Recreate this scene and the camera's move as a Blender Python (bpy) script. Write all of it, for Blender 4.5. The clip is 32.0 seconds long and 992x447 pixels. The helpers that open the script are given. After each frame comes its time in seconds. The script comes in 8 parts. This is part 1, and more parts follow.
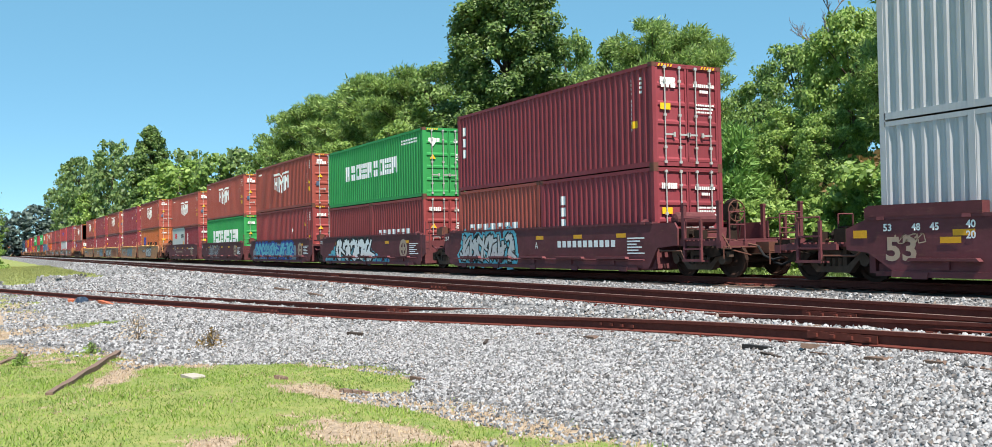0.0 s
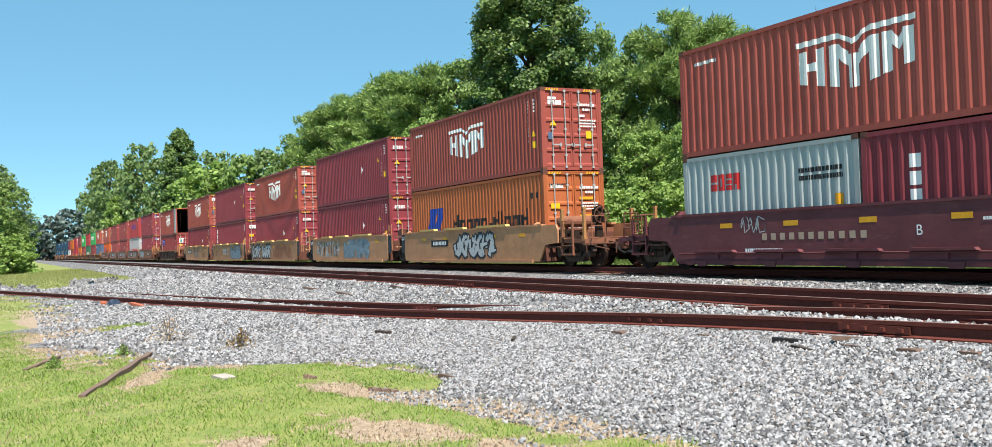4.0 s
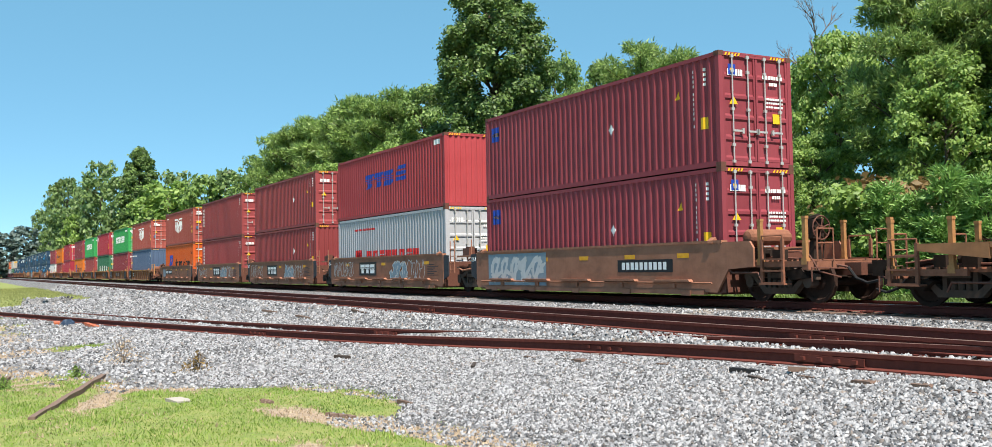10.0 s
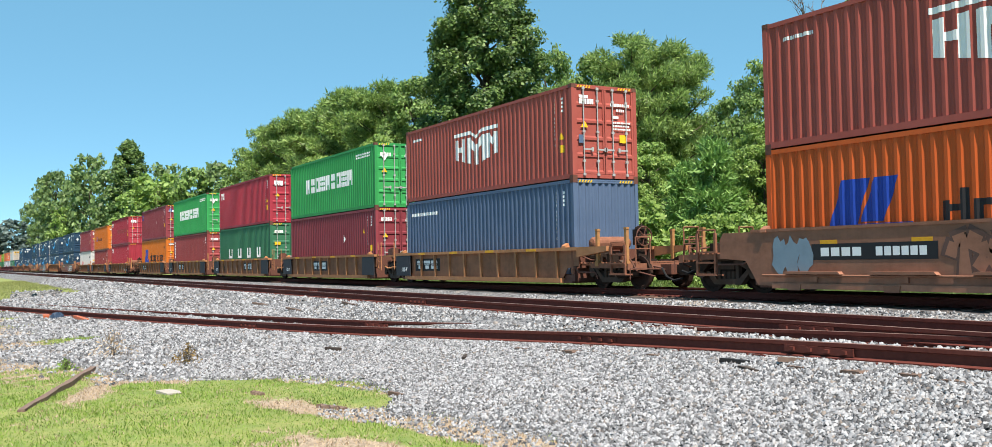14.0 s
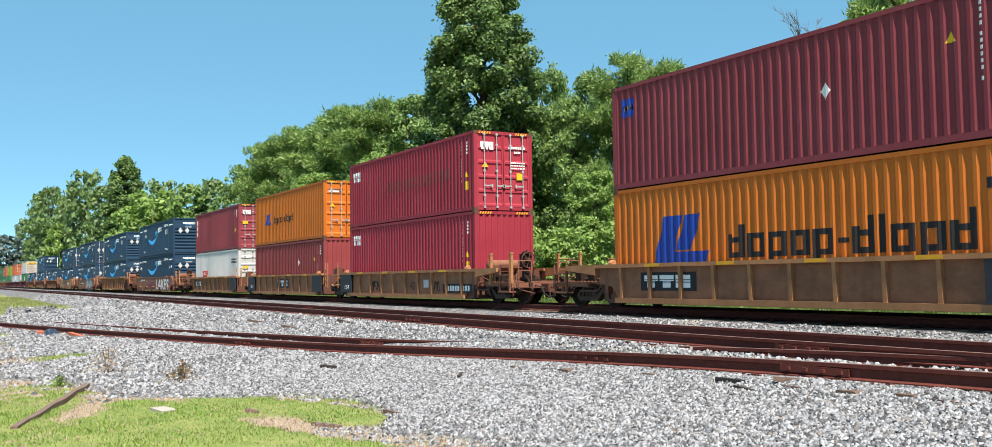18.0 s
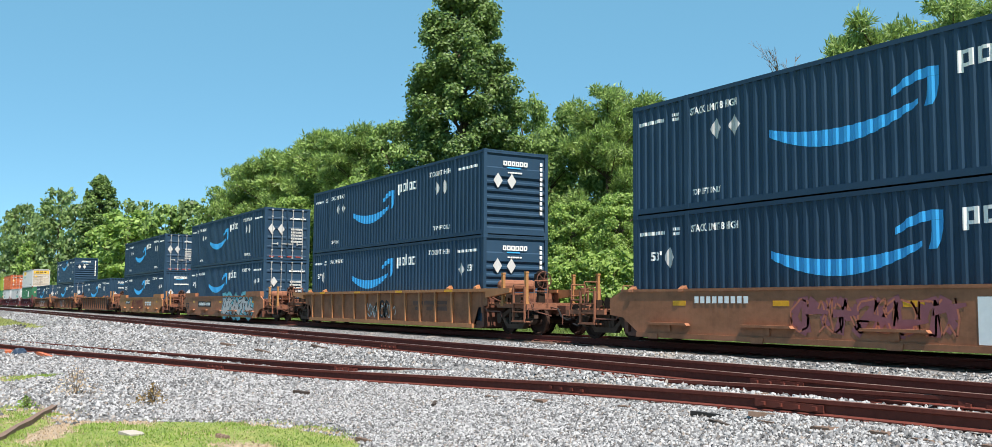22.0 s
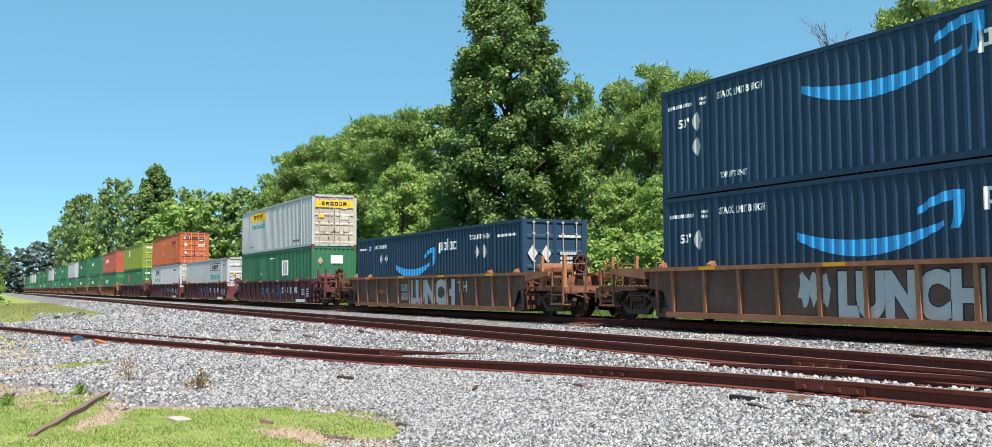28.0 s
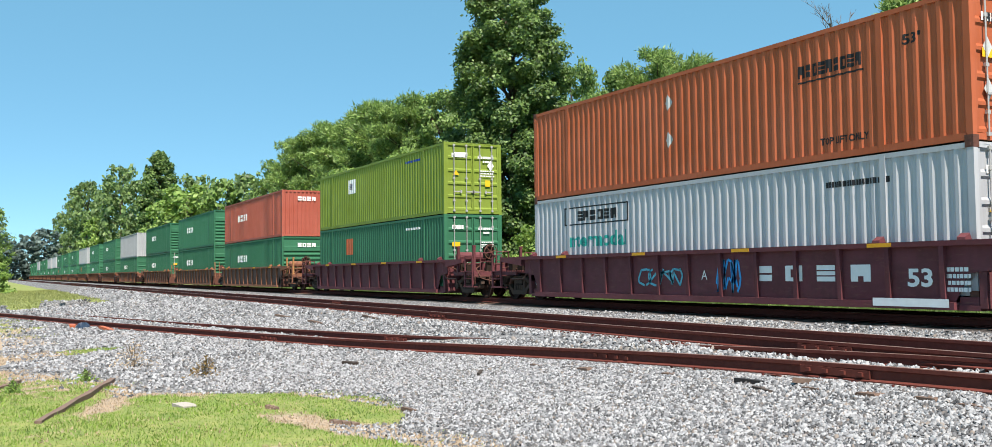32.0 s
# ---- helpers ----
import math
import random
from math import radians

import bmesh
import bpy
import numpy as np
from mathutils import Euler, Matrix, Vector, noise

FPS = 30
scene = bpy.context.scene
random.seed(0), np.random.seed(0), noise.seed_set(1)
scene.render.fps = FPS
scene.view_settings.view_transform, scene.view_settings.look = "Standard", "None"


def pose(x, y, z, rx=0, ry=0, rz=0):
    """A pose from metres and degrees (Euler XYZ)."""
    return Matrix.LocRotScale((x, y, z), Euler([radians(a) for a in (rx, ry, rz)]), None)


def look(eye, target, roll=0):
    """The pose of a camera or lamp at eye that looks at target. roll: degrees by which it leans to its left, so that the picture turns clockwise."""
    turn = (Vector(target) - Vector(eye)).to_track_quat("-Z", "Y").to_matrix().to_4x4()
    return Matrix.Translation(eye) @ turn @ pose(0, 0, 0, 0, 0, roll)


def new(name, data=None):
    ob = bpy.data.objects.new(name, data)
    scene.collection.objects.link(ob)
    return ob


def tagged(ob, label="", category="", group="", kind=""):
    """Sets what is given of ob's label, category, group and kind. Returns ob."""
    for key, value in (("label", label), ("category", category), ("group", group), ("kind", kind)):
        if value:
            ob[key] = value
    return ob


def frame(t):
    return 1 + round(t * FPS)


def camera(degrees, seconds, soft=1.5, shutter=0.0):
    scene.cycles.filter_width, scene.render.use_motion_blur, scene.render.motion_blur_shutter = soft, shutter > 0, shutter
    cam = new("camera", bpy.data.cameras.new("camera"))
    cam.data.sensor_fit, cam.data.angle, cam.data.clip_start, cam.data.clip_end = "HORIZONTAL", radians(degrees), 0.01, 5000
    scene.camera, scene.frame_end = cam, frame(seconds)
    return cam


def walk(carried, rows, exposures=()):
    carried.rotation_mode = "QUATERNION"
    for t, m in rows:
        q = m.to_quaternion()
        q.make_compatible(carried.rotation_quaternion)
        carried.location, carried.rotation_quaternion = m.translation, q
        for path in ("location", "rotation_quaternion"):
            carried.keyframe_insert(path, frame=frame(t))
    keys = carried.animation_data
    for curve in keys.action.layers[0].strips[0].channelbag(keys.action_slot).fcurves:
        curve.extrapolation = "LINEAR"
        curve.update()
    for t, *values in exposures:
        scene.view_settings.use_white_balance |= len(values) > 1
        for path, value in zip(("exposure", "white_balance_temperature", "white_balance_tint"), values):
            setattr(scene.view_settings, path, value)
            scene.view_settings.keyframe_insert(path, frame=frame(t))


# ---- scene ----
FOV, EYE_Z = 54.36, 1.75
# seconds, place, yaw, pitch, roll of the hand-held camera
PATH = [
    (0.0, -0.022, -0.061, 1.735, 61.75, 1.29, -0.98),
    (0.5, -0.015, -0.041, 1.739, 61.08, 0.95, -1.18),
    (1.0, -0.018, -0.031, 1.745, 61.3, 1.66, -0.73),
    (1.5, -0.026, -0.046, 1.743, 61.6, 2.14, -0.8),
    (2.0, -0.021, -0.034, 1.742, 61.75, 2.22, -1.19),
    (2.5, -0.008, -0.033, 1.745, 61.78, 2.1, -1.42),
    (3.0, -0.021, -0.036, 1.736, 61.94, 1.78, -1.57),
    (3.5, -0.043, -0.041, 1.734, 62.63, 1.28, -1.77),
    (4.0, -0.037, -0.034, 1.741, 63.35, 1.1, -1.95),
    (4.5, -0.045, -0.049, 1.739, 63.71, 1.09, -1.68),
    (6.5, -0.039, -0.073, 1.744, 63.73, 1.07, -1.16),
    (7.0, -0.027, -0.058, 1.742, 63.7, 1.24, -1.18),
    (7.5, -0.041, -0.057, 1.744, 63.71, 1.16, -1.07),
    (8.0, -0.039, -0.05, 1.735, 63.26, 1.29, -0.78),
    (8.5, -0.03, -0.033, 1.738, 62.77, 2.08, -0.95),
    (9.0, -0.029, -0.025, 1.741, 62.23, 2.55, -1.09),
    (9.5, -0.033, -0.036, 1.74, 61.59, 2.44, -0.81),
    (10.0, -0.017, -0.028, 1.75, 61.13, 2.56, -0.98),
    (10.5, -0.001, -0.023, 1.75, 60.94, 2.98, -1.55),
    (11.0, 0.0, -0.025, 1.741, 61.11, 2.92, -1.88),
    (11.5, -0.004, -0.027, 1.747, 61.21, 2.81, -1.82),
    (12.0, -0.003, -0.031, 1.747, 60.96, 2.95, -1.68),
    (12.5, -0.016, -0.022, 1.733, 60.32, 2.86, -1.3),
    (13.0, -0.024, -0.038, 1.727, 60.31, 2.37, -1.13),
    (13.5, -0.027, -0.027, 1.731, 60.49, 2.11, -1.21),
    (14.0, -0.015, -0.032, 1.734, 60.58, 2.12, -1.06),
    (14.5, -0.004, -0.041, 1.743, 60.58, 2.38, -0.97),
    (16.5, 0.0, -0.026, 1.752, 59.83, 2.93, -0.93),
    (17.0, -0.01, -0.033, 1.739, 59.79, 3.0, -0.88),
    (17.5, -0.01, -0.034, 1.741, 60.13, 2.94, -0.92),
    (18.0, -0.006, -0.04, 1.735, 60.33, 3.19, -0.8),
    (18.5, -0.004, -0.036, 1.736, 60.42, 3.23, -0.71),
    (19.0, -0.002, -0.036, 1.745, 60.14, 3.62, -0.39),
    (19.5, -0.005, -0.043, 1.748, 59.74, 4.18, -0.24),
    (20.0, -0.031, -0.031, 1.751, 59.6, 4.43, -0.25),
    (20.5, -0.044, -0.038, 1.745, 59.48, 4.18, -0.0),
    (21.0, -0.041, -0.041, 1.74, 59.51, 4.2, 0.29),
    (21.5, -0.028, -0.041, 1.747, 59.14, 4.53, 0.25),
    (22.0, -0.027, -0.043, 1.744, 58.99, 4.84, 0.42),
    (22.5, -0.019, -0.02, 1.759, 59.67, 4.73, 0.66),
    (23.0, 0.049, 0.06, 1.779, 60.25, 4.69, 0.69),
    (23.5, 0.061, 0.073, 1.777, 60.52, 4.56, 0.29),
    (24.0, 0.046, 0.084, 1.773, 60.7, 4.48, -0.02),
    (24.5, 0.05, 0.096, 1.773, 60.76, 3.81, 0.08),
    (25.0, 0.065, 0.111, 1.778, 60.64, 3.86, 0.01),
    (25.5, 0.073, 0.104, 1.777, 60.59, 3.83, -0.02),
    (27.5, 0.055, 0.096, 1.774, 61.91, 3.88, -0.09),
    (28.0, 0.058, 0.103, 1.775, 61.94, 3.81, -0.25),
    (28.5, 0.054, 0.111, 1.773, 61.86, 3.82, -0.46),
    (29.0, 0.059, 0.11, 1.775, 62.08, 3.71, -0.51),
    (29.5, 0.055, 0.106, 1.768, 62.3, 3.45, -0.56),
    (30.0, 0.045, 0.113, 1.769, 62.21, 3.33, -0.55),
    (30.5, 0.048, 0.102, 1.769, 62.0, 3.3, -0.48),
    (31.0, 0.039, 0.104, 1.776, 62.15, 3.12, -0.52),
    (31.5, 0.047, 0.116, 1.769, 62.35, 2.89, -0.5),
    (32.0, 0.041, 0.114, 1.779, 62.17, 2.89, -0.59),
]
cam = camera(FOV, 32.0, soft=0.8)
walk(cam, [(t, pose(x, y, z, 90 + p, 0, w) @ pose(0, 0, 0, 0, 0, r)) for t, x, y, z, w, p, r in PATH], exposures=[(0.0, 0.6, 6850, 14.0), (32.0, 0.6, 6850, 14.0)])

# ---------------------------------------------------------------- light
SUN_DIR = Vector((0.60, -0.085, 1.0)).normalized()
world = bpy.data.worlds.new("sky")
scene.world = world
world.use_nodes = True
wn = world.node_tree
sky = wn.nodes.new("ShaderNodeTexSky")
sky.sky_type, sky.sun_disc = "NISHITA", False
sky.sun_elevation = math.asin(SUN_DIR.z)
sky.sun_rotation = math.atan2(SUN_DIR.x, SUN_DIR.y)
sky.air_density, sky.dust_density, sky.ozone_density = 0.5, 0.0, 0.6
clear = wn.nodes.new("ShaderNodeMix")
clear.data_type, clear.blend_type = "RGBA", "MULTIPLY"
clear.inputs[0].default_value, clear.inputs[7].default_value = 1.0, (0.78, 1.05, 1.03, 1)
wn.links.new(sky.outputs[0], clear.inputs[6])
hazy = wn.nodes.new("ShaderNodeMix")
hazy.data_type = "RGBA"
hazy.inputs[0].default_value, hazy.inputs[7].default_value = 0.60, (0.98, 2.95, 4.35, 1)
wn.links.new(clear.outputs[2], hazy.inputs[6])
wn.links.new(hazy.outputs[2], wn.nodes["Background"].inputs[0])
wn.nodes["Background"].inputs[1].default_value = 0.130
sun = new("sun", bpy.data.lights.new("sun", "SUN"))
sun.data.energy, sun.data.angle, sun.data.color = 5.8, radians(0.53), (1.0, 0.95, 0.86)
sun.matrix_world = look(SUN_DIR * 300, (0, 0, 0))


# ---------------------------------------------------------------- materials
def node_mat(name):
    m = bpy.data.materials.new(name)
    m.use_nodes = True
    t = m.node_tree
    return m, t, t.nodes["Principled BSDF"]


def ramp(t, src, stops):
    r = t.nodes.new("ShaderNodeValToRGB")
    while len(r.color_ramp.elements) < len(stops):
        r.color_ramp.elements.new(0.5)
    for e, (p, c) in zip(r.color_ramp.elements, stops):
        e.position, e.color = p, (*c, 1) if len(c) == 3 else c
    t.links.new(src, r.inputs[0])
    return r.outputs[0]


def tex_noise(t, vec, scale, detail=6, rough=0.6):
    n = t.nodes.new("ShaderNodeTexNoise")
    n.inputs["Scale"].default_value, n.inputs["Detail"].default_value, n.inputs["Roughness"].default_value = scale, detail, rough
    if vec is not None:
        t.links.new(vec, n.inputs["Vector"])
    return n.outputs["Fac"]


def mapped(t, scale=(1, 1, 1), coord="Object"):
    c = t.nodes.new("ShaderNodeTexCoord")
    m = t.nodes.new("ShaderNodeMapping")
    m.inputs["Scale"].default_value = scale
    t.links.new(c.outputs[coord], m.inputs[0])
    return m.outputs[0]


def mix(t, fac, a, b, mode="MIX"):
    n = t.nodes.new("ShaderNodeMix")
    n.data_type, n.blend_type = "RGBA", mode
    for sock, v in ((n.inputs[0], fac), (n.inputs[6], a), (n.inputs[7], b)):
        if isinstance(v, (int, float)):
            sock.default_value = v
        elif isinstance(v, tuple):
            sock.default_value = (*v, 1) if len(v) == 3 else v
        else:
            t.links.new(v, sock)
    return n.outputs[2]


def bump(t, bsdf, height, strength=0.3, dist=0.02):
    b = t.nodes.new("ShaderNodeBump")
    b.inputs["Strength"].default_value, b.inputs["Distance"].default_value = strength, dist
    t.links.new(height, b.inputs["Height"])
    t.links.new(b.outputs[0], bsdf.inputs["Normal"])


def paint(name, col, rough=0.5, wear=0.5, rust=(0.16, 0.06, 0.03), fade=0.12, metal=0.0, grime=0.0):
    """Weathered paint on steel: faded patches, rain streaks, rust spots."""
    m, t, b = node_mat(name)
    pale = tuple(min(1, c * (1 - fade) + 0.5 * fade) for c in col)
    dark = tuple(c * 0.72 for c in col)
    rnd = t.nodes.new("ShaderNodeObjectInfo")
    big = tex_noise(t, mapped(t, (0.35, 0.35, 0.5)), 1.6, 4)
    base = mix(t, big, dark, pale)
    streak = tex_noise(t, mapped(t, (5, 5, 0.35)), 2.0, 5, 0.7)
    base = mix(t, ramp(t, streak, [(0.42, (0, 0, 0)), (0.75, (0.5, 0.5, 0.5))]), base, tuple(c * 0.6 + 0.02 for c in col))
    spots = tex_noise(t, mapped(t, (1, 1, 1)), 9.0, 8, 0.75)
    base = mix(t, ramp(t, spots, [(0.74 - 0.14 * wear, (0, 0, 0)), (0.80 - 0.12 * wear, (0.9, 0.9, 0.9))]), base, rust)
    if grime:
        g = tex_noise(t, mapped(t, (1.0, 1.0, 1.6)), 1.3, 9, 0.72)
        base = mix(t, ramp(t, g, [(0.40, (0, 0, 0)), (0.66, (grime, grime, grime))]), base, (0.045, 0.028, 0.020))
        g2 = tex_noise(t, mapped(t, (0.6, 0.6, 2.5)), 5.0, 8, 0.75)
        base = mix(t, ramp(t, g2, [(0.55, (0, 0, 0)), (0.72, (grime * 0.7, grime * 0.7, grime * 0.7))]), base, (0.30, 0.17, 0.10))
    v = t.nodes.new("ShaderNodeHueSaturation")
    mr = t.nodes.new("ShaderNodeMapRange")
    mr.inputs[3].default_value, mr.inputs[4].default_value = 0.86, 1.1
    t.links.new(rnd.outputs["Random"], mr.inputs[0])
    t.links.new(mr.outputs[0], v.inputs["Value"])
    t.links.new(base, v.inputs["Color"])
    t.links.new(v.outputs[0], b.inputs["Base Color"])
    b.inputs["Roughness"].default_value, b.inputs["Metallic"].default_value = rough, metal
    b.inputs["Specular IOR Level"].default_value = 0.10
    bump(t, b, spots, 0.12, 0.01)
    return m


def flat_mat(name, col, rough=0.6, amount=0.25, scale=14.0, metal=0.0, bumpy=0.1, gloss=0.25):
    m, t, b = node_mat(name)
    n = tex_noise(t, mapped(t), scale, 6, 0.65)
    c = mix(t, n, tuple(x * (1 - amount) for x in col), tuple(min(1, x * (1 + amount)) for x in col))
    t.links.new(c, b.inputs["Base Color"])
    b.inputs["Roughness"].default_value, b.inputs["Metallic"].default_value = rough, metal
    b.inputs["Specular IOR Level"].default_value = gloss
    bump(t, b, n, bumpy, 0.01)
    return m


def leaf_mat(name, lo, hi, trans=0.26):
    m, t, b = node_mat(name)
    geo = t.nodes.new("ShaderNodeNewGeometry")
    col = ramp(t, geo.outputs["Random Per Island"], [(0.0, lo), (0.6, tuple((a + c) / 2 for a, c in zip(lo, hi))), (1.0, hi)])
    n = tex_noise(t, mapped(t), 0.35, 3)
    col = mix(t, ramp(t, n, [(0.35, (0, 0, 0)), (0.7, (0.6, 0.6, 0.6))]), col, hi)
    t.links.new(col, b.inputs["Base Color"])
    b.inputs["Roughness"].default_value = 0.55
    tr = t.nodes.new("ShaderNodeBsdfTranslucent")
    t.links.new(col, tr.inputs[0])
    ms = t.nodes.new("ShaderNodeMixShader")
    ms.inputs[0].default_value = trans
    t.links.new(b.outputs[0], ms.inputs[1])
    t.links.new(tr.outputs[0], ms.inputs[2])
    t.links.new(ms.outputs[0], t.nodes["Material Output"].inputs[0])
    return m


C = {
    "maroon": paint("maroon container paint", (0.285, 0.046, 0.061), wear=0.3, fade=0.05),
    "hmm": paint("red-brown container paint", (0.40, 0.087, 0.066), wear=0.3, fade=0.05),
    "brown": paint("brown container paint", (0.31, 0.058, 0.060), wear=0.4, fade=0.03),
    "red": paint("bright red container paint", (0.46, 0.058, 0.066), wear=0.3, fade=0.05),
    "cai": paint("crimson container paint", (0.427, 0.0381, 0.0615), wear=0.3, fade=0.04),
    "orange": paint("orange container paint", (0.636, 0.163, 0.0172), wear=0.4, fade=0.04),
    "deeporange": paint("deep orange container paint", (0.66, 0.115, 0.020), wear=0.4, fade=0.04),
    "dullorange": paint("dull red-orange container paint", (0.50, 0.135, 0.045), wear=0.4, fade=0.05),
    "green": paint("bright green container paint", (0.0293, 0.339, 0.0912), wear=0.3, fade=0.04),
    "dgreen": paint("dark green container paint", (0.0351, 0.175, 0.0912), wear=0.25, fade=0.04),
    "blue": paint("slate blue container paint", (0.085, 0.138, 0.235), wear=0.3, fade=0.06),
    "navy": paint("navy blue container paint", (0.019, 0.058, 0.110), wear=0.12, fade=0.03),
    "white": paint("off-white container paint", (0.6, 0.61, 0.6), wear=0.45),
    "silver": paint("silver-white container paint", (0.5, 0.52, 0.55), wear=0.25),
    "pale": paint("pale grey-blue container paint", (0.42, 0.49, 0.49), wear=0.4),
    "lime": paint("lime green container paint", (0.232, 0.327, 0.0258), wear=0.3),
    "tangerine": paint("tangerine container paint", (0.533, 0.116, 0.0344), wear=0.3),
    "coral": paint("coral red container paint", (0.499, 0.107, 0.0645), wear=0.3),
    "cream": paint("dirty cream door paint", (0.56, 0.50, 0.43), wear=1.0, fade=0.05, grime=0.4),
    "inside": paint("pale grey inner lining", (0.44, 0.46, 0.48), wear=0.2),
}
CAR = {
    "bnsf": paint("dark brown wagon paint", (0.165, 0.040, 0.050), 0.6, 0.5, fade=0.06, grime=0.35),
    "tan": paint("tan wagon paint", (0.63, 0.305, 0.150), 0.6, 0.5, fade=0.06, grime=0.25),
    "dirty": paint("dirty brown wagon paint", (0.40, 0.172, 0.102), 0.65, 0.6, fade=0.06, grime=0.34),
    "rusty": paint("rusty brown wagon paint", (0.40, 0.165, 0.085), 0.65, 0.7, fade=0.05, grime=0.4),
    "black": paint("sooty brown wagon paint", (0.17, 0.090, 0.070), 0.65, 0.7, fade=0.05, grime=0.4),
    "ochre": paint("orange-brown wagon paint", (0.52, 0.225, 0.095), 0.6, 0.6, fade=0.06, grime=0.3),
}
M_STEEL = flat_mat("dirty truck steel", (0.030, 0.021, 0.017), 0.9, 0.5, 8, gloss=0.08)
M_WEAR = flat_mat("scuffed yellow edge paint", (0.56, 0.36, 0.13), 0.7, 0.3, 7, gloss=0.1)
M_STAKE = flat_mat("yellow-brown stake paint", (0.36, 0.180, 0.075), 0.7, 0.4, 9, gloss=0.1)
M_GEAR = flat_mat("rusty brown end gear", (0.225, 0.098, 0.062), 0.8, 0.5, 7, gloss=0.08)
M_DUST = flat_mat("dusty cast steel", (0.085, 0.060, 0.048), 0.9, 0.45, 6, gloss=0.08)
M_WHEEL = flat_mat("wheel steel", (0.040, 0.023, 0.018), 0.8, 0.4, 8, 0.0, gloss=0.1)
M_GALV = flat_mat("galvanised rod", (0.45, 0.44, 0.43), 0.45, 0.25, 20, 0.3)
M_CAST = flat_mat("casting steel", (0.12, 0.05, 0.035), 0.65, 0.5, 20)
M_RUBBER = flat_mat("black rubber", (0.015, 0.015, 0.016), 0.7, 0.3, 20)
M_WHITE = flat_mat("white marking paint", (0.78, 0.79, 0.78), 0.55, 0.10, 7)
M_YELLOW = flat_mat("yellow marking paint", (0.75, 0.45, 0.02), 0.55, 0.15, 9)
M_BLACK = flat_mat("black marking paint", (0.018, 0.018, 0.02), 0.6, 0.3, 9)
M_BLUE = flat_mat("blue marking paint", (0.012, 0.05, 0.32), 0.5, 0.2, 9)
M_SKY = flat_mat("light blue marking paint", (0.03, 0.34, 0.72), 0.5, 0.1, 6)
M_RED = flat_mat("red marking paint", (0.55, 0.03, 0.03), 0.5, 0.2, 9)
M_REDTAPE = flat_mat("dull red reflector tape", (0.30, 0.045, 0.035), 0.5, 0.3, 9)
M_TEAL = flat_mat("teal marking paint", (0.01, 0.28, 0.24), 0.5, 0.2, 9)
M_GREY = flat_mat("silver graffiti paint", (0.48, 0.49, 0.49), 0.5, 0.25, 5)
M_AQUA = flat_mat("aqua graffiti paint", (0.10, 0.42, 0.52), 0.5, 0.3, 4)
M_SLATE = flat_mat("pale slate graffiti paint", (0.19, 0.26, 0.31), 0.55, 0.25, 3)
M_PLATE = flat_mat("black end plate", (0.030, 0.032, 0.040), 0.6, 0.4, 8)
M_FADE = flat_mat("faded red graffiti paint", (0.46, 0.15, 0.09), 0.6, 0.3, 4)
M_PURPLE = flat_mat("faded purple graffiti paint", (0.24, 0.085, 0.10), 0.6, 0.3, 4)
M_CREAM = flat_mat("faded cream emblem paint", (0.42, 0.30, 0.22), 0.6, 0.2, 8)
M_OCHREY = flat_mat("faded yellow reflector", (0.70, 0.33, 0.02), 0.5, 0.3, 9)
M_RAIL = flat_mat("rusty rail steel", (0.125, 0.036, 0.028), 0.8, 0.45, 12, gloss=0.1)
M_RAILTOP = flat_mat("dull rail head", (0.34, 0.20, 0.16), 0.4, 0.3, 10, 0.5)
M_SHINY = flat_mat("polished rail head", (0.5, 0.48, 0.46), 0.25, 0.15, 10, 0.9)
M_TIE = flat_mat("weathered tie timber", (0.13, 0.085, 0.065), 0.85, 0.55, 16)
M_OLDWOOD = flat_mat("grey weathered timber", (0.17, 0.115, 0.09), 0.9, 0.5, 22, 0, 0.4)
M_CHAR = flat_mat("dark rotten timber", (0.05, 0.038, 0.032), 0.9, 0.5, 22, 0, 0.4)
M_BARK = flat_mat("bark", (0.10, 0.075, 0.055), 0.9, 0.4, 9, 0, 0.5)
M_DEAD = flat_mat("grey dead wood", (0.15, 0.125, 0.11), 0.9, 0.3, 9)
L_DECID = leaf_mat("broad leaves", (0.046, 0.100, 0.032), (0.31, 0.465, 0.125), 0.40)
L_DARK = leaf_mat("deep green leaves", (0.048, 0.098, 0.042), (0.26, 0.38, 0.13), 0.38)
L_POPLAR = leaf_mat("dark glossy leaves", (0.024, 0.062, 0.022), (0.20, 0.32, 0.080), 0.34)
# blue-grey leaf colour paints in the haze of distance; no air is modelled
L_FAR_HAZE = leaf_mat("far leaves with haze in the colour", (0.075, 0.115, 0.105), (0.15, 0.21, 0.19))
L_PINE = leaf_mat("pine needles", (0.058, 0.120, 0.036), (0.35, 0.50, 0.140), 0.38)
L_LIGHT = leaf_mat("light green leaves", (0.095, 0.185, 0.042), (0.33, 0.48, 0.115), 0.38)
L_YOUNG = leaf_mat("young pine needles", (0.08, 0.20, 0.045), (0.27, 0.46, 0.12))
L_WEED = leaf_mat("rank weeds", (0.045, 0.085, 0.02), (0.17, 0.26, 0.06))
L_RUST = leaf_mat("withered leaves", (0.12, 0.08, 0.03), (0.26, 0.17, 0.06))
L_GRASS = leaf_mat("grass blades", (0.064, 0.132, 0.022), (0.27, 0.395, 0.066))
L_VERGE = leaf_mat("verge grass", (0.11, 0.135, 0.04), (0.34, 0.36, 0.13))
L_DRY = leaf_mat("dry grass", (0.27, 0.19, 0.12), (0.56, 0.44, 0.30))


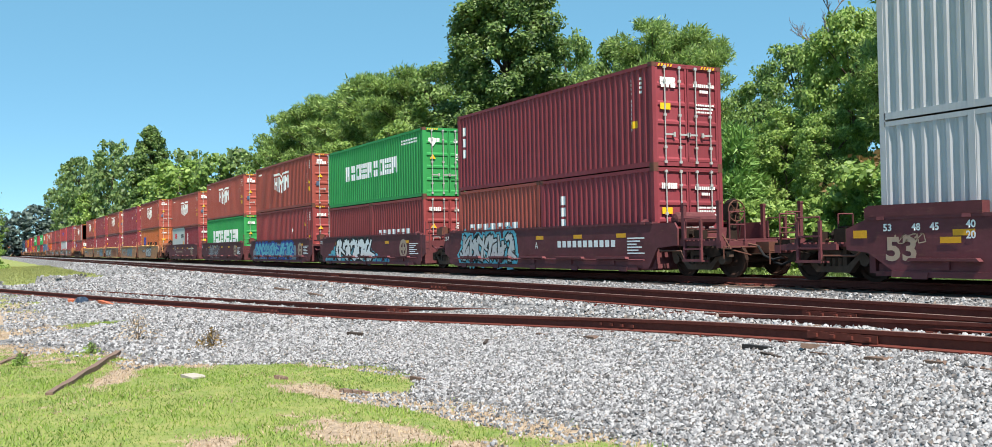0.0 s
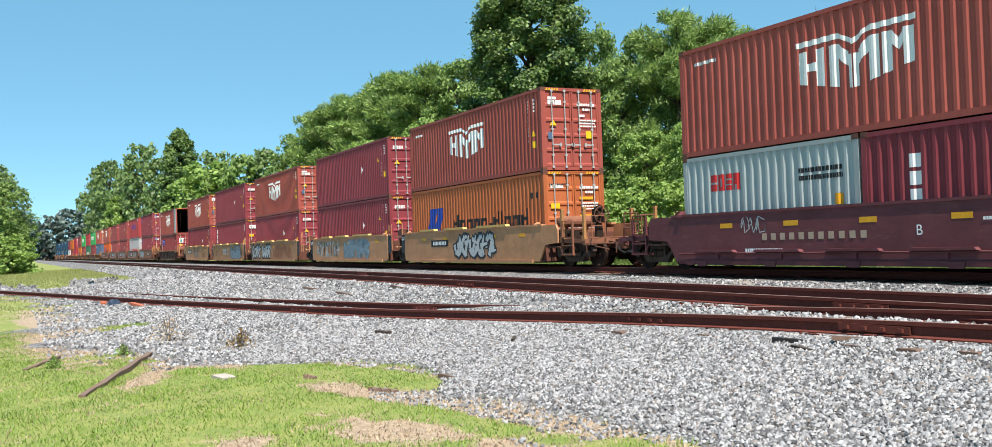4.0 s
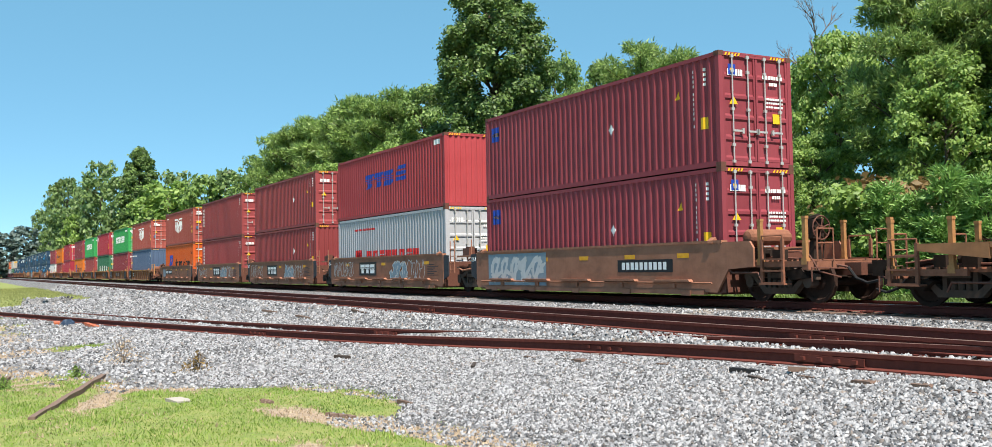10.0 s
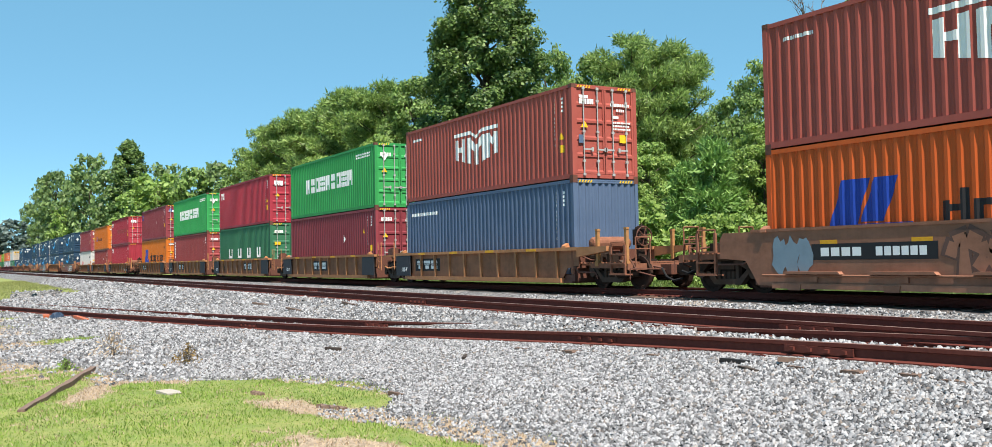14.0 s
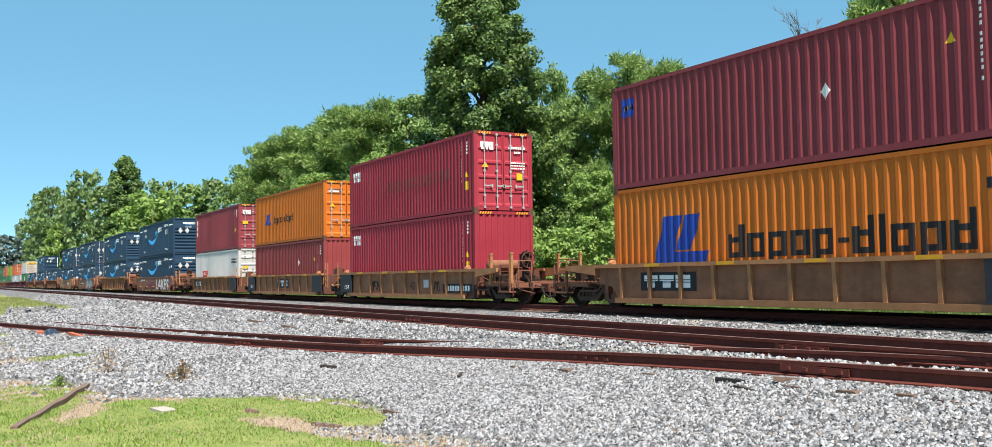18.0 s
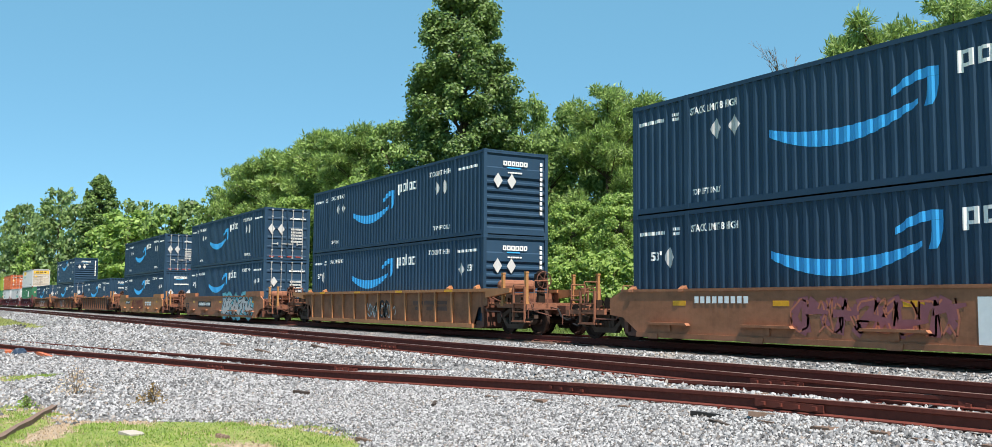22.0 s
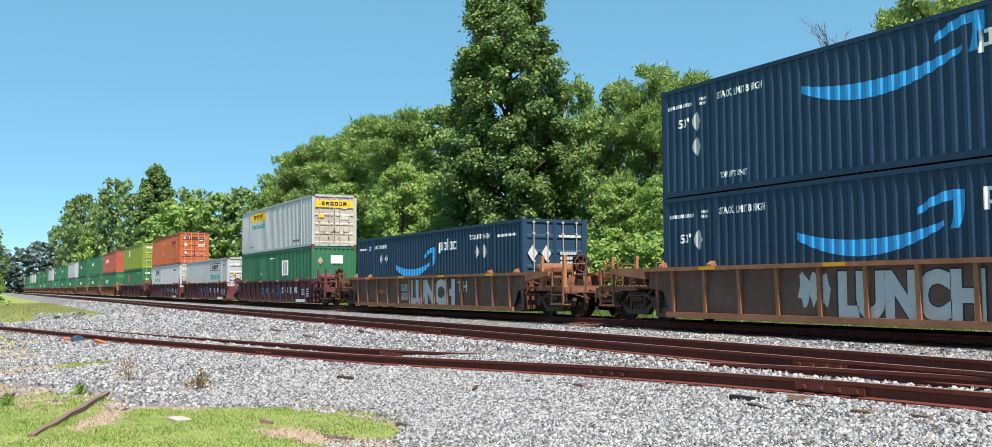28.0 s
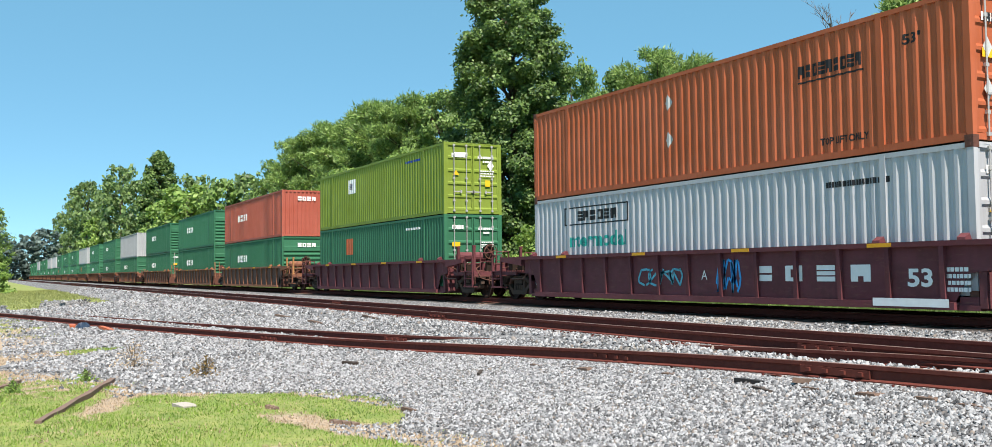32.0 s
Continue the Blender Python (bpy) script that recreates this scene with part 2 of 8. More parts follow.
# ---------------------------------------------------------------- mesh helpers
class Build:
    """A small mesh builder: lists of corners and faces."""

    def __init__(self):
        self.v, self.f = [], []

    def box(self, x0, x1, y0, y1, z0, z1):
        n = len(self.v)
        self.v += [(x, y, z) for z in (z0, z1) for y in (y0, y1) for x in (x0, x1)]
        self.f += [tuple(n + i for i in q) for q in ((0, 2, 3, 1), (4, 5, 7, 6), (0, 1, 5, 4), (2, 6, 7, 3), (0, 4, 6, 2), (1, 3, 7, 5))]
        return self

    def prism(self, poly, a0, a1, axis="y"):
        """A polygon of (u, w) pushed along an axis: y takes (x, z), x takes (y, z), z takes (x, y)."""
        n, k = len(self.v), len(poly)
        for a in (a0, a1):
            for u, w in poly:
                self.v.append({"y": (u, a, w), "x": (a, u, w), "z": (u, w, a)}[axis])
        self.f.append(tuple(range(n, n + k)))
        self.f.append(tuple(range(n + 2 * k - 1, n + k - 1, -1)))
        self.f += [(n + i, n + k + i, n + k + (i + 1) % k, n + (i + 1) % k) for i in range(k)]
        return self

    def tube(self, p, q, r, k=8, r1=None):
        p, q = Vector(p), Vector(q)
        d = (q - p).normalized()
        a = d.orthogonal().normalized()
        b = d.cross(a)
        n = len(self.v)
        for c, rr in ((p, r), (q, r if r1 is None else r1)):
            for i in range(k):
                w = 2 * math.pi * i / k
                self.v.append(tuple(c + (a * math.cos(w) + b * math.sin(w)) * rr))
        self.f += [(n + i, n + (i + 1) % k, n + k + (i + 1) % k, n + k + i) for i in range(k)]
        self.f += [tuple(range(n + k - 1, n - 1, -1)), tuple(range(n + k, n + 2 * k))]
        return self

    def pipe(self, pts, r, k=6):
        for p, q in zip(pts, pts[1:]):
            self.tube(p, q, r, k)
        return self

    def lathe(self, prof, k=20, axis="y"):
        """Turns a profile of (radius, along) round an axis."""
        n = len(self.v)
        for r, a in prof:
            for i in range(k):
                w = 2 * math.pi * i / k
                c, s = r * math.cos(w), r * math.sin(w)
                self.v.append((c, a, s) if axis == "y" else (a, c, s) if axis == "x" else (c, s, a))
        for j in range(len(prof) - 1):
            self.f += [(n + j * k + i, n + j * k + (i + 1) % k, n + (j + 1) * k + (i + 1) % k, n + (j + 1) * k + i) for i in range(k)]
        self.f.append(tuple(range(n, n + k)))
        m = n + (len(prof) - 1) * k
        self.f.append(tuple(range(m + k - 1, m - 1, -1)))
        return self

    def sheet(self, prof, z0, z1, k=1):
        """A folded sheet: profile of (x, y), upright from z0 to z1."""
        n = len(self.v)
        for x, y in prof:
            self.v += [(x, y, z0), (x, y, z1)]
        self.f += [(n + 2 * i, n + 2 * i + 2, n + 2 * i + 3, n + 2 * i + 1) for i in range(len(prof) - 1)]
        return self

    def mesh(self, name, smooth=False):
        me = bpy.data.meshes.new(name)
        me.from_pydata(self.v, [], self.f)
        b = bmesh.new()
        b.from_mesh(me)
        bmesh.ops.recalc_face_normals(b, faces=b.faces)
        b.to_mesh(me)
        b.free()
        if smooth:
            me.polygons.foreach_set("use_smooth", [True] * len(me.polygons))
        me.materials.append(None)
        return me


def part(name, me, material, parent=None, label="", at=None):
    """One mesh object under a thing or under a part; the mesh may be shared."""
    if isinstance(me, Build):
        me = me.mesh(name)
    ob = new(name, me)
    if not me.materials:
        me.materials.append(None)
    ob.material_slots[0].link = "OBJECT"
    ob.material_slots[0].material = material
    ob.parent = parent
    if at is not None:
        ob.matrix_basis = at if isinstance(at, Matrix) else Matrix.Translation(at)
    if label:
        ob["label"] = label
    return ob


def thing(name, label, category, group="", at=None, kind=""):
    ob = new(name)
    if at is not None:
        ob.matrix_basis = at if isinstance(at, Matrix) else Matrix.Translation(at)
    return tagged(ob, label, category, group, kind)


CACHE = {}


def cached(key, maker):
    if key not in CACHE:
        CACHE[key] = maker()
    return CACHE[key]


def fitted_text(body, x0, x1, z0, z1, bold=0.03):
    """Lettering stretched to fill a rectangle of a side."""
    me = text_mesh(body, 1.0, bold).copy()
    co = [v.co.copy() for v in me.vertices]
    lx, hx, lz, hz = min(v.x for v in co), max(v.x for v in co), min(v.z for v in co), max(v.z for v in co)
    me.transform(Matrix.Translation((x0, 0, z0)) @ Matrix.Diagonal(((x1 - x0) / (hx - lx), 1, (z1 - z0) / (hz - lz), 1)) @ Matrix.Translation((-lx, 0, -lz)))
    return me


def text_mesh(body, size, bold=0.0):
    """Upright lettering in the x-z plane, facing -y, from its lower left corner."""
    def make():
        cu = bpy.data.curves.new("lettering", "FONT")
        cu.body, cu.size, cu.offset, cu.resolution_u = body, size, bold, 3
        ob = bpy.data.objects.new("lettering", cu)
        scene.collection.objects.link(ob)
        dg = bpy.context.evaluated_depsgraph_get()
        me = bpy.data.meshes.new_from_object(ob.evaluated_get(dg))
        bpy.data.objects.remove(ob)
        me.transform(Matrix.Rotation(math.pi / 2, 4, "X"))
        me.materials.clear()
        me.materials.append(None)
        return me
    return cached(("text", body, size, bold), make)


# ---------------------------------------------------------------- containers
def corrugation(length, margin=0.14, deep=0.040, period=0.278):
    """Corners (x, depth) of a corrugated wall from -length to 0."""
    n = max(1, round((length - 2 * margin) / period))
    p = (length - 2 * margin) / n
    out = []
    for i in range(n):
        x = -length + margin + i * p
        out += [(x, 0.0), (x + p * 0.26, 0.0), (x + p * 0.5, deep), (x + p * 0.76, deep)]
    return out + [(-margin, 0.0)]


def corr_depth(prof, x):
    for (x0, d0), (x1, d1) in zip(prof, prof[1:]):
        if x0 <= x <= x1:
            return d0 + (d1 - d0) * (x - x0) / max(1e-6, x1 - x0)
    return 0.0


def decal_mesh(key, polys, length, width):
    """Paint shapes (x from the right end, z) laid over the folds of a corrugated side."""
    def make():
        prof = corrugation(length)
        bm = bmesh.new()
        for poly in polys:
            bm.faces.new([bm.verts.new((x, 0, z)) for x, z in poly])
        lo, hi = min(v.co.x for v in bm.verts), max(v.co.x for v in bm.verts)
        for x, _ in prof:
            if lo < x < hi:
                bmesh.ops.bisect_plane(bm, geom=bm.verts[:] + bm.edges[:] + bm.faces[:], plane_co=(x, 0, 0), plane_no=(1, 0, 0), dist=1e-5)
        for v in bm.verts:
            v.co.y = -width / 2 + 0.008 + corr_depth(prof, v.co.x) - 0.005
        me = bpy.data.meshes.new("marking")
        bm.to_mesh(me)
        bm.free()
        me.materials.append(None)
        return me
    return cached(("decal", key, length, width), make)


def rect(x0, x1, z0, z1, lean=0.0):
    return [(x0, z0), (x1, z0), (x1 + lean, z1), (x0 + lean, z1)]


def blocks(x0, x1, z0, z1, n, gap=0.16, lean=0.0, slit=True):
    """A row of n plain blocks, each cut by slits, in place of a painted name."""
    p = (x1 - x0) / n
    out = []
    h = z1 - z0
    for i in range(n):
        a, b = x0 + i * p, x0 + (i + 1) * p - gap * p
        if not slit:
            out.append(rect(a, b, z0, z1, lean))
        elif n == 3:
            q = (b - a) * 0.22 * (i < 2)
            out += [rect(a + q * (u < 0.5), b - q * (u < 0.5), z0 + h * u, z0 + h * w, lean) for u, w in ((0, 0.36), (0.41, 0.49), (0.54, 0.62), (0.67, 1.0))]
        else:
            # a solid block with a slit or a small notch
            w, k = b - a, (i * 7 + n) % 4
            if k == 0:
                out += [rect(a, b, z0, z0 + 0.42 * h), rect(a, b, z0 + 0.54 * h, z1)]
            elif k == 1:
                out += [rect(a, b, z0 + 0.32 * h, z1), rect(a, a + 0.36 * w, z0, z0 + 0.32 * h), rect(b - 0.36 * w, b, z0, z0 + 0.32 * h)]
            elif k == 2:
                out += [rect(a, b, z0, z0 + 0.30 * h), rect(a, b, z0 + 0.38 * h, z0 + 0.62 * h), rect(a, b, z0 + 0.70 * h, z1)]
            else:
                out += [rect(a, a + 0.32 * w, z0, z1), rect(b - 0.32 * w, b, z0, z1), rect(a + 0.32 * w, b - 0.32 * w, z0, z0 + 0.24 * h), rect(a + 0.32 * w, b - 0.32 * w, z1 - 0.24 * h, z1)]
    return out


def small_marks(x0, x1, z0, z1, rows, seed):
    """Unreadable small print as short bars."""
    rnd = random.Random(seed)
    out = []
    h = (z1 - z0) / rows
    for r in range(rows):
        x = x0
        while x < x1 - 0.03:
            w = rnd.uniform(0.05, 0.11)
            out.append(rect(x, min(x + w * 0.8, x1), z0 + r * h, z0 + (r + 0.62) * h))
            x += w
    return out


def chevron_logo(x, z, s):
    """A shield of upright bars, pointed at the foot, under a bar with a notch."""
    def at(u, w):
        return (x + u * s, z + w * s)

    def foot(u):
        return 0.26 - 0.30 * min(u, 3.1 - u) / 1.55
    out = [[at(0, 1.03), at(1.2, 1.03), at(1.55, 0.84), at(1.9, 1.03), at(3.1, 1.03), at(3.1, 1.15), at(1.95, 1.15), at(1.55, 0.96), at(1.15, 1.15), at(0, 1.15)]]
    bars = [(0.06, 0.30), (0.56, 0.80), (0.90, 1.16), (1.42, 1.53), (1.57, 1.68), (1.94, 2.20), (2.30, 2.54), (2.80, 3.04)]
    for k, (a, b) in enumerate(bars):
        top = (0.93, 0.93, 0.93, 0.66, 0.66, 0.93, 0.93, 0.93)[k]
        out.append([at(a, foot(a)), at(b, foot(b)), at(b, top), at(a, top)])
    out.append([at(0.30, 0.50), at(0.56, 0.47), at(0.56, 0.66), at(0.30, 0.66)])
    out.append([at(1.16, 0.93), at(1.16, 0.62), at(1.42, 0.42), at(1.42, 0.72)])
    out.append([at(1.94, 0.62), at(1.94, 0.93), at(1.68, 0.72), at(1.68, 0.42)])
    out.append([at(2.54, 0.93), at(2.54, 0.66), at(2.67, 0.52), at(2.80, 0.66), at(2.80, 0.93), at(2.67, 0.76)])
    return out


def smile_logo(x, z, wide=1.0):
    """A long upward curve, thick in the middle, and a hooked arrow over its right end."""
    out = []
    n = 22

    def low(u):
        return z + 0.02 + 2.0 * abs(u - 0.46) ** 2.0

    def thick(u):
        return 0.05 + 0.30 * math.sin(math.pi * min(1.0, u * 0.86 + 0.12)) ** 0.9
    for i in range(n):
        a, b = i / n * 0.97, (i + 1) / n * 0.97
        xa, xb = x + 3.80 * a, x + 3.80 * b
        out.append([(xa, low(a)), (xb, low(b)), (xb, low(b) + thick(b)), (xa, low(a) + thick(a))])
    # the hook: a bowed bar to the tip, then down beside the curve
    bow = [(3.12, 0.92, 0.78), (3.36, 1.08, 0.90), (3.62, 1.18, 0.98), (3.86, 1.22, 1.023), (4.10, 1.20, 1.023)]
    for (xa, ta, ba), (xb, tb, bb) in zip(bow, bow[1:]):
        out.append([(x + xa, z + ba), (x + xb, z + bb), (x + xb, z + tb), (x + xa, z + ta)])
    fall = [(1.02, 3.87, 4.10), (0.84, 3.87, 4.09), (0.62, 3.83, 4.04), (0.48, 3.78, 3.98)]
    for (za, la, ra), (zb, lb, rb) in zip(fall, fall[1:]):
        out.append([(x + lb, z + zb), (x + rb, z + zb), (x + ra, z + za), (x + la, z + za)])
    return [[(x + wide * (px - x), pz) for px, pz in face] for face in out]


def words(body, x0, x1, z0, z1):
    """Readable words as shapes that can be laid over a folded side."""
    me = fitted_text(body, x0, x1, z0, z1)
    return [[(me.vertices[i].co.x, me.vertices[i].co.z) for i in p.vertices] for p in me.polygons]


def rhythm(x0, x1, z0, z1, beat):
    """Plain blocks with the rise and fall of a painted name: t tall, x low, d sunk, i thin and tall, - dash, + with a slot."""
    wide = {"i": 0.42, "-": 0.6, " ": 0.5}
    total = sum(wide.get(b, 1.0) for b in beat)
    p, h = (x1 - x0) / total, z1 - z0
    out, x = [], x0
    for k, b in enumerate(beat):
        w = wide.get(b, 1.0) * p
        a, e = x + 0.07 * p, x + w - 0.09 * p
        x += w
        if b == " ":
            continue
        if b == "-":
            out.append(rect(a, e, z0 + 0.30 * h, z0 + 0.44 * h))
            continue
        lo, hi = z0 - (0.24 * h if b == "d" else 0), z1 - (0.0 if b in "ti" else 0.28 * h)
        if b == "i":
            out.append(rect(a, e, lo, hi))
            continue
        q, r = 0.30 * (e - a), 0.16 * h
        body = z0 + 0.72 * h
        out += [rect(a, a + q, lo if b == "d" else z0, hi if k % 2 else min(hi, body)), rect(e - q, e, z0, hi if k % 2 == 0 else min(hi, body)), rect(a + q, e - q, z0, z0 + r)]
        out.append(rect(a + q, e - q, body - r, body) if b != "t" or k % 2 else rect(a + q, e - q, z0 + 0.46 * h, z0 + 0.46 * h + r))
    return out


def diamond(x, z, r):
    return [(x - r * 0.7, z), (x, z - r), (x + r * 0.7, z), (x, z + r)]


def tri(x, z, r):
    return [(x - r, z - r * 0.8), (x + r, z - r * 0.8), (x, z + r)]


def side_mesh(L, H, W):
    def make():
        b = Build()
        pr = corrugation(L)
        b.sheet([(x, d + 0.008) for x, d in pr], 0.155, H - 0.115)
        return b.mesh("side_panel")
    return cached(("side", L, H), make)


def wall_end_mesh(H, W):
    def make():
        b = Build()
        pr = corrugation(W, 0.13, 0.045, 0.25)
        n = len(b.v)
        for x, d in pr:
            b.v += [(-0.012 - d, x + W / 2, 0.155), (-0.012 - d, x + W / 2, H - 0.115)]
        b.f += [(n + 2 * i, n + 2 * i + 2, n + 2 * i + 3, n + 2 * i + 1) for i in range(len(pr) - 1)]
        return b.mesh("end_panel")
    return cached(("wall", H, W), make)


def louvre_end_mesh(H, W):
    def make():
        b = Build()
        prof = [(0.15, 0.02)]
        z = 0.22
        for k in range(7):
            prof += [(z, 0.02), (z + 0.05, 0.075), (z + 0.13, 0.075), (z + 0.2, 0.02)]
            z += (H - 1.05) / 7
        prof += [(H - 0.62, 0.02), (H - 0.58, 0.05), (H - 0.18, 0.05), (H - 0.115, 0.02)]
        n = len(b.v)
        for zz, d in prof:
            b.v += [(-d, -W / 2 + 0.13, zz), (-d, W / 2 - 0.13, zz)]
        b.f += [(n + 2 * i, n + 2 * i + 1, n + 2 * i + 3, n + 2 * i + 2) for i in range(len(prof) - 1)]
        return b.mesh("end_panel")
    return cached(("louvre", H, W), make)


def door_mesh(H, W, white=False):
    """One door leaf, hinged at y = 0, closing towards +y, facing +x, with pressed panels."""
    def make():
        b = Build()
        w = W / 2 - 0.12
        top, bot = H - 0.13, 0.16
        b.box(-0.05, -0.012, 0.0, 0.07, bot, top)
        b.box(-0.05, -0.012, w - 0.07, w - 0.012, bot, top)
        prof = []
        n = 5
        step = (top - bot) / n
        for k in range(n):
            z = bot + k * step
            prof += [(z, -0.014), (z + 0.07, -0.014), (z + 0.13, -0.048), (z + step - 0.05, -0.048)]
        prof += [(top, -0.014)]
        m = len(b.v)
        for zz, d in prof:
            b.v += [(d, 0.07, zz), (d, w - 0.07, zz)]
        b.f += [(m + 2 * i, m + 2 * i + 1, m + 2 * i + 3, m + 2 * i + 2) for i in range(len(prof) - 1)]
        return b.mesh("door")
    return cached(("door", H, W), make)


def rod_mesh(H):
    def make():
        b = Build()
        b.tube((0.022, 0, 0.10), (0.022, 0, H - 0.07), 0.019, 6)
        for z in (0.14, 0.55, H * 0.5, H - 0.5, H - 0.12):
            b.box(-0.015, 0.04, -0.045, 0.045, z - 0.035, z + 0.035)
        b.box(0.02, 0.05, -0.03, 0.34, 0.88, 0.93)
        b.box(0.0, 0.06, 0.27, 0.33, 0.84, 0.97)
        return b.mesh("lock_rod")
    return cached(("rod", H), make)


def frame_mesh(L, H, W, posts):
    def make():
        b = Build()
        w = W / 2
        for s in (-1, 1):
            y0, y1 = (-w, -w + 0.06) if s < 0 else (w - 0.06, w)
            b.box(-L + 0.12, -0.12, y0, y1, 0.02, 0.16)
            b.box(-L + 0.12, -0.12, y0, y1, H - 0.12, H - 0.02)
            for x0, x1 in ((-L, -L + 0.14), (-0.14, 0.0)):
                b.box(x0, x1, min(y0, y1) if s < 0 else w - 0.12, max(y0, y1) if s > 0 else -w + 0.12, 0.0, H)
            for x in posts:
                b.box(x - 0.07, x + 0.07, y0 - 0.004 if s < 0 else y0, y1 if s < 0 else y1 + 0.004, 0.02, H - 0.02)
        for x0, x1 in ((-L, -L + 0.1), (-0.1, -0.004)):
            b.box(x0, x1, -w + 0.12, w - 0.12, 0.03, 0.15)
            b.box(x0, x1, -w + 0.12, w - 0.12, H - 0.12, H - 0.01)
        return b.mesh("frame")
    return cached(("frame", L, H, W, tuple(posts)), make)


def roof_mesh(L, W):
    def make():
        b = Build()
        n = int(L / 0.55)
        p = L / n
        prof = []
        for i in range(n):
            x = -L + i * p
            prof += [(x, 0.0), (x + p * 0.6, 0.0), (x + p * 0.7, 0.02), (x + p * 0.9, 0.02)]
        prof.append((0, 0))
        k = len(b.v)
        for x, z in prof:
            b.v += [(x, -W / 2 + 0.05, z), (x, W / 2 - 0.05, z)]
        b.f += [(k + 2 * i, k + 2 * i + 2, k + 2 * i + 3, k + 2 * i + 1) for i in range(len(prof) - 1)]
        return b.mesh("roof_panel")
    return cached(("roof", L, W), make)


def casting_mesh():
    def make():
        b = Build()
        # a hollow-looking corner block: six plates round dark slots
        b.box(-0.178, 0.004, -0.004, 0.162, 0.0, 0.118)
        b.box(-0.12, -0.055, -0.0075, 0.0, 0.035, 0.085)
        return b.mesh("corner_casting")
    return cached("casting", make)


def container(spec, group, detail=2):
    """A freight container; origin at the middle of its right-hand end, on the underside."""
    col, L, H, end, marks, label = spec
    W = 2.44 if L < 13 else 2.59
    m = C[col]
    top = thing("shipping_container", label, "container", group)
    posts = [-L / 2 - 6.096 + 0.09, -L / 2 + 6.096 - 0.09] if L > 13 else []
    part("frame", frame_mesh(L, H, W, posts), m, top)
    part("side_panel", side_mesh(L, H, W), m, top, at=(0, -W / 2, 0))
    part("side_panel", side_mesh(L, H, W), m, top, at=pose(-L, W / 2, 0, 0, 0, 180))
    part("roof_panel", roof_mesh(L, W), m, top, at=(0, 0, H - 0.055))
    part("floor_panel", cached(("floor", L, W), lambda: Build().box(-L + 0.1, -0.1, -W / 2 + 0.06, W / 2 - 0.06, 0.10, 0.15).mesh("floor_panel")), M_TIE, top)
    part("end_panel", wall_end_mesh(H, W), m, top, at=pose(-L, 0, 0, 0, 0, 180))
    if end == "wall":
        part("end_panel", wall_end_mesh(H, W), m, top)
    elif end == "louvre":
        part("end_panel", louvre_end_mesh(H, W), m, top)
    elif end in ("door", "open", "gap"):
        for s in (-1, 1):
            turn = pose(0, -W / 2 + 0.12, 0) if s < 0 else pose(0, W / 2 - 0.12, 0, 0, 0, 0) @ Matrix.Diagonal((1, -1, 1, 1))
            mm = C["cream"] if marks is marks_jb else m
            if end == "open":
                # both leaves folded back flat along the sides
                turn = pose(-0.02, s * (W / 2 + 0.012), 0, 0, 0, 0) @ (pose(0, 0, 0, 0, 0, 90) if s < 0 else pose(0, 0, 0, 0, 0, 90)) @ Matrix.Diagonal((1, 1, 1, 1))
                mm = C["inside"]
            if end == "gap" and s > 0:
                turn = pose(0, W / 2 - 0.12, 0, 0, 0, 18) @ Matrix.Diagonal((1, -1, 1, 1))
            d = part("door", door_mesh(H, W), mm, top, at=turn)
            if detail > 0 and end != "open":
                w = W / 2 - 0.12
                for y in (w * 0.27, w * 0.74):
                    part("lock_rod", rod_mesh(H), M_GALV, d, at=(0, y, 0))
        if end == "open":
            part("lining", cached(("lining", L, H), lambda: Build().sheet([(x, W - 0.10 - dd * 0.9) for x, dd in corrugation(L)], 0.16, H - 0.12).mesh("lining")), C["inside"], top, at=(0, -W / 2, 0))
    if detail > 1:
        for x, sx in ((0, 1), (-L, -1)):
            for y, sy in ((-W / 2, 1), (W / 2, -1)):
                for z in (0.0, H - 0.118):
                    if sx > 0 or sy > 0:
                        part("corner_casting", casting_mesh(), M_CAST if col not in ("navy",) else m, top, at=pose(x, y, z) @ Matrix.Diagonal((sx, sy, 1, 1)))
    if H > 2.8 and L < 13 and detail > 0:
        for y in (-W / 2 + 0.2, W / 2 - 0.72):
            tagged(part("warning_stripe", cached("stripes", lambda: stripe_mesh()), M_YELLOW, top, "yellow and black height warning stripes", at=(0.002, y, H - 0.105)), kind="stuff")
    for i, (polys, pm, pl) in enumerate(marks(L, H) if marks else ()):
        tagged(part("marking", decal_mesh((label, i), polys, L, W), pm, top, pl), kind="stuff" if len(polys) > 1 else "")
    for i, (polys, pm, pl) in enumerate(end_paint(spec, W) if detail > 0 and end != "open" else ()):
        b = Build()
        for p in polys:
            b.prism(p, 0.004 + 0.001 * i, 0.007 + 0.001 * i, "x")
        tagged(part("end_marking", b, pm, top, pl), kind="stuff" if len(polys) > 1 else "")
    if detail > 0 and end in ("door", "gap") and col != "navy":
        sd = sum(map(ord, label))
        me = cached(("doormarks", H, W, sd % 3), lambda: door_print(H, W, sd % 3))
        tagged(part("door_print", me, M_WHITE, top, "small white lettering rows on the doors"), kind="stuff")
        tagged(part("sticker", cached(("stick", H, sd % 2), lambda: sticker_mesh(H, sd % 2)), M_YELLOW, top, "yellow warning stickers"), kind="stuff")
    return top


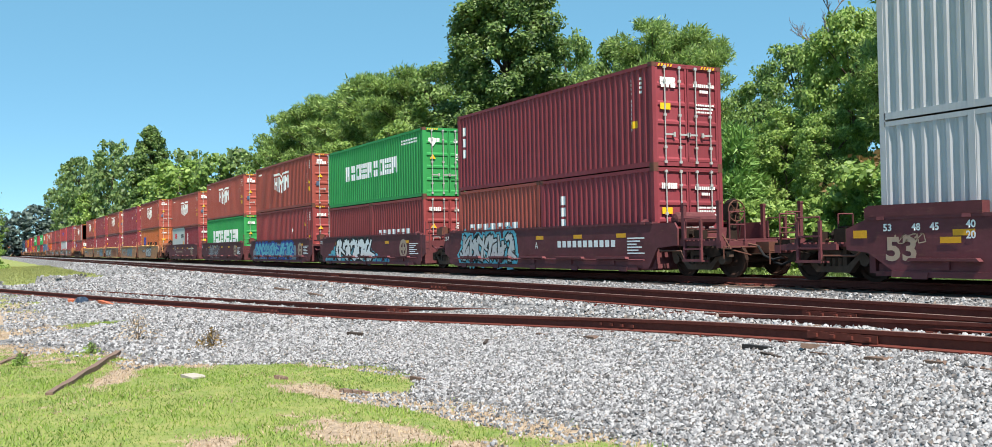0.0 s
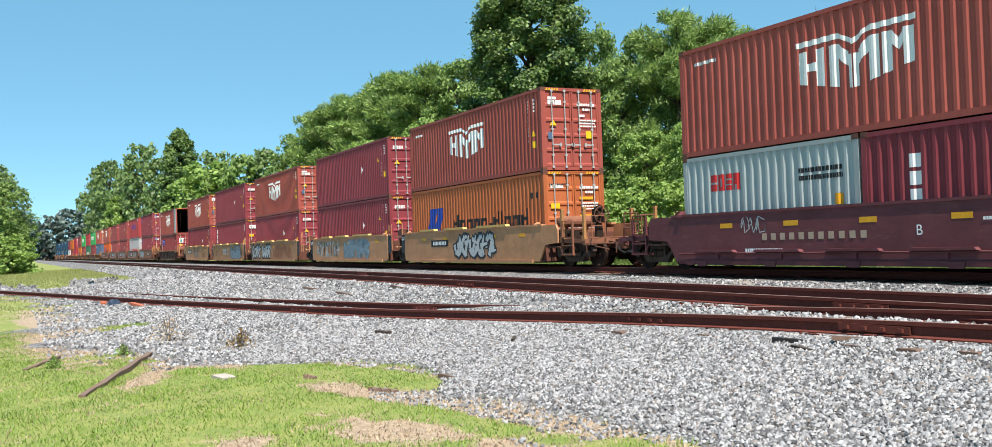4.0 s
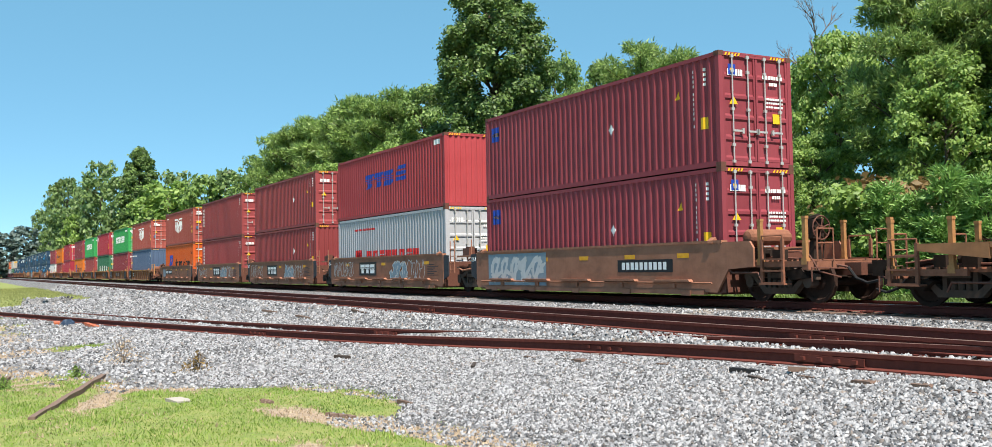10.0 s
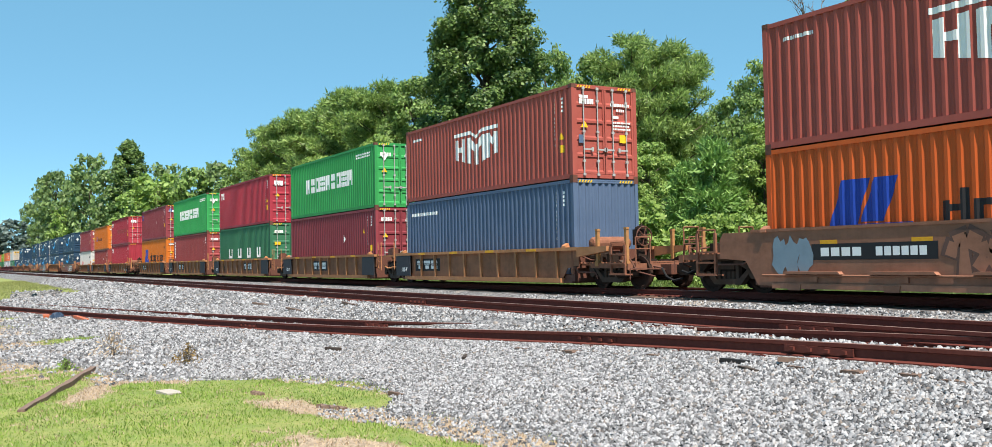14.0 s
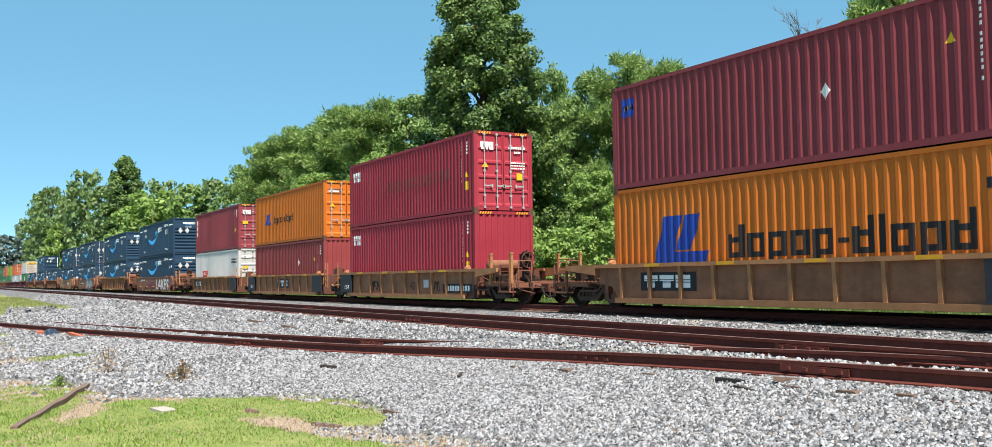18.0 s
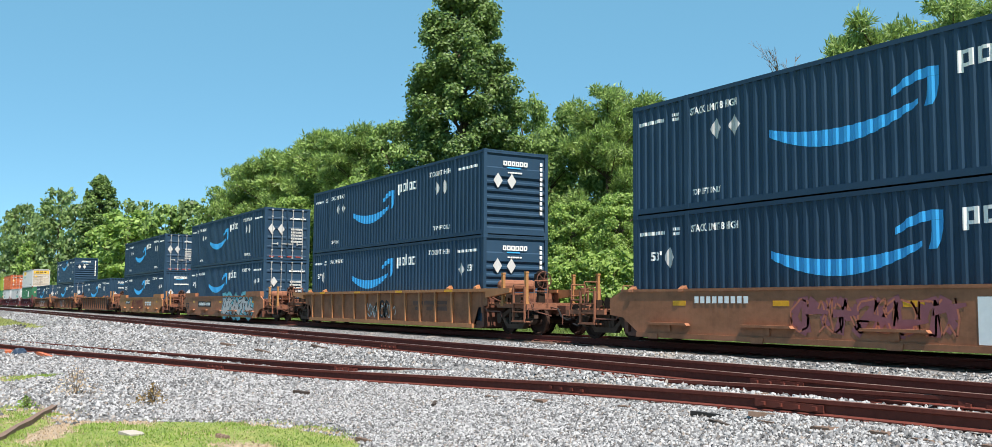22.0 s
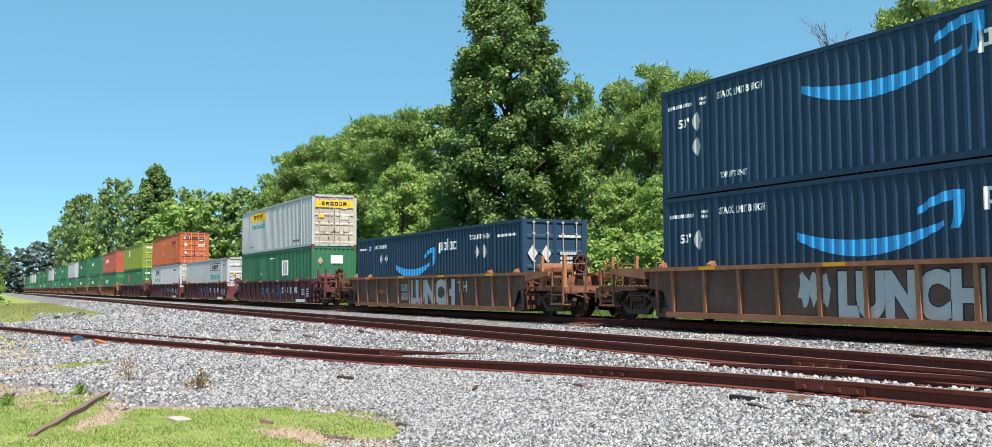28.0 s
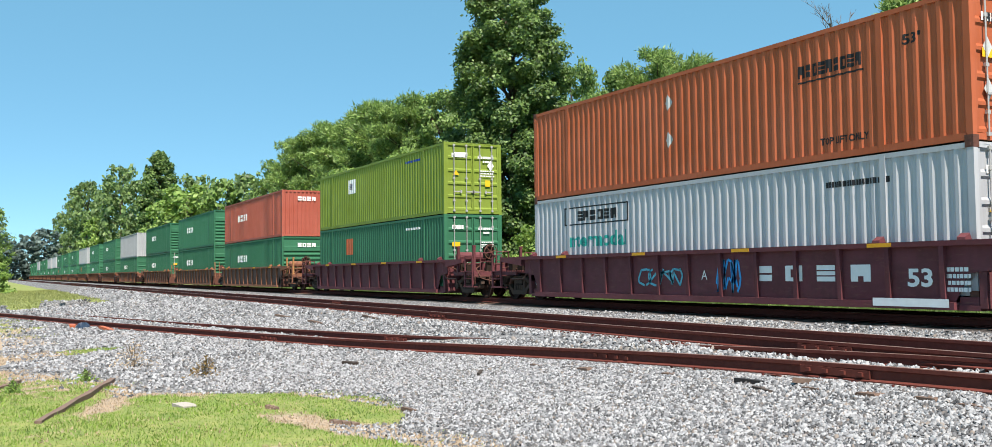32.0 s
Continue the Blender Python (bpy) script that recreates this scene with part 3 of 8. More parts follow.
def end_paint(spec, W):
    """Paint on the right-hand end: shapes (y, z), paint, label."""
    col, L, H, end, marks, label = spec
    if col == "navy":
        code = ([rect(0.95, 1.05, H - 0.45 - 0.17 * k, H - 0.33 - 0.17 * k) for k in range(11)], M_WHITE, "column of small white bars")
        if end == "door":
            return [([diamond(y, H - 1.18, 0.28) for y in ((-0.90, -0.36) if marks is marks_prime else (-0.70,))], M_GREY, "silver diamond placards"), (small_marks(0.15, 1.05, H - 0.62, H - 0.50, 1, 4), M_WHITE, ""),
                    (small_marks(0.20, 0.85, H - 1.9, H - 1.05, 5, 9), M_GREY, "rows of small pale print"), ([rect(-1.0 + 0.5 * k, -0.72 + 0.5 * k, 0.17, 0.23) for k in range(4)], M_REDTAPE, "red and white reflector strips")]
        name = (rhythm(-0.55, 0.45, H - 0.52, H - 0.30, "xxxxxx"), M_WHITE, "row of white blocks")
        curve = ([rect(-0.38, 0.15, H - 0.61, H - 0.57)], M_SKY, "light blue curve")
        if end == "louvre":
            return [name, curve, (small_marks(-0.35, 0.25, H - 0.78, H - 0.70, 1, 4), M_WHITE, ""), ([diamond(y, H - 1.05, 0.26) for y in (-0.75, -0.2)], M_GREY, "silver diamond placards"), code]
        return [name, curve, (small_marks(-0.5, 0.6, H - 1.0, H - 0.85, 1, 4), M_WHITE, ""), ([diamond(y, H - 1.6, 0.28) for y in (-0.75, 0.6)], M_GREY, "silver diamond placards"), code]
    if marks is marks_jb:
        return [([rect(-1.1, 1.1, H - 0.72, H - 0.30)], M_YELLOW, "yellow name panel"), (blocks(-0.75, 0.75, H - 0.62, H - 0.40, 6, 0.2), M_BLACK, "")]
    if marks is marks_sch:
        return [(blocks(-0.85, 0.95, H - 0.62, H - 0.44, 9, 0.2), M_BLACK, "black block lettering"), ([diamond(-0.8, H - 1.1, 0.2), diamond(-0.8, H - 1.9, 0.2)], M_GREY, "")]
    if marks in (marks_tex, marks_cai, marks_cai_ghost) and end == "door":
        return [(blocks(-0.95, -0.4, H - 0.68, H - 0.4, 3, 0.1), M_WHITE, "white block mark")]
    if marks is marks_hmm:
        return [([rect(-0.95, -0.62, H - 0.42, H - 0.33), rect(0.3, 0.52, H - 1.0, H - 0.92)], M_WHITE, "white label plates"), ([rect(-0.98, -0.8, H - 1.8, H - 1.55)], C["blue"], "grey vent patch")]
    if marks is marks_ttx:
        return [([rect(-0.2, 0.5, H - 0.95, H - 0.5)], M_WHITE, "white square panel"), ([diamond(-0.8, H - 0.8, 0.22)], M_CREAM, "")]
    if marks is marks_lime:
        return [([rect(-0.85, -0.25, H - 0.6, H - 0.4)], M_WHITE, ""), ([diamond(0.8, H - 0.9, 0.22)], M_WHITE, "white diamond placard")]
    if marks is marks_lloyd or marks is marks_lloyd_small:
        return [(small_marks(-1.0, -0.2, H - 0.5, H - 0.4, 1, 3), M_BLACK, ""), ([rect(0.2, 0.75, H - 1.0 - 0.62 * k, H - 0.90 - 0.62 * k) for k in range(2)], M_OCHREY, "yellow label plates")]
    if marks is marks_ever:
        return [([diamond(-0.75, H - 0.6, 0.2)], M_WHITE, "white round label")]
    if marks is marks_beacon:
        return [([rect(-0.92, -0.68, H - 0.58, H - 0.32)], M_BLUE, "blue square label"), ([rect(-0.86, -0.74, H - 0.49, H - 0.42)], M_YELLOW, "")]
    if marks is marks_nol:
        return [([rect(-0.95, -0.5, H - 0.95, H - 0.5)], M_WHITE, "white square label"), ([rect(-0.85, -0.65, H - 0.88, H - 0.6)], M_TEAL, "")]
    if marks is marks_hub:
        return [(blocks(-0.3, 0.9, H - 0.65, H - 0.4, 4, 0.2), M_WHITE, "row of white blocks")]
    return []


def stripe_mesh():
    b = Build()
    for i in range(5):
        y = i * 0.105
        b.prism([(y, 0), (y + 0.05, 0), (y + 0.09, 0.075), (y + 0.04, 0.075)], 0.0, 0.004, "x")
    return b.mesh("warning_stripe")


def door_print(H, W, kind):
    rnd = random.Random(kind)
    b = Build()
    for z, y0, y1, h in ((H - 0.62, 0.22, 0.92, 0.09), (H - 0.78, 0.45, 0.72, 0.08), (H - 1.15, 0.3, 0.9, 0.05), (H - 1.25, 0.3, 0.9, 0.05), (H - 1.35, 0.3, 0.9, 0.05), (H - 0.6, -0.95, -0.45, 0.16)):
        y = y0
        while y < y1:
            w = rnd.uniform(0.05, 0.1)
            b.box(0.0, 0.003, y, y + w * 0.75, z, z + h)
            y += w
    return b.mesh("door_print")


def sticker_mesh(H, kind):
    b = Build()
    if kind:
        b.box(0, 0.004, -0.95, -0.6, H - 1.3, H - 1.12)
    else:
        b.box(0, 0.004, 0.55, 0.78, H - 1.75, H - 1.5)
        b.prism([(-0.9, H - 1.32), (-0.62, H - 1.32), (-0.76, H - 1.12)], 0, 0.004, "x")
    return b.mesh("sticker")


# paint schemes: functions of length and height that give (shapes, paint, label)
def side_codes(L, H, seed, top=None):
    """Vertical code rows near the right end."""
    out = []
    rnd = random.Random(seed)
    z = H - 0.35
    for i in range(11):
        out.append(rect(-1.02, -0.95, z - 0.075, z))
        z -= 0.125 if i not in (3, 9) else 0.2
    z = H - 0.35
    for i in range(4):
        out.append(rect(-0.60, -0.53, z - 0.075, z))
        z -= 0.125
    return out


def marks_hmm(L, H):
    return [(chevron_logo(-7.85, H - 1.86, 1.07), M_WHITE, "white shield-shaped shipping mark"), (small_marks(-11.6, -10.7, H - 0.5, H - 0.36, 1, 3), M_WHITE, ""),
            (side_codes(L, H, 1), M_WHITE, ""), ([tri(-0.62, H - 1.55, 0.12), rect(-0.75, -0.50, H - 2.05, H - 1.82)], M_YELLOW, "")]


def marks_ever(L, H):
    return [(blocks(-9.6, -2.7, H - 1.68, H - 0.95, 9), M_WHITE, "row of bold white blocks"), (small_marks(-2.3, -0.6, H - 0.55, H - 0.3, 2, 5), M_WHITE, "")]


def marks_ever_low(L, H):
    return [(blocks(-10.0, -1.7, 0.98, 1.98, 9), M_WHITE, "row of bold white blocks")]


def marks_codes(L, H):
    return [(side_codes(L, H, 2), M_WHITE, ""), ([tri(-1.5, H - 1.0, 0.12), rect(-0.75, -0.50, H - 1.9, H - 1.65)], M_YELLOW, ""), ([diamond(-4.0, H * 0.55, 0.2)], M_WHITE, "white diamond placard")]


def marks_tex(L, H):
    return [(side_codes(L, H, 2), M_WHITE, ""), ([rect(-11.75, -11.5, H - 1.65 + i * 0.42, H - 1.33 + i * 0.42) for i in range(3)] , M_WHITE, "stacked white blocks"),
            ([rect(-1.0, -0.7, H - 1.75, H - 1.55)], M_YELLOW, "")]


def marks_triton(L, H):
    return [([rect(-11.75, -11.5, H - 0.65 - i * 0.23, H - 0.47 - i * 0.23) for i in range(6)], M_WHITE, "stacked white blocks"), (side_codes(L, H, 2), M_WHITE, "")]


def marks_cai(L, H):
    return [(blocks(-11.75, -10.85, H - 0.85, H - 0.42, 3, 0.1), M_WHITE, "white block mark"), (side_codes(L, H, 4), M_WHITE, ""), ([tri(-0.62, H - 1.55, 0.12), rect(-0.75, -0.45, H - 2.1, H - 1.8)], M_YELLOW, "")]


def marks_cai_ghost(L, H):
    return marks_cai(L, H) + [(blocks(-8.0, -1.9, H - 1.62, H - 1.22, 13, 0.12), C["brown"], "darker ghost of painted-over lettering")]


def marks_uasc(L, H):
    return [([p for i in range(4) for p in ([rect(-9.75 + i * 2.25, -9.5 + i * 2.25, H - 2.0, H - 1.38), rect(-9.15 + i * 2.25, -8.9 + i * 2.25, H - 2.0, H - 1.38), rect(-9.5 + i * 2.25, -9.15 + i * 2.25, H - 2.0, H - 1.85)])], M_WHITE, "four widely spaced white marks")]


def lloyd(x, z, s):
    return ([rect(x, x + 0.55 * s, z, z + 0.95 * s, 0.35 * s), rect(x + 0.7 * s, x + 1.15 * s, z + 0.25 * s, z + 0.95 * s, 0.3 * s), rect(x + 0.55 * s, x + 1.6 * s, z, z + 0.22 * s, 0.08 * s)], M_BLUE, "blue slanted mark")


def marks_lloyd(L, H):
    return [lloyd(-10.5, H - 2.08, 1.28), (rhythm(-7.75, -1.15, H - 2.0, H - 1.22, "txdxd-tixdt"), M_BLACK, "black block lettering"), ([rect(-1.0, -0.85, H - 0.9, H - 0.7), rect(-0.6, -0.45, H - 0.9, H - 0.7)], M_BLACK, "")]


def marks_lloyd_small(L, H):
    return [lloyd(-10.1, H - 1.75, 0.65), (rhythm(-8.6, -4.9, H - 1.72, H - 1.33, "txdxd-tixdt"), M_BLACK, "black block lettering")]


def marks_redhmm(L, H):
    return [(blocks(-8.6, -5.2, H - 1.6, H - 0.95, 3, 0.14, 0.22), M_BLUE, "blue slanted blocks"), ([rect(-5.0 + 0.12 * i, -3.9, H - 1.5 + 0.24 * i, H - 1.34 + 0.24 * i, 0.1) for i in range(3)], M_BLUE, ""),
            ([rect(-1.0, -0.5, H - 0.4, H - 0.2)], M_WHITE, "")]


def marks_yang(L, H):
    return [(blocks(-8.4, -2.4, H - 2.1, H - 1.55, 8, 0.2), M_RED, "red block lettering"), ([rect(-9.9, -9.0, H - 2.12, H - 1.5)], M_RED, "red square mark"), ([rect(-9.7, -9.2, H - 2.05, H - 1.6)], M_BLUE, ""), (small_marks(-10, -7.4, H - 0.6, H - 0.45, 1, 8), M_RED, "")]


def marks_oocl(L, H):
    return [(blocks(-L * 0.82, -L * 0.82 + (1.6 if L > 7 else 1.15), H - (1.75 if L > 7 else 0.96), H - (1.32 if L > 7 else 0.54), 4, 0.1), M_RED, "red block lettering"), (small_marks(-1.8, -0.5, H - 0.9, H - 0.55, 2, 8), M_BLACK, ""), ([rect(-0.75, -0.5, H - 1.5, H - 1.25)], M_OCHREY, "")]


def marks_hyundai(L, H):
    return [(blocks(-5.2, -1.4, 0.75, 1.3, 7, 0.15), M_WHITE, "row of white blocks")]


def marks_nol(L, H):
    return [([rect(-10.9, -9.4, H - 1.1, H - 0.5)], M_BLUE, "blue rectangular mark"), (blocks(-10.7, -9.6, H - 0.98, H - 0.62, 3, 0.2), M_WHITE, ""), ([rect(-11.7, -11.45, H - 0.7 - i * 0.27, H - 0.5 - i * 0.27) for i in range(6)], M_WHITE, ""), (side_codes(L, H, 7), M_WHITE, "")]


def marks_beacon(L, H):
    return [([rect(-11.75, -11.2, H - 0.9, H - 0.4)], M_BLUE, "blue corner mark"), ([rect(-11.7, -11.25, H - 0.72, H - 0.6)], M_YELLOW, ""), (side_codes(L, H, 7), M_WHITE, ""), ([diamond(-4.6, H * 0.52, 0.2)], M_WHITE, "white diamond placard"), ([tri(-1.6, H - 0.9, 0.12), rect(-0.75, -0.45, H - 1.9, H - 1.6)], M_YELLOW, "")]


def marks_blue(L, H):
    return [(small_marks(-11.7, -9.4, H - 0.62, H - 0.42, 1, 8), M_WHITE, ""), (side_codes(L, H, 7), M_WHITE, "")]


def prime_marks(L, H, upper, high=0.0):
    stack, lift = "STACK LIMIT 8 HIGH", "TOP LIFT ONLY"
    print_ = words(stack, -13.95, -12.35, H - 0.56, H - 0.38) + words(stack, -4.1, -2.45, H - 0.56, H - 0.38) + words(lift, -13.9, -12.9, 0.34, 0.49) + words(lift, -3.7, -2.4, 0.34, 0.49)
    codes = small_marks(-15.9, -14.9, H - 0.56, H - 0.41, 1, 3) + small_marks(-14.6, -14.3, H - 0.60, H - 0.36, 2, 6) + small_marks(-1.85, -0.5, H - 0.56, H - 0.41, 1, 5)
    if high:
        marks = [diamond(x, H - z, 0.26) for x in (-14.75, -1.55) for z in (1.0, 1.65)]
        print_ += words("53'", -15.45, -15.05, H - 1.10, H - 0.86)
    elif upper:
        marks = [diamond(x, H - 1.02, 0.26) for x in (-13.05, -12.45, -3.45, -2.85)]
    else:
        marks = [diamond(x, H - 1.15, 0.27) for x in (-14.75, -1.55)]
        print_ += words("53'", -15.45, -15.05, H - 1.22, H - 0.98) + words("53'", -1.15, -0.75, H - 1.22, H - 0.98)
    return [(smile_logo(-11.15 if high else -11.4, H - (1.92 if upper else 1.75) + high, 1.1 if high else 1.03), M_SKY, "light blue smile-shaped arrow"), (rhythm(-6.8, -5.1, H - 0.86, H - 0.42, "dxixx"), M_WHITE, "row of white blocks"),
            (print_, M_WHITE, "white stacking and lifting words"), (codes, M_WHITE, ""), (marks, M_GREY, "silver diamond placards")]


def marks_prime(L, H):
    return prime_marks(L, H, True)


def marks_prime_high(L, H):
    return prime_marks(L, H, True, 0.55)


def marks_prime_low(L, H):
    return prime_marks(L, H, False)


def marks_jb(L, H):
    return [([rect(-13.7, -10.0, H - 0.78, H - 0.25)], M_YELLOW, "yellow name panel"), (blocks(-13.0, -10.7, H - 0.66, H - 0.38, 6, 0.2), M_BLACK, ""), (words("Intermodal", -13.4, -10.3, H - 1.30, H - 0.93), M_TEAL, "teal lettering"),
            ([diamond(-8.2, H - 0.7, 0.2), diamond(-8.2, 0.5, 0.2)], M_GREY, ""), (words("TOP LIFT ONLY", -14.0, -12.9, 0.36, 0.50) + words("TOP LIFT ONLY", -3.7, -2.3, 0.36, 0.50), M_BLACK, "black lifting words")]


def marks_jb_plain(L, H):
    z = H - 2.9
    return [([rect(-6.15, -2.45, z + 1.98, z + 2.02), rect(-6.15, -2.45, z + 2.5, z + 2.54), rect(-6.15, -6.1, z + 1.98, z + 2.54), rect(-2.5, -2.45, z + 1.98, z + 2.54)], M_BLACK, "thin black frame"),
            (blocks(-5.4, -3.2, z + 2.1, z + 2.4, 6, 0.2), M_BLACK, "black block lettering"), (words("Intermodal", -6.0, -2.6, z + 1.3, z + 1.78), M_TEAL, "teal lettering"),
            ([diamond(-8.2, H - 0.9, 0.2)], M_GREY, ""), (small_marks(-1.6, -0.9, H - 0.6, H - 0.4, 1, 4), M_BLACK, "")]


def marks_jb_left(L, H):
    z = H - 2.9
    return [([rect(-14.3, -10.9, z + 1.98, z + 2.02), rect(-14.3, -10.9, z + 2.5, z + 2.54), rect(-14.3, -14.25, z + 1.98, z + 2.54), rect(-10.95, -10.9, z + 1.98, z + 2.54)], M_BLACK, "thin black frame"),
            (blocks(-13.6, -11.4, z + 2.1, z + 2.4, 6, 0.2), M_BLACK, "black block lettering"), (words("Intermodal", -14.2, -11.0, z + 1.3, z + 1.75), M_TEAL, "teal lettering"),
            (small_marks(-3.6, -1.9, H - 0.6, H - 0.4, 1, 4), M_BLACK, "")]


def marks_sch(L, H):
    return [(blocks(-4.3, -2.5, H - 0.98, H - 0.7, 9, 0.2), M_BLACK, "black block lettering"), ([rect(-4.3, -2.5, H - 1.1, H - 1.06)], M_BLACK, ""), ([diamond(-9.0, H - 0.75, 0.22), diamond(-9.0, H - 1.75, 0.22)], M_GREY, "silver diamond placards"),
            (words("TOP LIFT ONLY", -3.7, -2.4, 0.34, 0.50) + words("53'", -1.5, -1.1, H - 0.8, H - 0.58), M_BLACK, "black lifting words"),
            ([rect(-15.6 + 0.9 * i, -15.1 + 0.9 * i, 0.06, 0.12) for i in range(17)], M_WHITE, "broken white reflector strip")]


def marks_lime(L, H):
    return [([rect(-11.5, -10.4, H - 1.25, H - 0.55)], M_WHITE, "white square panel"), ([rect(-11.3, -10.9, H - 1.05, H - 0.75)], M_BLUE, ""), (small_marks(-4, -2.4, H - 0.5, H - 0.35, 1, 9), M_BLUE, "")]


def marks_ttx(L, H):
    return [([rect(-6.0, -4.6, H - 1.55, H - 0.65)], M_WHITE, "white square panel"), ([rect(-5.8, -5.5, H - 1.45, H - 0.75), rect(-5.3, -5.0, H - 1.45, H - 0.75)], M_BLACK, ""),
            (small_marks(-8.8, -7.6, H - 0.5, H - 0.38, 1, 9), M_WHITE, ""), ([diamond(-11, H - 1.4, 0.2)], M_GREY, "")]


def marks_hub(L, H):
    return [([diamond(-11.6, H * 0.58, 0.42)], M_WHITE, "white hexagonal mark"), (blocks(-11.0, -9.0, H * 0.5, H * 0.66, 4, 0.2), M_WHITE, "")]


def marks_ghost(L, H):
    return [([rect(-11.9, -10.9, H - 1.4, H - 0.6)], C["tangerine"], "faded square patch"), (small_marks(-4, -2.4, H - 0.5, H - 0.35, 1, 9), M_WHITE, "")]


# ---------------------------------------------------------------- well wagons
RAIL_Z, TRACK_Y = 0.83, 17.51
WELL = 0.40          # container base above the rail head
WHEEL_R = 0.455


def wheelset_mesh():
    def make():
        b = Build()
        for s in (-1, 1):
            y = s * 0.7175
            prof = [(0.09, y - 0.09), (0.16, y - 0.085), (0.19, y - 0.03), (0.37, y - 0.035), (0.40, y - 0.065), (WHEEL_R - 0.004, y - 0.065), (WHEEL_R + 0.0, y + 0.03), (0.485 - 0.004, y + 0.045),
                    (0.485 - 0.006, y + 0.07), (0.40, y + 0.07), (0.37, y + 0.03), (0.19, y + 0.02), (0.15, y + 0.08), (0.09, y + 0.085)]
            if s < 0:
                prof = [(r, 2 * y - a) for r, a in reversed(prof)]
            b.lathe(prof[::1], 14)
        b.tube((0, -1.02, 0), (0, 1.02, 0), 0.085, 10)
        for s in (-1, 1):
            b.tube((0, s * 1.0, 0), (0, s * 1.13, 0), 0.12, 6)
        return b.mesh("wheelset")
    return cached("wheelset", make)


def sideframe_mesh():
    def make():
        b = Build()
        out = [(-1.12, 0.02), (-1.12, 0.16), (-0.78, 0.2), (-0.35, 0.36), (0.35, 0.36), (0.78, 0.2), (1.12, 0.16), (1.12, 0.02), (0.72, 0.0), (0.42, -0.26), (-0.42, -0.26), (-0.72, 0.0)]
        top = [(-1.12, 0.06), (-1.12, 0.19), (-0.72, 0.21), (-0.35, 0.36), (0.35, 0.36), (0.72, 0.21), (1.12, 0.19), (1.12, 0.06), (0.7, 0.07), (0.34, 0.24), (-0.34, 0.24), (-0.7, 0.07)]
        bot = [(-0.8, 0.08), (-0.68, 0.1), (-0.38, -0.13), (0.38, -0.13), (0.68, 0.1), (0.8, 0.08), (0.46, -0.27), (-0.46, -0.27)]
        b.prism(top, -0.07, 0.07)
        b.prism(bot, -0.08, 0.08)
        for x in (-0.32, 0.32):
            b.box(x - 0.05, x + 0.05, -0.06, 0.06, -0.15, 0.26)
        for x in (-0.16, 0.0, 0.16):
            b.tube((x, 0, -0.14), (x, 0, 0.12), 0.065, 8)
        b.box(-0.25, 0.25, -0.09, 0.09, 0.1, 0.22)
        for x in (-0.9, 0.9):
            b.tube((x, -0.12, 0.0), (x, 0.1, 0.0), 0.13, 10)
        return b.mesh("side_frame")
    return cached("sideframe", make)


WHEELS = []


def truck(parent, x, near_only=False):
    """A four-wheel bogie under a wagon: bolster, two side frames, two wheelsets."""
    t = part("truck", cached("bolster", lambda: Build().box(-0.22, 0.22, -1.1, 1.1, 0.05, 0.3).box(-0.5, 0.5, -0.16, 0.16, 0.1, 0.38).tube((0, 0, 0.3), (0, 0, 0.5), 0.2, 12)
                               .box(-0.75, -0.68, -0.9, 0.9, -0.12, 0.1).box(0.68, 0.75, -0.9, 0.9, -0.12, 0.1).mesh("truck")), M_STEEL, parent, "four-wheel bogie", at=(x, 0, WHEEL_R))
    for y in (-1.02, 1.02):
        part("side_frame", sideframe_mesh(), M_DUST, t, at=(0, y, 0.0))
    for xx in (-0.88, 0.88):
        WHEELS.append(part("wheelset", wheelset_mesh(), M_WHEEL, t, at=(xx, 0, 0)))
    return t


def sill_smooth(L, top, lo, left, right):
    """Tall plate side of a well: square ended on the short wells, cut away over the bogies on the long ones."""
    if L > 13:
        a, b = -L - 0.75, 0.75
        return [(a, top - 0.18), (a + 0.5, top), (b - 0.5, top), (b, top - 0.18), (b, top - 0.62), (b - 0.55, top - 0.68), (b - 1.25, lo), (a + 1.25, lo), (a + 0.55, top - 0.68), (a, top - 0.62)]
    a, b = -L - (1.3 if left else 0.32), 1.3 if right else 0.32
    tail = [(b, top - 0.60), (b, top - 0.16), (b - 0.12, top)] if right else [(b - 0.1, lo), (b, lo + 0.12), (b, top - 0.05), (b - 0.05, top)]
    head = [(a + 0.12, top), (a, top - 0.16), (a, top - 0.60)] if left else [(a + 0.05, top), (a, top - 0.05), (a, lo + 0.12), (a + 0.1, lo)]
    if right:
        tail = [(0.05, lo), (0.45, top - 0.66)] + tail
    if left:
        head += [(-L - 0.45, top - 0.66), (-L - 0.05, lo)]
    return tail + head


def well_mesh(L, top, lo, kind, left, right):
    def make():
        q = Build()
        poly = sill_smooth(L, top, lo, left, right)
        q.prism(poly, -1.5, -1.44)
        q.prism(poly, 1.44, 1.5)
        q.box(-L - 0.25, 0.25, -1.52, -1.32, top - 0.015, top + 0.05)
        q.box(-L - 0.25, 0.25, 1.32, 1.52, top - 0.015, top + 0.05)
        return q.mesh("side_sill")
    return cached(("well", L, top, kind, left, right), make)


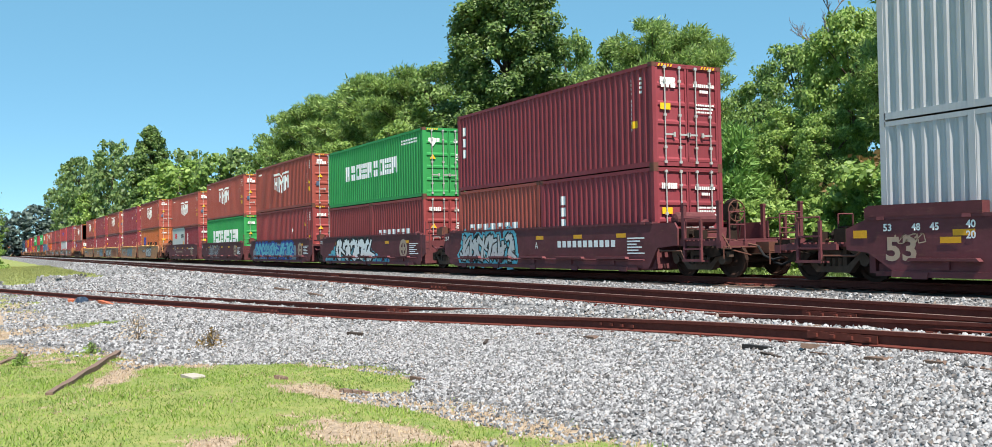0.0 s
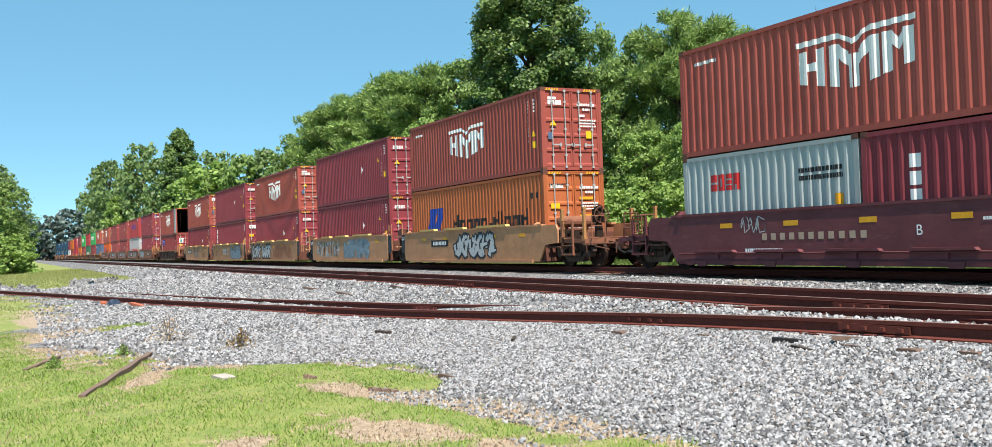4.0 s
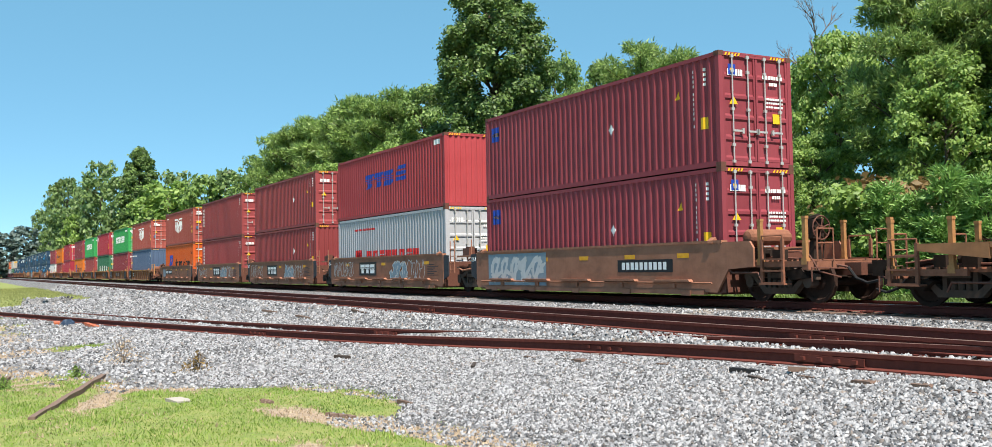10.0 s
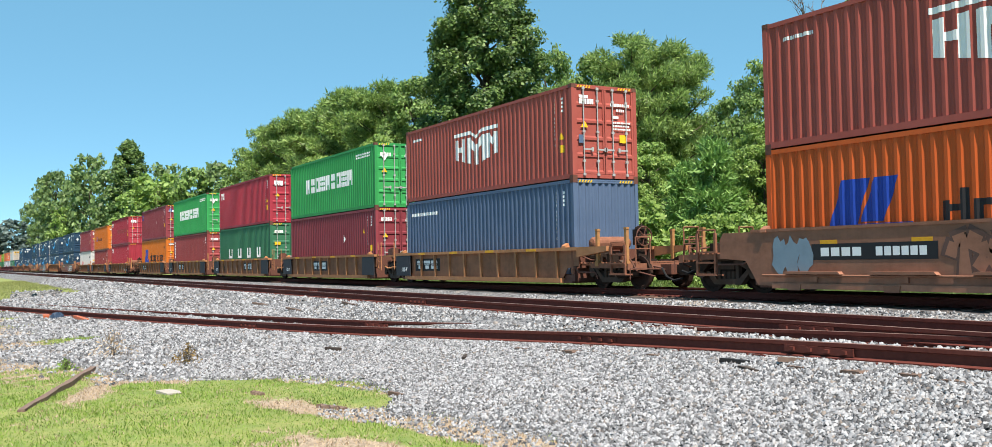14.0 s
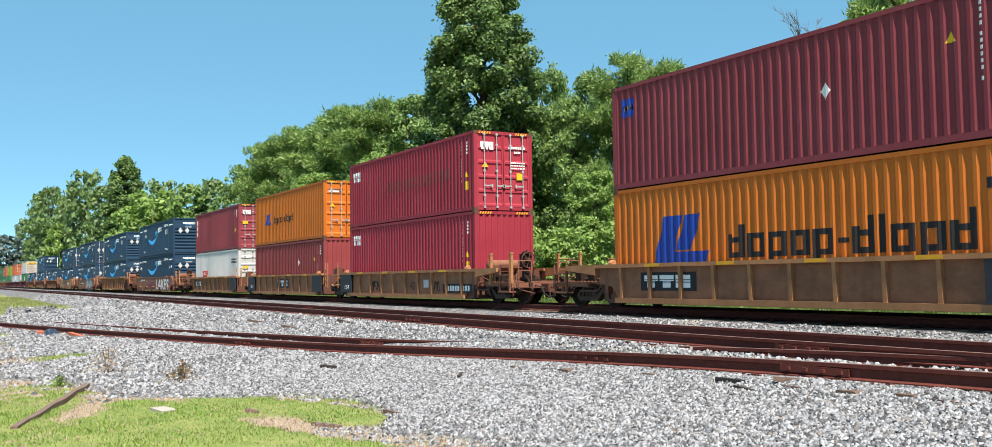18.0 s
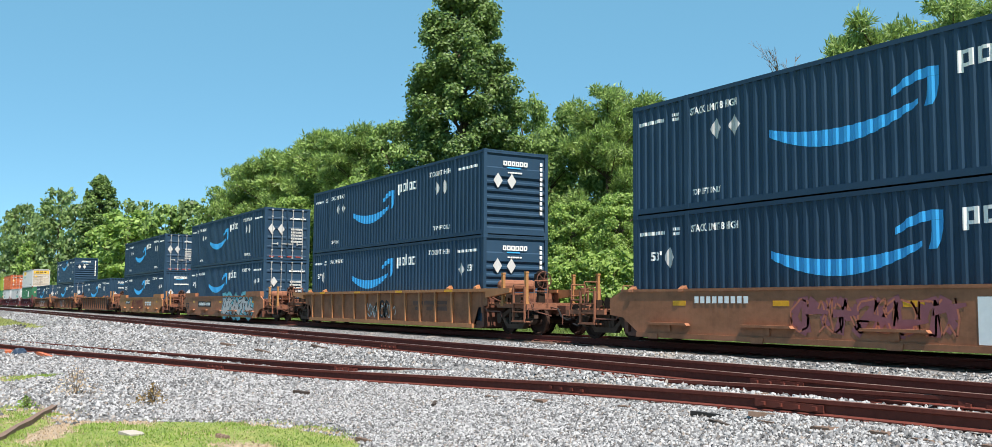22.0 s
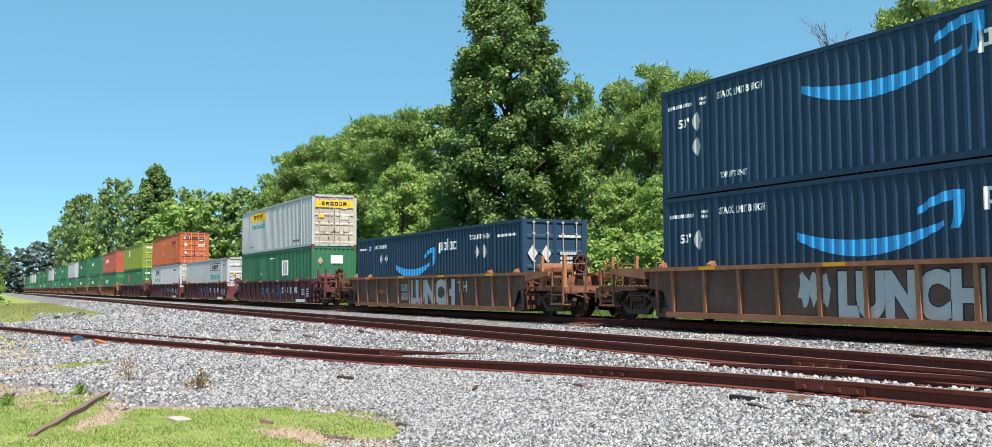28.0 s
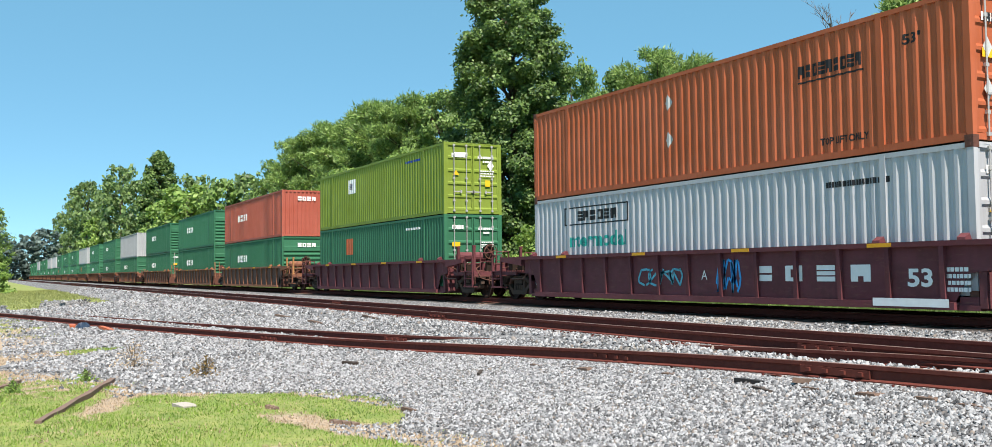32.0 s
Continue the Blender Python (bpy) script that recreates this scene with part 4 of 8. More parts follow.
def scribble(seed, x0, x1, z0, z1, thick=0.05):
    """A loose spray-can tag as flat ribbons."""
    rnd = random.Random(seed)
    b = Build()
    n = max(3, int((x1 - x0) / 0.42))
    for i in range(n):
        cx = x0 + (i + 0.5) * (x1 - x0) / n
        pts = []
        r = (z1 - z0) * 0.5
        ph = rnd.uniform(0, 6)
        for k in range(11):
            w = ph + k * rnd.uniform(0.45, 0.75)
            pts.append((cx + math.cos(w) * (x1 - x0) / n * 0.62, (z0 + z1) / 2 + math.sin(w * rnd.choice((1, 1, 2))) * r))
        for (xa, za), (xb, zb) in zip(pts, pts[1:]):
            d = math.hypot(xb - xa, zb - za) or 1
            nx, nz = -(zb - za) / d * thick / 2, (xb - xa) / d * thick / 2
            k = len(b.v)
            b.v += [(xa + nx, 0, za + nz), (xb + nx, 0, zb + nz), (xb - nx, 0, zb - nz), (xa - nx, 0, za - nz)]
            b.f.append((k, k + 1, k + 2, k + 3))
    return b.mesh("graffiti")


def bubbles(seed, x0, x1, z0, z1):
    """Fat filled throw-up letters as rounded patches."""
    rnd = random.Random(seed)
    b = Build()
    n = max(3, int((x1 - x0) / 0.62))
    p = (x1 - x0) / n
    for i in range(n):
        cx, cz = x0 + (i + 0.5) * p, (z0 + z1) / 2
        k = len(b.v)
        m = 14
        ring = []
        for j in range(m):
            w = 2 * math.pi * j / m
            r = 1 + 0.22 * math.sin(3 * w + rnd.uniform(0, 6)) + rnd.uniform(-0.14, 0.14)
            ring.append((cx + math.cos(w) * p * 0.56 * r, -0.0003 * i, cz + math.sin(w) * (z1 - z0) * 0.48 * min(r, 1.1)))
        b.v += ring
        b.f.append(tuple(range(k, k + m)))
    return b.mesh("graffiti")


def flat_bars(polys):
    b = Build()
    for poly in polys:
        k = len(b.v)
        b.v += [(x, 0, z) for x, z in poly]
        b.f.append(tuple(range(k, k + len(poly))))
    return b.mesh("marking")


def end_gear(top, x, s, body, z, detail, ribbed):
    """Platform, stakes, steps, brake gear and drawgear past the end of an outer well; s: +1 to the right."""
    flip = pose(x, 0, 0) @ Matrix.Diagonal((s, 1, 1, 1))
    deck = z - 0.52
    m = body if body is CAR["bnsf"] else M_GEAR
    foot = 0.62 if ribbed else 0.0
    part("draft_sill", cached(("draft", z), lambda: Build().box(0.25, 3.35, -0.30, 0.30, deck - 0.30, deck - 0.02).box(1.1, 1.95, -0.55, 0.55, deck - 0.16, deck - 0.03).mesh("draft_sill")), M_CAST, top, at=flip)
    part("cross_beam", cached(("cross", z), lambda: Build().box(2.72, 2.90, -1.43, 1.43, deck - 0.16, deck + 0.02).mesh("cross_beam")), m, top, at=flip)
    part("bulkhead", cached(("bulk", z), lambda: Build().box(0.1, 0.22, -1.425, 1.425, z - 0.8, z - 0.12).mesh("bulkhead")), m, top, at=flip)
    part("coupler", cached(("coup", z), lambda: Build().box(3.2, 3.70, -0.10, 0.10, deck - 0.27, deck - 0.05).box(3.55, 3.95, -0.19, 0.02, deck - 0.32, deck + 0.02).box(3.70, 3.92, 0.02, 0.16, deck - 0.28, deck - 0.02).mesh("coupler")), M_STEEL, top, "knuckle coupler", at=flip)
    for y in (-1.42, 1.34):
        part("side_beam", cached(("beam", z, y), lambda: Build().box(1.1, 2.75, y, y + 0.08, deck - 0.10, deck + 0.03).mesh("side_beam")), m, top, at=flip)
    def grate():
        b = Build()
        for k in range(13):
            b.box(0.35 + k * 0.18, 0.43 + k * 0.18, -1.30, 1.30, deck + 0.03, deck + 0.065)
        for y in (-1.2, -0.45, 0.45, 1.2):
            b.box(0.3, 2.72, y - 0.03, y + 0.03, deck - 0.03, deck + 0.03)
        return b.mesh("walkway")
    part("walkway", cached(("grate", z), grate), m, top, "open grating walkway", at=flip)
    if ribbed:
        for y in (-1.54, 1.36):
            part("end_beam", cached(("endbeam", z, y), lambda: Build().prism([(0.56, z - 0.30), (0.56, z - 0.002), (2.05, z - 0.002), (2.05, z - 0.14)], y, y + 0.18).mesh("end_beam")), CHORD.get("black") if body is CAR["black"] else body, top, at=flip)
    if detail < 1:
        return
    # pairs of square stakes with steps between them, at both sides
    def steps():
        b = Build()
        for xx in (1.52, 2.16):
            b.box(xx - 0.035, xx + 0.035, -0.03, 0.03, 0.42, z + 0.02)
        for zz in (0.44, 0.72, 0.98):
            b.box(1.5, 2.18, -0.045, 0.03, zz - 0.02, zz + 0.02)
        b.box(1.46, 2.22, -0.05, 0.20, 0.40, 0.44)
        b.pipe([(1.52, 0, z), (1.52, 0, z + 0.10), (2.16, 0, z + 0.10), (2.16, 0, z)], 0.018, 5)
        return b.mesh("side_steps")
    def stake():
        return Build().box(-0.05, 0.05, -0.045, 0.045, deck - 0.05, z + 0.50).box(-0.075, 0.075, -0.06, 0.06, deck - 0.05, deck + 0.10).box(-0.06, 0.06, -0.055, 0.055, z + 0.44, z + 0.50).mesh("stake")
    for y in (-1.44, 1.44):
        part("side_steps", cached(("steps", z), steps), m, top, at=flip @ pose(foot, y, 0) @ Matrix.Diagonal((1, 1 if y < 0 else -1, 1, 1)))
        for xx in (1.42, 2.78) if s > 0 or body is CAR["black"] else ():
            part("stake", cached(("stake", z), stake), M_STAKE if body is not CAR["bnsf"] else m, top, at=flip @ pose(xx, y * 0.955, 0))
    def grab_rail():
        b = Build()
        b.pipe([(2.95, -0.25, deck), (2.95, -0.25, z + 0.22), (2.95, 0.25, z + 0.22), (2.95, 0.25, deck)], 0.02, 5)
        b.tube((2.95, -0.25, z - 0.1), (2.95, 0.25, z - 0.1), 0.016, 5)
        return b.mesh("grab_rail")
    def lever():
        return Build().pipe([(3.02, -1.46, deck - 0.42), (3.02, -1.46, deck - 0.12), (3.06, -1.3, deck - 0.12), (3.10, -0.2, deck - 0.16)], 0.016, 5).mesh("uncoupling_lever")
    for y in (-1, 1):
        part("grab_rail", cached(("grab", z), grab_rail), m, top, at=flip @ pose(0, 0.95 * y, 0))
        part("uncoupling_lever", cached(("lever", z), lever), M_CAST, top, at=flip @ Matrix.Diagonal((1, -y, 1, 1)))
    def pipes():
        b = Build()
        b.pipe([(0.2, -1.25, z - 0.22), (0.75, -1.12, deck + 0.12), (1.7, -1.1, deck + 0.12), (2.45, -0.8, deck + 0.05), (3.1, -0.42, deck - 0.12)], 0.028, 6)
        b.pipe([(0.25, -0.6, z - 0.3), (1.0, -0.55, deck + 0.25), (2.0, -0.75, deck + 0.25), (2.6, -1.2, deck + 0.15)], 0.02, 5)
        b.pipe([(0.3, -1.46, deck - 0.05), (0.55, -1.46, deck - 0.22), (1.4, -1.46, deck - 0.22), (1.5, -1.46, deck - 0.4)], 0.022, 5)
        b.pipe([(2.2, -1.3, deck + 0.3), (2.75, -1.35, deck + 0.3), (3.0, -1.2, deck - 0.2), (3.15, -0.7, deck - 0.34)], 0.022, 5)
        return b.mesh("brake_pipe")
    part("brake_pipe", cached(("pipes", z), pipes), M_CAST, top, at=flip)
    valves = {
        "relay_valve": lambda: Build().box(1.02, 1.34, -1.22, -0.88, deck + 0.06, deck + 0.36).tube((1.34, -1.05, deck + 0.22), (1.48, -1.05, deck + 0.22), 0.11, 8),
        "control_valve": lambda: Build().box(1.66, 1.92, -1.25, -1.02, deck + 0.06, deck + 0.30),
        "brake_cylinder": lambda: Build().tube((0.5, -0.9, deck + 0.20), (0.95, -0.9, deck + 0.20), 0.13, 10),
        "slack_adjuster": lambda: Build().prism([(1.95, deck - 0.20), (2.5, deck - 0.12), (2.7, deck - 0.34), (2.2, deck - 0.40)], -1.25, -0.75)}
    for name, make in valves.items():
        part(name, cached((name, z), lambda: make().mesh(name)), M_STEEL, top, "dark and greasy", at=flip)
    def hoses():
        b = Build()
        b.pipe([(3.1, -0.42, deck - 0.12), (3.35, -0.46, deck - 0.36), (3.65, -0.46, deck - 0.46), (3.95, -0.42, deck - 0.40)], 0.032, 6)
        return b.mesh("hose")
    part("hose", cached(("hose", z), hoses), M_RUBBER, top, "black air hose", at=flip)
    part("hose", cached(("hose2", z), lambda: Build().pipe([(3.0, 0.5, deck - 0.1), (3.3, 0.5, deck - 0.3), (3.7, 0.46, deck - 0.4)], 0.028, 6).mesh("hose")), M_RUBBER, top, "black air hose", at=flip)
    if s > 0:
        def wheel():
            b = Build()
            for i in range(16):
                w0, w1 = 2 * math.pi * i / 16, 2 * math.pi * (i + 1) / 16
                b.tube((0, 0.27 * math.cos(w0), 0.27 * math.sin(w0)), (0, 0.27 * math.cos(w1), 0.27 * math.sin(w1)), 0.018, 5)
            for i in range(3):
                w = math.pi * i / 3 + 0.3
                b.tube((0, -0.27 * math.cos(w), -0.27 * math.sin(w)), (0, 0.27 * math.cos(w), 0.27 * math.sin(w)), 0.014, 5)
            b.tube((-0.1, 0, 0), (0.05, 0, 0), 0.05, 8)
            return b.mesh("brake_wheel")
        def stand():
            b = Build()
            b.prism([(-0.62, deck), (-0.34, deck), (-0.40, z + 0.05), (-0.56, z + 0.05)], 2.16, 2.30, "x")
            b.box(2.12, 2.34, -0.66, -0.30, z + 0.02, z + 0.46)
            b.tube((2.1, -0.48, z + 0.46), (2.36, -0.48, z + 0.50), 0.09, 8)
            b.pipe([(2.2, -0.3, z + 0.2), (2.2, -0.15, z), (2.2, -0.2, deck + 0.1)], 0.02, 5)
            return b.mesh("brake_stand")
        st = part("brake_stand", cached(("stand", z), stand), M_STEEL, top, "dark hand brake housing", at=flip)
        part("brake_wheel", cached("brakewheel", wheel), M_CAST, st, "rusty hand brake wheel", at=(2.42, -0.48, z + 0.26))
        def tank():
            b = Build()
            b.lathe([(0.05, -0.78), (0.15, -0.75), (0.20, -0.68), (0.20, 0.52), (0.15, 0.59), (0.05, 0.62)], 14)
            b.v = [(p + 0.62, q - 0.28, w + z + 0.10) for p, q, w in b.v]
            for y in (-0.75, 0.05):
                b.box(0.56, 0.68, y, y + 0.05, deck, z - 0.05)
            return b.mesh("air_tank")
        part("air_tank", cached(("tank", z), tank), m, top, "cylindrical air tank", at=flip)


def joint_gear(top, x, m, z, side, detail):
    """The shared bogie between two wells: shroud plates, cross walk and ladder rails."""
    part("articulation", cached(("art", z), lambda: Build().box(-1.6, 1.6, -0.4, 0.4, z - 0.78, z - 0.38).box(-0.75, 0.75, -1.3, 1.3, z - 0.12, z - 0.06)
                                 .tube((0, 0, 0.7), (0, 0, z - 0.1), 0.22, 10).mesh("articulation")), m, top, at=(x, 0, 0))
    if detail < 1:
        return
    def rails():
        b = Build()
        for xx in (-1.05, -0.7, 0.7):
            b.tube((xx, -1.42, z - 0.7), (xx, -1.42, z + 0.5), 0.02, 6)
        for k in range(4):
            b.tube((-1.05, -1.42, z - 0.6 + k * 0.26), (-0.7, -1.42, z - 0.6 + k * 0.26), 0.014, 6)
        b.pipe([(-0.6, -1.0, z + 0.1), (0.0, -1.2, z - 0.25), (0.7, -1.0, z + 0.1)], 0.03)
        b.pipe([(-0.9, -1.2, z - 0.5), (-0.2, -1.32, z - 0.62), (0.9, -1.2, z - 0.5)], 0.035)
        return b.mesh("ladder")
    part("ladder", cached(("jl", z), rails), m, top, at=(x, 0, 0))
    part("valve_box", cached(("vb", z), lambda: Build().box(-0.28, 0.22, -1.28, -0.95, z - 0.06, z + 0.20).box(-0.2, 0.14, -1.2, -1.0, z + 0.20, z + 0.26).mesh("valve_box")), M_CAST, top, at=(x, 0, 0))


def end_plates(top, kind, L, z, lo, left, right, mat):
    """Black plates at the ends that share a bogie, one with its axle load."""
    if kind == "smooth":
        plate = cached(("plate", z), lambda: Build().prism([(0, lo + 0.25), (0.42, lo + 0.42), (0.42, z - 0.04), (0, z - 0.02)], -1.49, -1.45).mesh("end_plate"))
        w, h = 0.34, 0.15
    else:
        plate = cached(("plate2", z), lambda: Build().prism([(-0.95, lo + 0.11), (0.42, lo + 0.11), (0.42, z - 0.11), (-0.95, z - 0.11)], -1.535, -1.50).mesh("end_plate"))
        w, h = 0.55, 0.16
    if not right:
        part("end_plate", plate, mat, top, "end plate at the shared bogie", at=(0.33 if kind == "smooth" else 0.06, 0, 0))
    if not left:
        o = part("end_plate", plate, mat, top, "end plate at the shared bogie", at=pose(-L - (0.33 if kind == "smooth" else 0.06), 0, 0) @ Matrix.Diagonal((-1, 1, 1, 1)))
        x = -L - 0.71 if kind == "smooth" else -L + 0.1
        zz = z - 0.30 if kind == "smooth" else lo + 0.28
        part("lettering", cached(("125", kind), lambda: fitted_text("125-T", 0, w, 0, h)), M_WHITE, top, at=(x, -1.495 if kind == "smooth" else -1.54, zz))


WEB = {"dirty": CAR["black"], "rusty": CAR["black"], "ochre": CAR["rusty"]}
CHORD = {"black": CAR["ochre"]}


def well_wagon(spec, group):
    """One well: kind smooth or rib, length, colour, which ends are outer ends, extras."""
    kind, L, colour, left, right, pitch, extra, label, detail = spec
    m = CAR[colour]
    z = {("smooth", 12.19): 1.42, ("rib", 12.19): 1.22, ("smooth", 16.15): 1.30, ("rib", 16.15): 1.46}[(kind, L)]
    lo = 0.20
    top = thing("well_wagon", label, "freight wagon", group)
    if kind == "smooth":
        part("side_sill", well_mesh(L, z, lo, kind, left, right), m, top)
        part("bottom_chord", cached(("chord", L), lambda: Build().box(-L + 0.4, -0.4, -1.54, -1.40, lo - 0.06, lo + 0.06).box(-L + 0.4, -0.4, 1.40, 1.54, lo - 0.06, lo + 0.06).mesh("bottom_chord")), m, top)
        if detail > 0 and colour == "tan":
            for xx, wide in ((-L + 2.4, 1.5), (-L + 5.2, 1.8), (-L + 8.6, 2.4)):
                part("wear_plate", cached(("wear", wide, z), lambda: Build().prism([(-wide / 2 - 0.1, z + 0.04), (wide / 2 + 0.1, z + 0.04), (wide / 2, z + 0.13), (-wide / 2, z + 0.13)], -1.545, -1.36).mesh("wear_plate")), M_WEAR, top, "scuffed yellow plate on the top edge", at=(xx, 0, 0))
        if detail > 0:
            for k in range(5):
                xx = -L + 1.6 + k * (L - 3.2) / 4
                if colour == "tan":
                    part("reflector", cached("refl", lambda: Build().box(-0.23, 0.23, -1.504, -1.5, -0.06, 0.06).mesh("reflector")), M_OCHREY, top, "faded yellow reflector strip", at=(xx + 0.4, 0, z - 0.30))
                    continue
                part("step", cached("step", lambda: Build().prism([(-0.78, 0.46), (0.78, 0.46), (0.72, 0.52), (-0.72, 0.52)], -1.63, -1.5).box(-0.1, 0.1, -1.55, -1.5, 0.30, 0.46).mesh("step")), m, top, at=(xx, 0, 0))
                part("tab", cached("tab", lambda: Build().prism([(-0.2, 0.24), (0.2, 0.24), (0.17, 0.11), (-0.17, 0.11)], -1.565, -1.53).mesh("tab")), m, top, at=(xx + 0.9 * (k - 2) * 0.3, 0, 0))
                part("reflector", cached("refl", lambda: Build().box(-0.23, 0.23, -1.504, -1.5, -0.06, 0.06).mesh("reflector")), M_OCHREY, top, "faded yellow reflector strip", at=(xx + 0.4, 0, z - 0.30))
            if L < 13 and colour != "tan":
                part("air_pipe", cached(("airpipe", L), lambda: Build().tube((-L + 0.1, -1.535, 0.43), (-0.1, -1.535, 0.43), 0.024, 6).mesh("air_pipe")), m, top, "thin pipe along the sill")
    else:
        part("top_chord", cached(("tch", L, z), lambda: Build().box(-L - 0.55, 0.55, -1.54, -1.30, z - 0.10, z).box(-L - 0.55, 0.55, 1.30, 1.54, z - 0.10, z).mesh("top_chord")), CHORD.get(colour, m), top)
        part("bottom_chord", cached(("bch", L, z), lambda: Build().box(-L + 0.35, -0.35, -1.52, -1.36, lo - 0.04, lo + 0.10).box(-L + 0.35, -0.35, 1.36, 1.52, lo - 0.04, lo + 0.10).mesh("bottom_chord")), m, top)
        web = [(-L - 0.5, z - 0.1), (0.5, z - 0.1), (0.5, z - 0.55), (-0.1, z - 0.62), (-0.45, lo), (-L + 0.45, lo), (-L + 0.1, z - 0.62), (-L - 0.5, z - 0.55)]
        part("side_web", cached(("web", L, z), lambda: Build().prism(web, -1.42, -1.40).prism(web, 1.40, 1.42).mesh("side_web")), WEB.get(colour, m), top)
        n = 10 if L < 13 else 13
        for k in range(n):
            xx = -L + 0.6 + k * (L - 1.2) / (n - 1)
            part("rib", cached(("rib", z), lambda: Build().prism([(-1.42, z - 0.1), (-1.52, z - 0.1), (-1.49, lo + 0.1), (-1.42, lo + 0.1)], -0.05, 0.05, "x").mesh("rib")), m, top, at=(xx, 0, 0))
        if detail > 0:
            for k in range(4):
                xx = -L + 2 + k * (L - 4) / 3
                part("reflector", cached("refl2", lambda: Build().box(-0.3, 0.3, -1.544, -1.54, -0.04, 0.04).mesh("reflector")), M_OCHREY, top, "faded yellow reflector strip", at=(xx, 0, z - 0.05))
    if kind == "smooth" and L > 13 and extra is not ex_lakes:
        for x0 in (-L - 0.25, -2.4):
            for y0 in (-1.53, 1.31):
                part("raised_chord", cached(("raised", z, y0), lambda: Build().prism([(0.0, z + 0.045), (2.65, z + 0.045), (2.65, z + 0.28), (0.12, z + 0.28), (0.0, z + 0.22)], y0, y0 + 0.22).mesh("raised_chord")), m, top, at=(x0, 0, 0))
    part("well_floor", cached(("wf", L), lambda: Build().box(-L - 0.1, 0.1, -1.4, 1.4, lo - 0.05, lo + 0.05).box(-L - 0.25, -L - 0.1, -1.4, 1.4, lo, 1.15).box(0.1, 0.25, -1.4, 1.4, lo, 1.15).box(-L - 0.05, -L + 0.35, -1.35, 1.35, lo, WELL).box(-0.35, 0.05, -1.35, 1.35, lo, WELL).box(-L / 2 - 0.3, -L / 2 + 0.3, -1.35, 1.35, lo, WELL).mesh("well_floor")), m if colour == "bnsf" else M_CAST, top)
    if detail > 0:
        for xx in (-L + 0.15, -0.15) + ((-L / 2 - 6.0, -L / 2 + 6.0) if L > 13 else ()):
            part("container_guide", cached(("guide", z), lambda: Build().prism([(-1.34, z - 0.02), (-1.54, z - 0.02), (-1.53, z + 0.05), (-1.40, z + 0.13)], -0.09, 0.09, "x").mesh("container_guide")), m, top, at=(xx, 0, 0))
    if right:
        end_gear(top, 0.0, 1, m, z, detail, kind == "rib")
        truck(top, 1.68)
    if left:
        end_gear(top, -L, -1, m, z, detail, kind == "rib")
        truck(top, -L - 1.5)
    else:
        joint_gear(top, -L - pitch / 2, m, z, -1, detail)
        truck(top, -L - pitch / 2)
    if detail > 0 and L < 13:
        end_plates(top, kind, L, z, lo, left, right, m if colour == "bnsf" else M_PLATE)
    y = -1.506 if kind == "smooth" else -1.426
    for i, (shape, mm, lab) in enumerate(extra(L, z) if extra else ()):
        o = part("lettering" if lab.startswith("lettering") else "graffiti" if "graffiti" in lab else "marking", shape, mm, top, lab, at=(0, y - 0.001 * i - (0.10 if "proud" in lab else 0), 0))
        tagged(o, kind="stuff")
    return top


def wild(seed, x0, x1, z0, z1, n, fat=0.0, slant=0.15):
    """Bold angular throw-up strokes; fat widens them for an outline."""
    rnd = random.Random(seed)
    b = Build()
    p, h = (x1 - x0) / n, z1 - z0

    def bar(ax, az, bx, bz, w0, w1):
        d = math.hypot(bx - ax, bz - az) or 1
        ex, ez = (bx - ax) / d * fat, (bz - az) / d * fat
        ax, az, bx, bz = ax - ex, az - ez, bx + ex, bz + ez
        nx, nz = -(bz - az) / d, (bx - ax) / d
        w0, w1 = w0 / 2 + fat, w1 / 2 + fat
        k = len(b.v)
        y = -0.0002 * (k // 4 % 7)
        b.v += [(ax + nx * w0, y, az + nz * w0), (bx + nx * w1, y, bz + nz * w1), (bx - nx * w1, y, bz - nz * w1), (ax - nx * w0, y, az - nz * w0)]
        b.f.append((k, k + 1, k + 2, k + 3))
    for i in range(n):
        cx, cz = x0 + (i + 0.5) * p, (z0 + z1) / 2
        # tangled arcs and darts, no letters
        ph, turn = rnd.uniform(0, 6.28), rnd.choice((-1, 1))
        pts = []
        for k in range(6):
            w = ph + turn * k * 0.85
            pts.append((cx + 0.44 * p * math.cos(w), cz + 0.40 * h * math.sin(w)))
        for k, (q, r) in enumerate(zip(pts, pts[1:])):
            bar(*q, *r, p * 0.30, p * rnd.uniform(0.16, 0.34))
        bar(cx + rnd.uniform(-0.4, 0.1) * p, z0 + 0.05 * h, cx + rnd.uniform(-0.1, 0.6) * p, z1 - 0.05 * h, p * 0.34, p * 0.12)
        bar(cx - 0.1 * p, cz + rnd.uniform(-0.3, 0.3) * h, cx + 0.75 * p, cz + rnd.uniform(-0.4, 0.4) * h, 0.22 * h, 0.08 * h)
    return b.mesh("graffiti")


